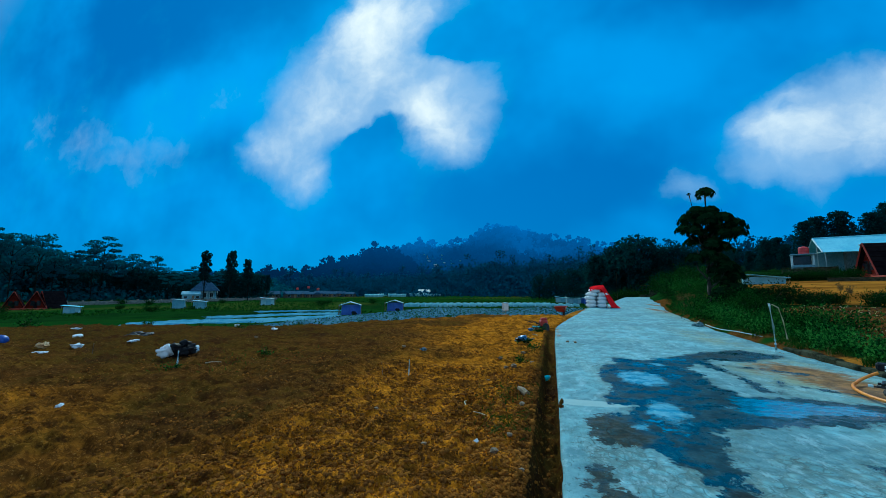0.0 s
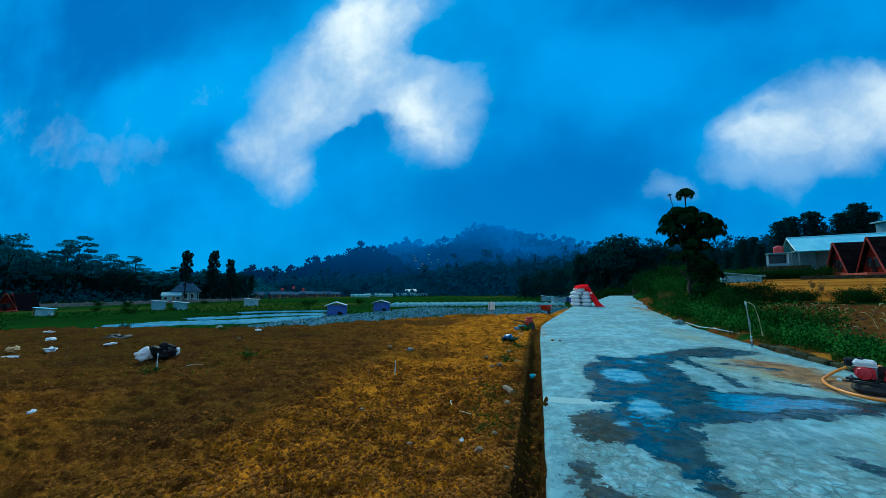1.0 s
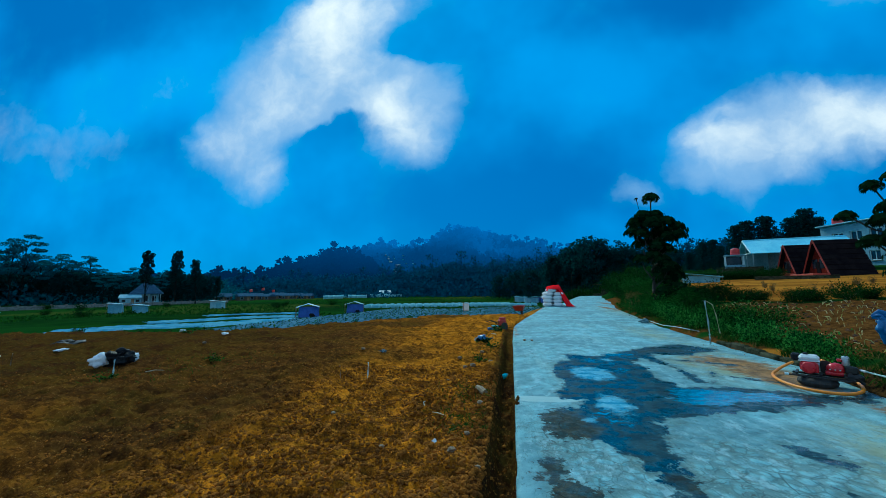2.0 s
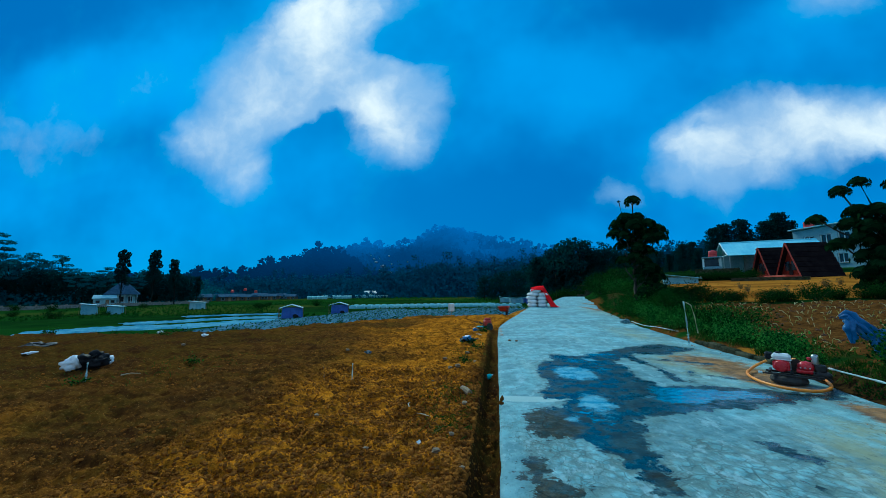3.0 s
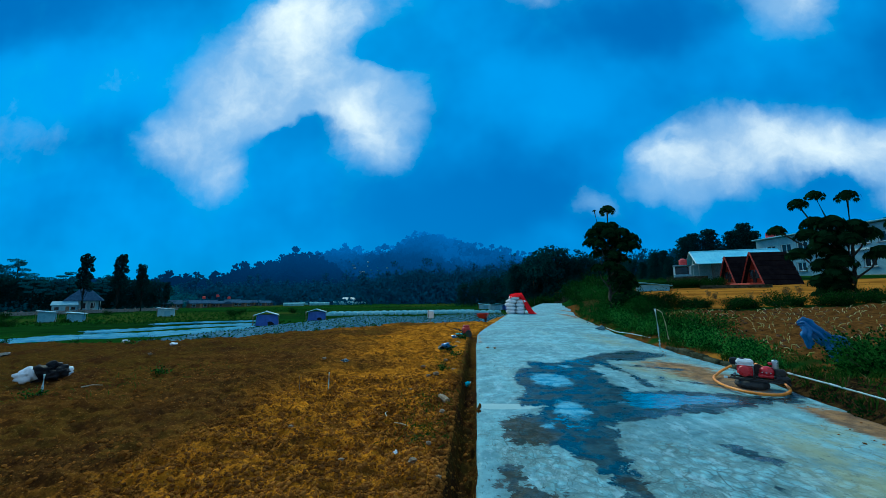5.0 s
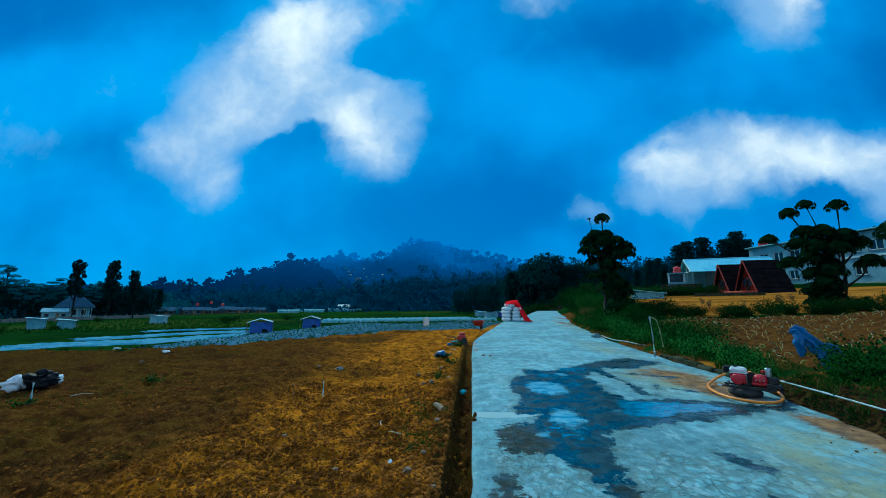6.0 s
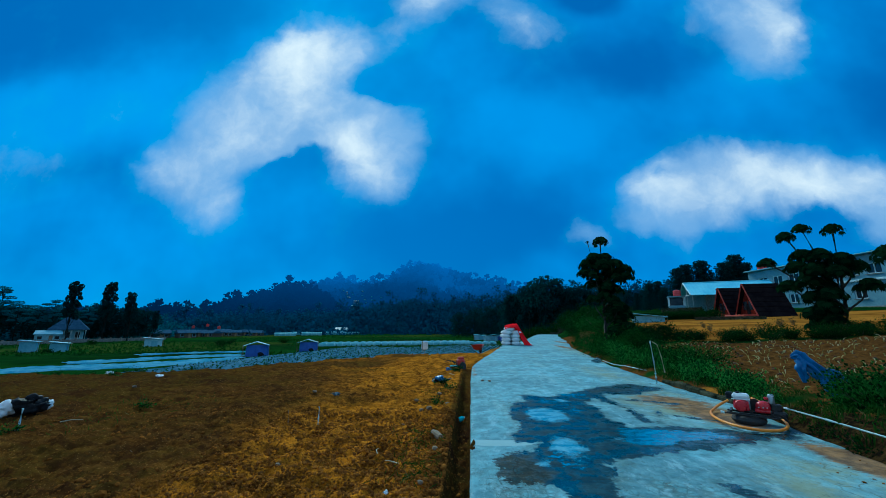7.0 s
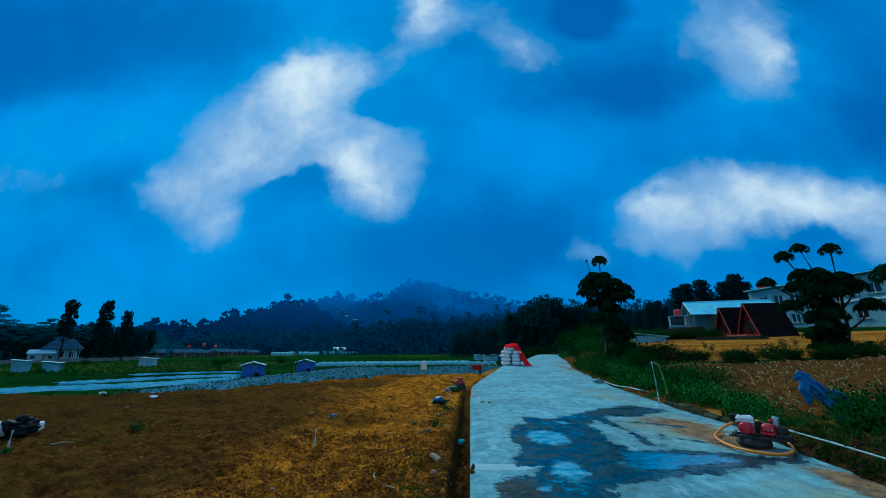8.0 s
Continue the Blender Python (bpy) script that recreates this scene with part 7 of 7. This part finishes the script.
    part("pipe_line", Geo().tube(line, 0.011, 9), M_PVC_OLD, p, smooth=True)
    for q in (0, 1, 2):
        part("coupling", Geo().tube([line[q] * 0.97 + line[q + 1] * 0.03, line[q] * 0.86 + line[q + 1] * 0.14], 0.015, 9), M_PVC_OLD if q else M_CREAM, p)


sprayer()


def crumpled(path, radii, folds, seed):
    """A gathered length of sheet: a bundle whose skin runs in deep lengthwise folds."""
    pts = [Vector(p) for p in path]
    g, n, m = Geo(), 30, 44
    for j in range(n + 1):
        q = j / n * (len(pts) - 1)
        i = min(int(q), len(pts) - 2)
        c, r = pts[i].lerp(pts[i + 1], q - i), radii[i] + (radii[i + 1] - radii[i]) * (q - i)
        d = (pts[i + 1] - pts[i]).normalized()
        a = d.cross(Vector((0.2, 1, 0.1))).normalized()
        b = d.cross(a)
        for k in range(m):
            th = 2 * math.pi * k / m
            f = 1 + 0.34 * math.sin(th * folds + 3 * noise.noise((j * 0.12, seed, k * 0.02))) + 0.45 * noise.noise((math.cos(th) * 1.4, math.sin(th) * 1.4, j * 0.16 + seed))
            g.v.append(tuple(c + r * max(0.25, f) * (math.cos(th) * a * 1.0 + math.sin(th) * b * 0.6)))
    g.f = [(j * m + k, j * m + (k + 1) % m, (j + 1) * m + (k + 1) % m, (j + 1) * m + k) for j in range(n) for k in range(m)]
    return g


def blue_rag():
    """Plastic sheet gathered over a leaning stake, its ends hanging."""
    t = thing("hanging_tarp", 6.20, 7.1, land_z(6.25, 7.1), -40, "faded blue plastic sheet draped over a stake among bushes", "plastic sheet")
    part("stake", Geo().tube([(0.46, 0.02, -0.05), (-0.16, 0.0, 0.90)], 0.02, 7), M_WOOD, t)
    for seed, folds, path, radii in ((1.0, 5, [(-0.27, 0, 0.97), (-0.16, 0.02, 0.99), (-0.04, 0, 0.84), (0.08, 0, 0.66), (0.16, 0.02, 0.58)], [0.03, 0.085, 0.10, 0.085, 0.04]),
                                     (4.0, 4, [(-0.15, -0.04, 0.93), (-0.16, -0.06, 0.78), (-0.14, -0.05, 0.64), (-0.15, -0.05, 0.54)], [0.05, 0.075, 0.06, 0.02]),
                                     (7.0, 5, [(0.02, 0.02, 0.72), (0.20, 0.0, 0.70), (0.34, 0.0, 0.58), (0.40, 0, 0.40)], [0.04, 0.085, 0.08, 0.03]),
                                     (9.0, 4, [(0.08, -0.04, 0.64), (0.16, -0.05, 0.48), (0.26, -0.04, 0.30), (0.32, -0.04, 0.16)], [0.05, 0.08, 0.06, 0.02])):
        part("sheet_fold", crumpled(path, radii, folds, seed), M_BLUE_RAG, t, smooth=True)


blue_rag()


def kerb():
    t = thing("roadside_kerb", 0, 0, 0, 0, "low broken concrete kerb with mud along the road", "kerb")
    rng = np.random.default_rng(91)
    ys = np.arange(7.0, 10.6, 0.55)
    for y0, y1 in zip(ys[:-1], ys[1:]):
        a, b = Vector((float(road_right(y0)) + 0.34, y0, 0)), Vector((float(road_right(y1)) + 0.34, y1, 0))
        c = (a + b) / 2
        h = 0.07 + 0.05 * rng.random()
        part("kerb_stone", Geo().box((c.x + 0.03 * rng.normal(), c.y, h / 2 - 0.06), (0.535, 0.15, h + 0.1), 0.025, Matrix.Rotation(math.atan2(b.y - a.y, b.x - a.x) + 0.04 * rng.normal(), 4, "Z")), M_KERB, t)


kerb()


def water_pipe_post():
    t = thing("standpipe", 4.98, 10.3, 0.02, 0, "white plastic standpipe leaning beside the road", "pipe")
    part("post_pipe", Geo().tube([(0.03, 0, -0.05), (0.012, 0, 0.5), (-0.02, 0.02, 1.0)], 0.022, 10), M_PVC, t, smooth=True)
    part("socket", Geo().tube([(0.026, 0, 0.10), (0.022, 0, 0.20)], 0.029, 10), M_PVC, t)
    part("top_cap", Geo().tube([(-0.018, 0.02, 0.97), (-0.022, 0.02, 1.02)], 0.028, 10), M_PVC, t)
    part("branch", Geo().tube([(0.36, 0.2, 0.2), (0.30, 0.18, 0.62), (0.20, 0.12, 0.92), (0.05, 0.06, 1.0)], [0.016, 0.014, 0.012, 0.01], 7), M_BAMBOO, t, "bent dry branch")
    h = thing("garden_hose", 0, 0, 0, 0, "white hose lying over the weeds of the verge", "hose")
    part("hose_line", Geo().tube([(5.44, 15.4, 0.10), (5.38, 14.6, 0.08), (5.25, 13.7, 0.10), (5.34, 12.9, 0.13), (5.42, 12.5, 0.12), (5.55, 12.0, 0.10)], 0.011, 7), M_PVC, h, smooth=True)
    b = thing("plastic_bag", 5.26, 15.5, 0.0, 0, "crumpled grey plastic bag on the verge", "plastic bag")
    part("bag_body", Geo().lump((0, 0, 0.07), (0.14, 0.11, 0.09), 0.8, 4, 3), M_TEAL_PALE, b)


water_pipe_post()

# ---------------------------------------------------------------- sacks under a red tarpaulin
def sack_form():
    bm = bmesh.new()
    bmesh.ops.create_uvsphere(bm, u_segments=18, v_segments=12, radius=1.0)
    for v in bm.verts:
        x, y, z = v.co
        px = math.copysign(abs(x) ** 0.55, x)
        py = math.copysign(abs(y) ** 0.7, y)
        pz = math.copysign(abs(z) ** 0.8, z)
        w = 1 + 0.09 * noise.noise(v.co * 2.2) + 0.04 * noise.noise(v.co * 6)
        v.co = Vector((px * 0.325 * w, py * 0.25 * w, pz * 0.142 * w))
    t = thing("sack", 0, 0, 0, 0, "full white woven sack in a roadside stack", "sack", "stacked sacks")
    part("sack_body", Geo().from_bm(bm), M_SACK, t, smooth=True)
    for s in (-1, 1):
        part("sewn_end", Geo().box((s * 0.335, 0, 0), (0.06, 0.26, 0.03), 0.01), M_SACK, t)
    return t


def sack_stack():
    rng = np.random.default_rng(101)
    src, first = sack_form(), True
    az = 7.3
    ox, oy = 3.45, 28.5
    for layer in range(5):
        for row in range(3):
            for col in range(2 if layer < 4 else 1):
                lx = -0.32 + 0.65 * col + 0.05 * rng.normal() + (0.06 if layer % 2 else 0) + (0.22 if layer == 4 else 0)
                ly = 0.5 * row
                m = (ox + lx, oy + ly - 0.1 * lx, 0.14 + 0.262 * layer, -az + 5 * rng.normal())
                if first:
                    src.matrix_basis = pose(m[0], m[1], m[2], 0, 0, m[3])
                    first = False
                else:
                    copy_at(src, *m)
    t = thing("tarpaulin", ox + 0.15, oy + 0.75, 0, -az, "bright red tarpaulin pulled over the sack stack", "tarpaulin")
    g, n, m = Geo(), 34, 26
    for j in range(m + 1):
        v = -1.05 + 2.2 * j / m
        for i in range(n + 1):
            u = -0.50 + 1.95 * i / n
            e = max(0.0, u - 0.42)
            top = 1.56 - 0.10 * abs(v) - 0.25 * max(0, -u - 0.1)
            z = top - 1.60 * e ** 0.9 + 0.05 * math.sin(v * 7 + u * 3) * (0.3 + e) + 0.06 * noise.noise((u * 3, v * 3, 4))
            z -= 1.6 * max(0, v - 0.8) + (0.5 + 2.2 * max(0, u - 0.25)) * max(0, -v - 0.72)
            g.v.append((u + 0.05 * math.sin(v * 6), v, max(0.02, z)))
    g.f = [(j * (n + 1) + i, j * (n + 1) + i + 1, (j + 1) * (n + 1) + i + 1, (j + 1) * (n + 1) + i) for j in range(m) for i in range(n)]
    part("tarp_sheet", g, M_TARP_RED, t, smooth=True)


sack_stack()

# ---------------------------------------------------------------- machines and litter on the field
def tiller():
    t = thing("rotary_tiller", -0.12, 13.1, -0.04, 25, "small faded red rotary tiller parked on the soil", "tiller")
    part("engine", Geo().box((0, 0, 0.30), (0.34, 0.30, 0.24), 0.05), M_MACHINE_RED, t)
    part("fuel_tank", Geo().box((0.02, 0, 0.46), (0.26, 0.22, 0.09), 0.03), M_MACHINE_RED, t)
    part("frame", Geo().box((0, 0, 0.16), (0.5, 0.16, 0.06), 0.01), M_IRON, t)
    for s in (-1, 1):
        w = part("wheel", Geo().revolve([(0.09, -0.04), (0.15, -0.05), (0.17, 0), (0.15, 0.05), (0.09, 0.04)], 20).turned(Matrix.Translation((0.02, s * 0.22, 0.15)) @ Matrix.Rotation(radians(90), 4, "X")), M_RUBBER, t)
        part("hub", Geo().revolve([(0.09, -0.03), (0.09, 0.03)], 12).turned(Matrix.Translation((0.02, s * 0.22, 0.15)) @ Matrix.Rotation(radians(90), 4, "X")), M_IRON, w)
        part("handlebar", Geo().tube([(-0.2, s * 0.1, 0.25), (-0.45, s * 0.16, 0.38), (-0.7, s * 0.18, 0.33)], 0.016, 6), M_IRON, t)
    t.scale = (0.75, 0.75, 0.85)
    part("tine_guard", Geo().box((-0.34, 0, 0.16), (0.26, 0.36, 0.05), 0.02), M_BOTTLE, t, "green tine guard")


tiller()


def wheelbarrow():
    t = thing("wheelbarrow", 0.75, 20.4, -0.06, 75, "red wheelbarrow standing where the field ends", "wheelbarrow")
    g = Geo()
    o = [(-0.42, -0.30, 0.5), (0.42, -0.22, 0.5), (0.42, 0.22, 0.5), (-0.42, 0.30, 0.5), (-0.2, -0.18, 0.24), (0.24, -0.14, 0.24), (0.24, 0.14, 0.24), (-0.2, 0.18, 0.24)]
    i = [(x * 0.95, y * 0.94, z + (0.02 if z < 0.3 else 0.0)) for x, y, z in o]
    g.add(o + i, [(0, 1, 5, 4), (1, 2, 6, 5), (2, 3, 7, 6), (3, 0, 4, 7), (4, 5, 6, 7), (9, 8, 12, 13), (10, 9, 13, 14), (11, 10, 14, 15), (8, 11, 15, 12), (15, 14, 13, 12), (0, 8, 9, 1), (1, 9, 10, 2), (2, 10, 11, 3), (3, 11, 8, 0)])
    part("tray", g, M_MACHINE_RED, t)
    part("wheel", Geo().revolve([(0.06, -0.03), (0.16, -0.04), (0.18, 0), (0.16, 0.04), (0.06, 0.03)], 20).turned(Matrix.Translation((0.5, 0, 0.18)) @ Matrix.Rotation(radians(90), 4, "X")), M_RUBBER, t)
    for s in (-1, 1):
        part("handle", Geo().tube([(0.5, s * 0.06, 0.18), (0.0, s * 0.2, 0.25), (-0.85, s * 0.27, 0.46)], 0.018, 6), M_IRON, t)
        part("leg", Geo().tube([(-0.25, s * 0.2, 0.25), (-0.32, s * 0.22, 0.0)], 0.015, 6), M_IRON, t)


wheelbarrow()


def litter(name, x, y, size, material, label, category, seed, rough=0.5, extra=()):
    t = thing(name, x, y, field_height(x, y), 50 if name == "bin_bag" else seed * 40, label, category)
    part(name + "_body" if name != "bottle" else "bottle_body", Geo().lump((0, 0, size[2] * 0.7), size, rough, seed, 3), material, t, smooth=False)
    for i, (n2, c, s, m2) in enumerate(extra):
        part(n2, Geo().lump(c, s, 0.7, seed + 3 + i, 3), m2, t, smooth=True)
    if name == "plastic_scrap":
        t.scale = (0.78, 0.78, 0.7)
    if name == "bin_bag":
        t.scale = (0.84, 0.84, 0.9)
    return t


litter("bin_bag", -7.2, 5.95, (0.20, 0.15, 0.14), M_BLACK_PLASTIC, "torn black bin bag with white sacks spilling out", "rubbish bag", 3, 0.7,
       [("white_sack", (-0.26, -0.10, 0.11), (0.15, 0.12, 0.12), M_SACK), ("white_scrap", (0.27, 0.06, 0.09), (0.12, 0.09, 0.10), M_SACK), ("black_scrap", (0.14, -0.16, 0.08), (0.16, 0.12, 0.09), M_BLACK_PLASTIC),
        ("black_scrap", (-0.06, -0.12, 0.16), (0.15, 0.11, 0.10), M_BLACK_PLASTIC), ("black_scrap", (0.10, 0.0, 0.22), (0.12, 0.10, 0.08), M_BLACK_PLASTIC), ("black_scrap", (0.22, -0.08, 0.14), (0.10, 0.09, 0.08), M_BLACK_PLASTIC)])
for x, y, s, m, lab in ((-13.4, 7.85, (0.18, 0.13, 0.08), M_SACK, "crumpled white plastic sack on the soil"), (-10.8, 6.35, (0.20, 0.12, 0.06), M_SACK, "flattened white plastic sack on the soil"), (-10.86, 5.7, (0.18, 0.11, 0.035), M_SACK, "pale plastic scrap lying on the soil"),
                        (-10.4, 7.3, (0.14, 0.09, 0.04), M_SACK, "small white plastic scrap on the soil"), (-0.65, 3.47, (0.04, 0.03, 0.03), M_SACK, "small white scrap among soil clods"), (-5.55, 3.15, (0.05, 0.04, 0.03), M_SACK, "tiny white scrap on tilled soil"),
                        (-2.57, 7.68, (0.11, 0.08, 0.05), M_TEAL, "crumpled dark blue plastic on the soil"), (-10.9, 11.2, (0.12, 0.09, 0.09), M_SACK, "white sack standing at the field's rim"), (-0.5, 12.4, (0.10, 0.08, 0.06), M_BLUE_RAG, "blue plastic scrap beside the tiller"), (-8.8, 10.6, (0.16, 0.1, 0.05), M_SACK, "white scrap at the field's rim"), (-15.5, 9.0, (0.16, 0.1, 0.05), M_SACK, "pale scrap near the field's rim")):
    litter("plastic_scrap", x, y, s, m, lab, "litter", int(abs(x * 7)) + 1, 0.8)
litter("plastic_heap", -11.9, 8.45, (0.36, 0.25, 0.07), M_BLACK_PLASTIC, "flat heap of black plastic film on the soil", "litter", 7, 1.0)
litter("plastic_heap", -0.6, 9.8, (0.15, 0.2, 0.05), M_BLACK_PLASTIC, "small heap of dark plastic by the ditch", "litter", 8, 1.0, [("grey_scrap", (0.1, -0.1, 0.1), (0.1, 0.09, 0.06), M_BLUE_RAG)])
litter("tan_bag", -11.3, 5.95, (0.12, 0.09, 0.07), M_TAN, "tan plastic bag lying on the soil", "litter", 5, 0.5)
litter("blue_ball", -13.0, 6.05, (0.13, 0.13, 0.13), M_BLUE_TARP, "round blue plastic container on the soil", "container", 6, 0.05)
litter("red_scrap", -0.32, 12.6, (0.07, 0.06, 0.07), M_TANK_RED, "red plastic scrap beside the tiller", "litter", 9, 0.4)


def bottle():
    t = thing("bottle", -0.03, 6.85, field_height(-0.03, 6.85) + 0.045, 65, "cyan plastic bottle lying in the ditch", "bottle")
    rot = Matrix.Rotation(radians(90), 4, "Y")
    part("bottle_body", Geo().revolve([(0.03, -0.1), (0.042, -0.09), (0.042, 0.04), (0.03, 0.075), (0.015, 0.095), (0.015, 0.11)], 14).turned(rot), M_BOTTLE, t, smooth=True)
    part("bottle_cap", Geo().revolve([(0.018, 0.108), (0.018, 0.128)], 12).turned(rot), M_CREAM, t)


bottle()


def stake(x, y, h, r, lean, material, label):
    t = thing("stake", x, y, field_height(x, y) - 0.06, 0, label, "stake", "field stakes")
    part("stick", Geo().tube([(0, 0, 0), (lean * 0.5, 0, h * 0.55), (lean, 0, h + 0.06)], [r, r * 0.95, r * 0.8], 7), material, t)


stake(-2.15, 5.7, 0.25, 0.012, 0.01, M_PVC, "short pale stake in tilled soil")
stake(-2.62, 5.75, 0.22, 0.007, -0.02, M_WOOD, "thin twig standing in tilled soil")
stake(-6.2, 5.1, 0.30, 0.016, 0.015, M_PVC, "pale marker stake beside the bin bag")
stake(-9.6, 5.9, 0.30, 0.010, 0.05, M_WOOD, "thin leaning twig on the field")
stake(-2.5, 22.4, 0.55, 0.03, 0.0, M_WOOD, "short post at the field's rim")


def sign_box():
    x, y = -2.6, 24.6
    t = thing("marker_box", x, y, land_z(x, y), 10, "white plastic box on a post in the crop beds", "box")
    top = 0.15 - land_z(x, y)
    part("post", Geo().tube([(0, 0, 0), (0, 0, top)], 0.03, 6), M_WOOD, t)
    part("box", Geo().box((0, 0, top), (0.40, 0.3, 0.46), 0.03), M_CREAM, t)
    part("lid", Geo().box((0, 0, top + 0.25), (0.44, 0.34, 0.05), 0.015), M_WHITE, t)


sign_box()


def twig(x, y, l, turn, r=0.01):
    t = thing("twig", x, y, field_height(x, y) + 0.03, turn, "dry twig lying on tilled soil", "twig", "twigs")
    part("stick", Geo().tube([(-l / 2, 0, 0), (0, 0.02, 0.015), (l / 2, 0, 0.0)], [r, r * 0.8, r * 0.5], 6), M_BAMBOO, t)


twig(-5.95, 5.6, 0.26, 35, 0.010)
twig(-0.73, 4.2, 0.22, 150, 0.006)
twig(-0.95, 4.45, 0.18, 100, 0.006)
twig(-0.35, 11.2, 0.3, 120, 0.012)
w = thing("log", -0.33, 5.2, field_height(-0.33, 5.2) + 0.04, 115, "short weathered log end beside the ditch", "log")
part("wood", Geo().tube([(-0.14, 0, 0), (0, 0.01, 0.01), (0.14, 0, 0)], [0.04, 0.046, 0.036], 9), M_WOOD, w)

rng = np.random.default_rng(111)
STONE = None
for x, y, s in [(-0.92, 7.6, 0.05), (-0.57, 6.6, 0.06), (-0.7, 6.55, 0.045), (-0.42, 5.0, 0.05), (-0.3, 4.55, 0.04), (-0.36, 3.6, 0.03), (-0.45, 3.2, 0.04), (-0.28, 7.2, 0.05), (-0.5, 8.1, 0.05), (-0.22, 3.0, 0.03), (-0.9, 5.9, 0.03), (-1.1, 3.3, 0.035),
                (-3.9, 4.4, 0.04), (-1.9, 4.0, 0.03), (-0.38, 10.6, 0.06), (-0.6, 11.0, 0.05), (-3.3, 8.4, 0.05), (-7.9, 8.8, 0.06), (0.5, 10.2, 0.05), (0.68, 10.15, 0.045), (4.6, 4.3, 0.06), (4.75, 3.9, 0.05), (4.3, 3.4, 0.05), (4.85, 4.8, 0.06)]:
    z = 0.02 if x > 0 else field_height(x, y) + s * 0.3
    if STONE is None:
        STONE = thing("stone", x, y, z, 0, "small pale stone on the bare soil", "stone", "loose stones")
        part("stone_body", Geo().lump((0, 0, 0), (0.062, 0.048, 0.036), 0.45, 5, 2), M_STONE, STONE)
        STONE.matrix_basis = pose(x, y, z) @ Matrix.Scale(s / 0.06, 4)
    else:
        copy_at(STONE, x, y, z, float(rng.uniform(0, 360)), s / 0.06)


def verge_mud():
    """Crumbs of mud and grit washed along the road's right edge."""
    rng = np.random.default_rng(121)
    g = Geo()
    for _ in range(160):
        y = 2.6 + 7.5 * rng.random()
        off = -0.35 + 0.8 * rng.random()
        x = float(road_right(y)) + off
        s = 0.003 + 0.010 * rng.random() ** 3
        z = 0.0 if off < 0.25 else float(verge_z(off, x, y)) - 0.01
        g.lump((x, y, z), (s * 1.4, s * 1.2, s * 0.8), 0.6, rng.random() * 70)
    tagged(part("verge_crumbs", g, M_CLOD), "crumbs of brown mud along the road edge", "mud", kind="stuff")


verge_mud()
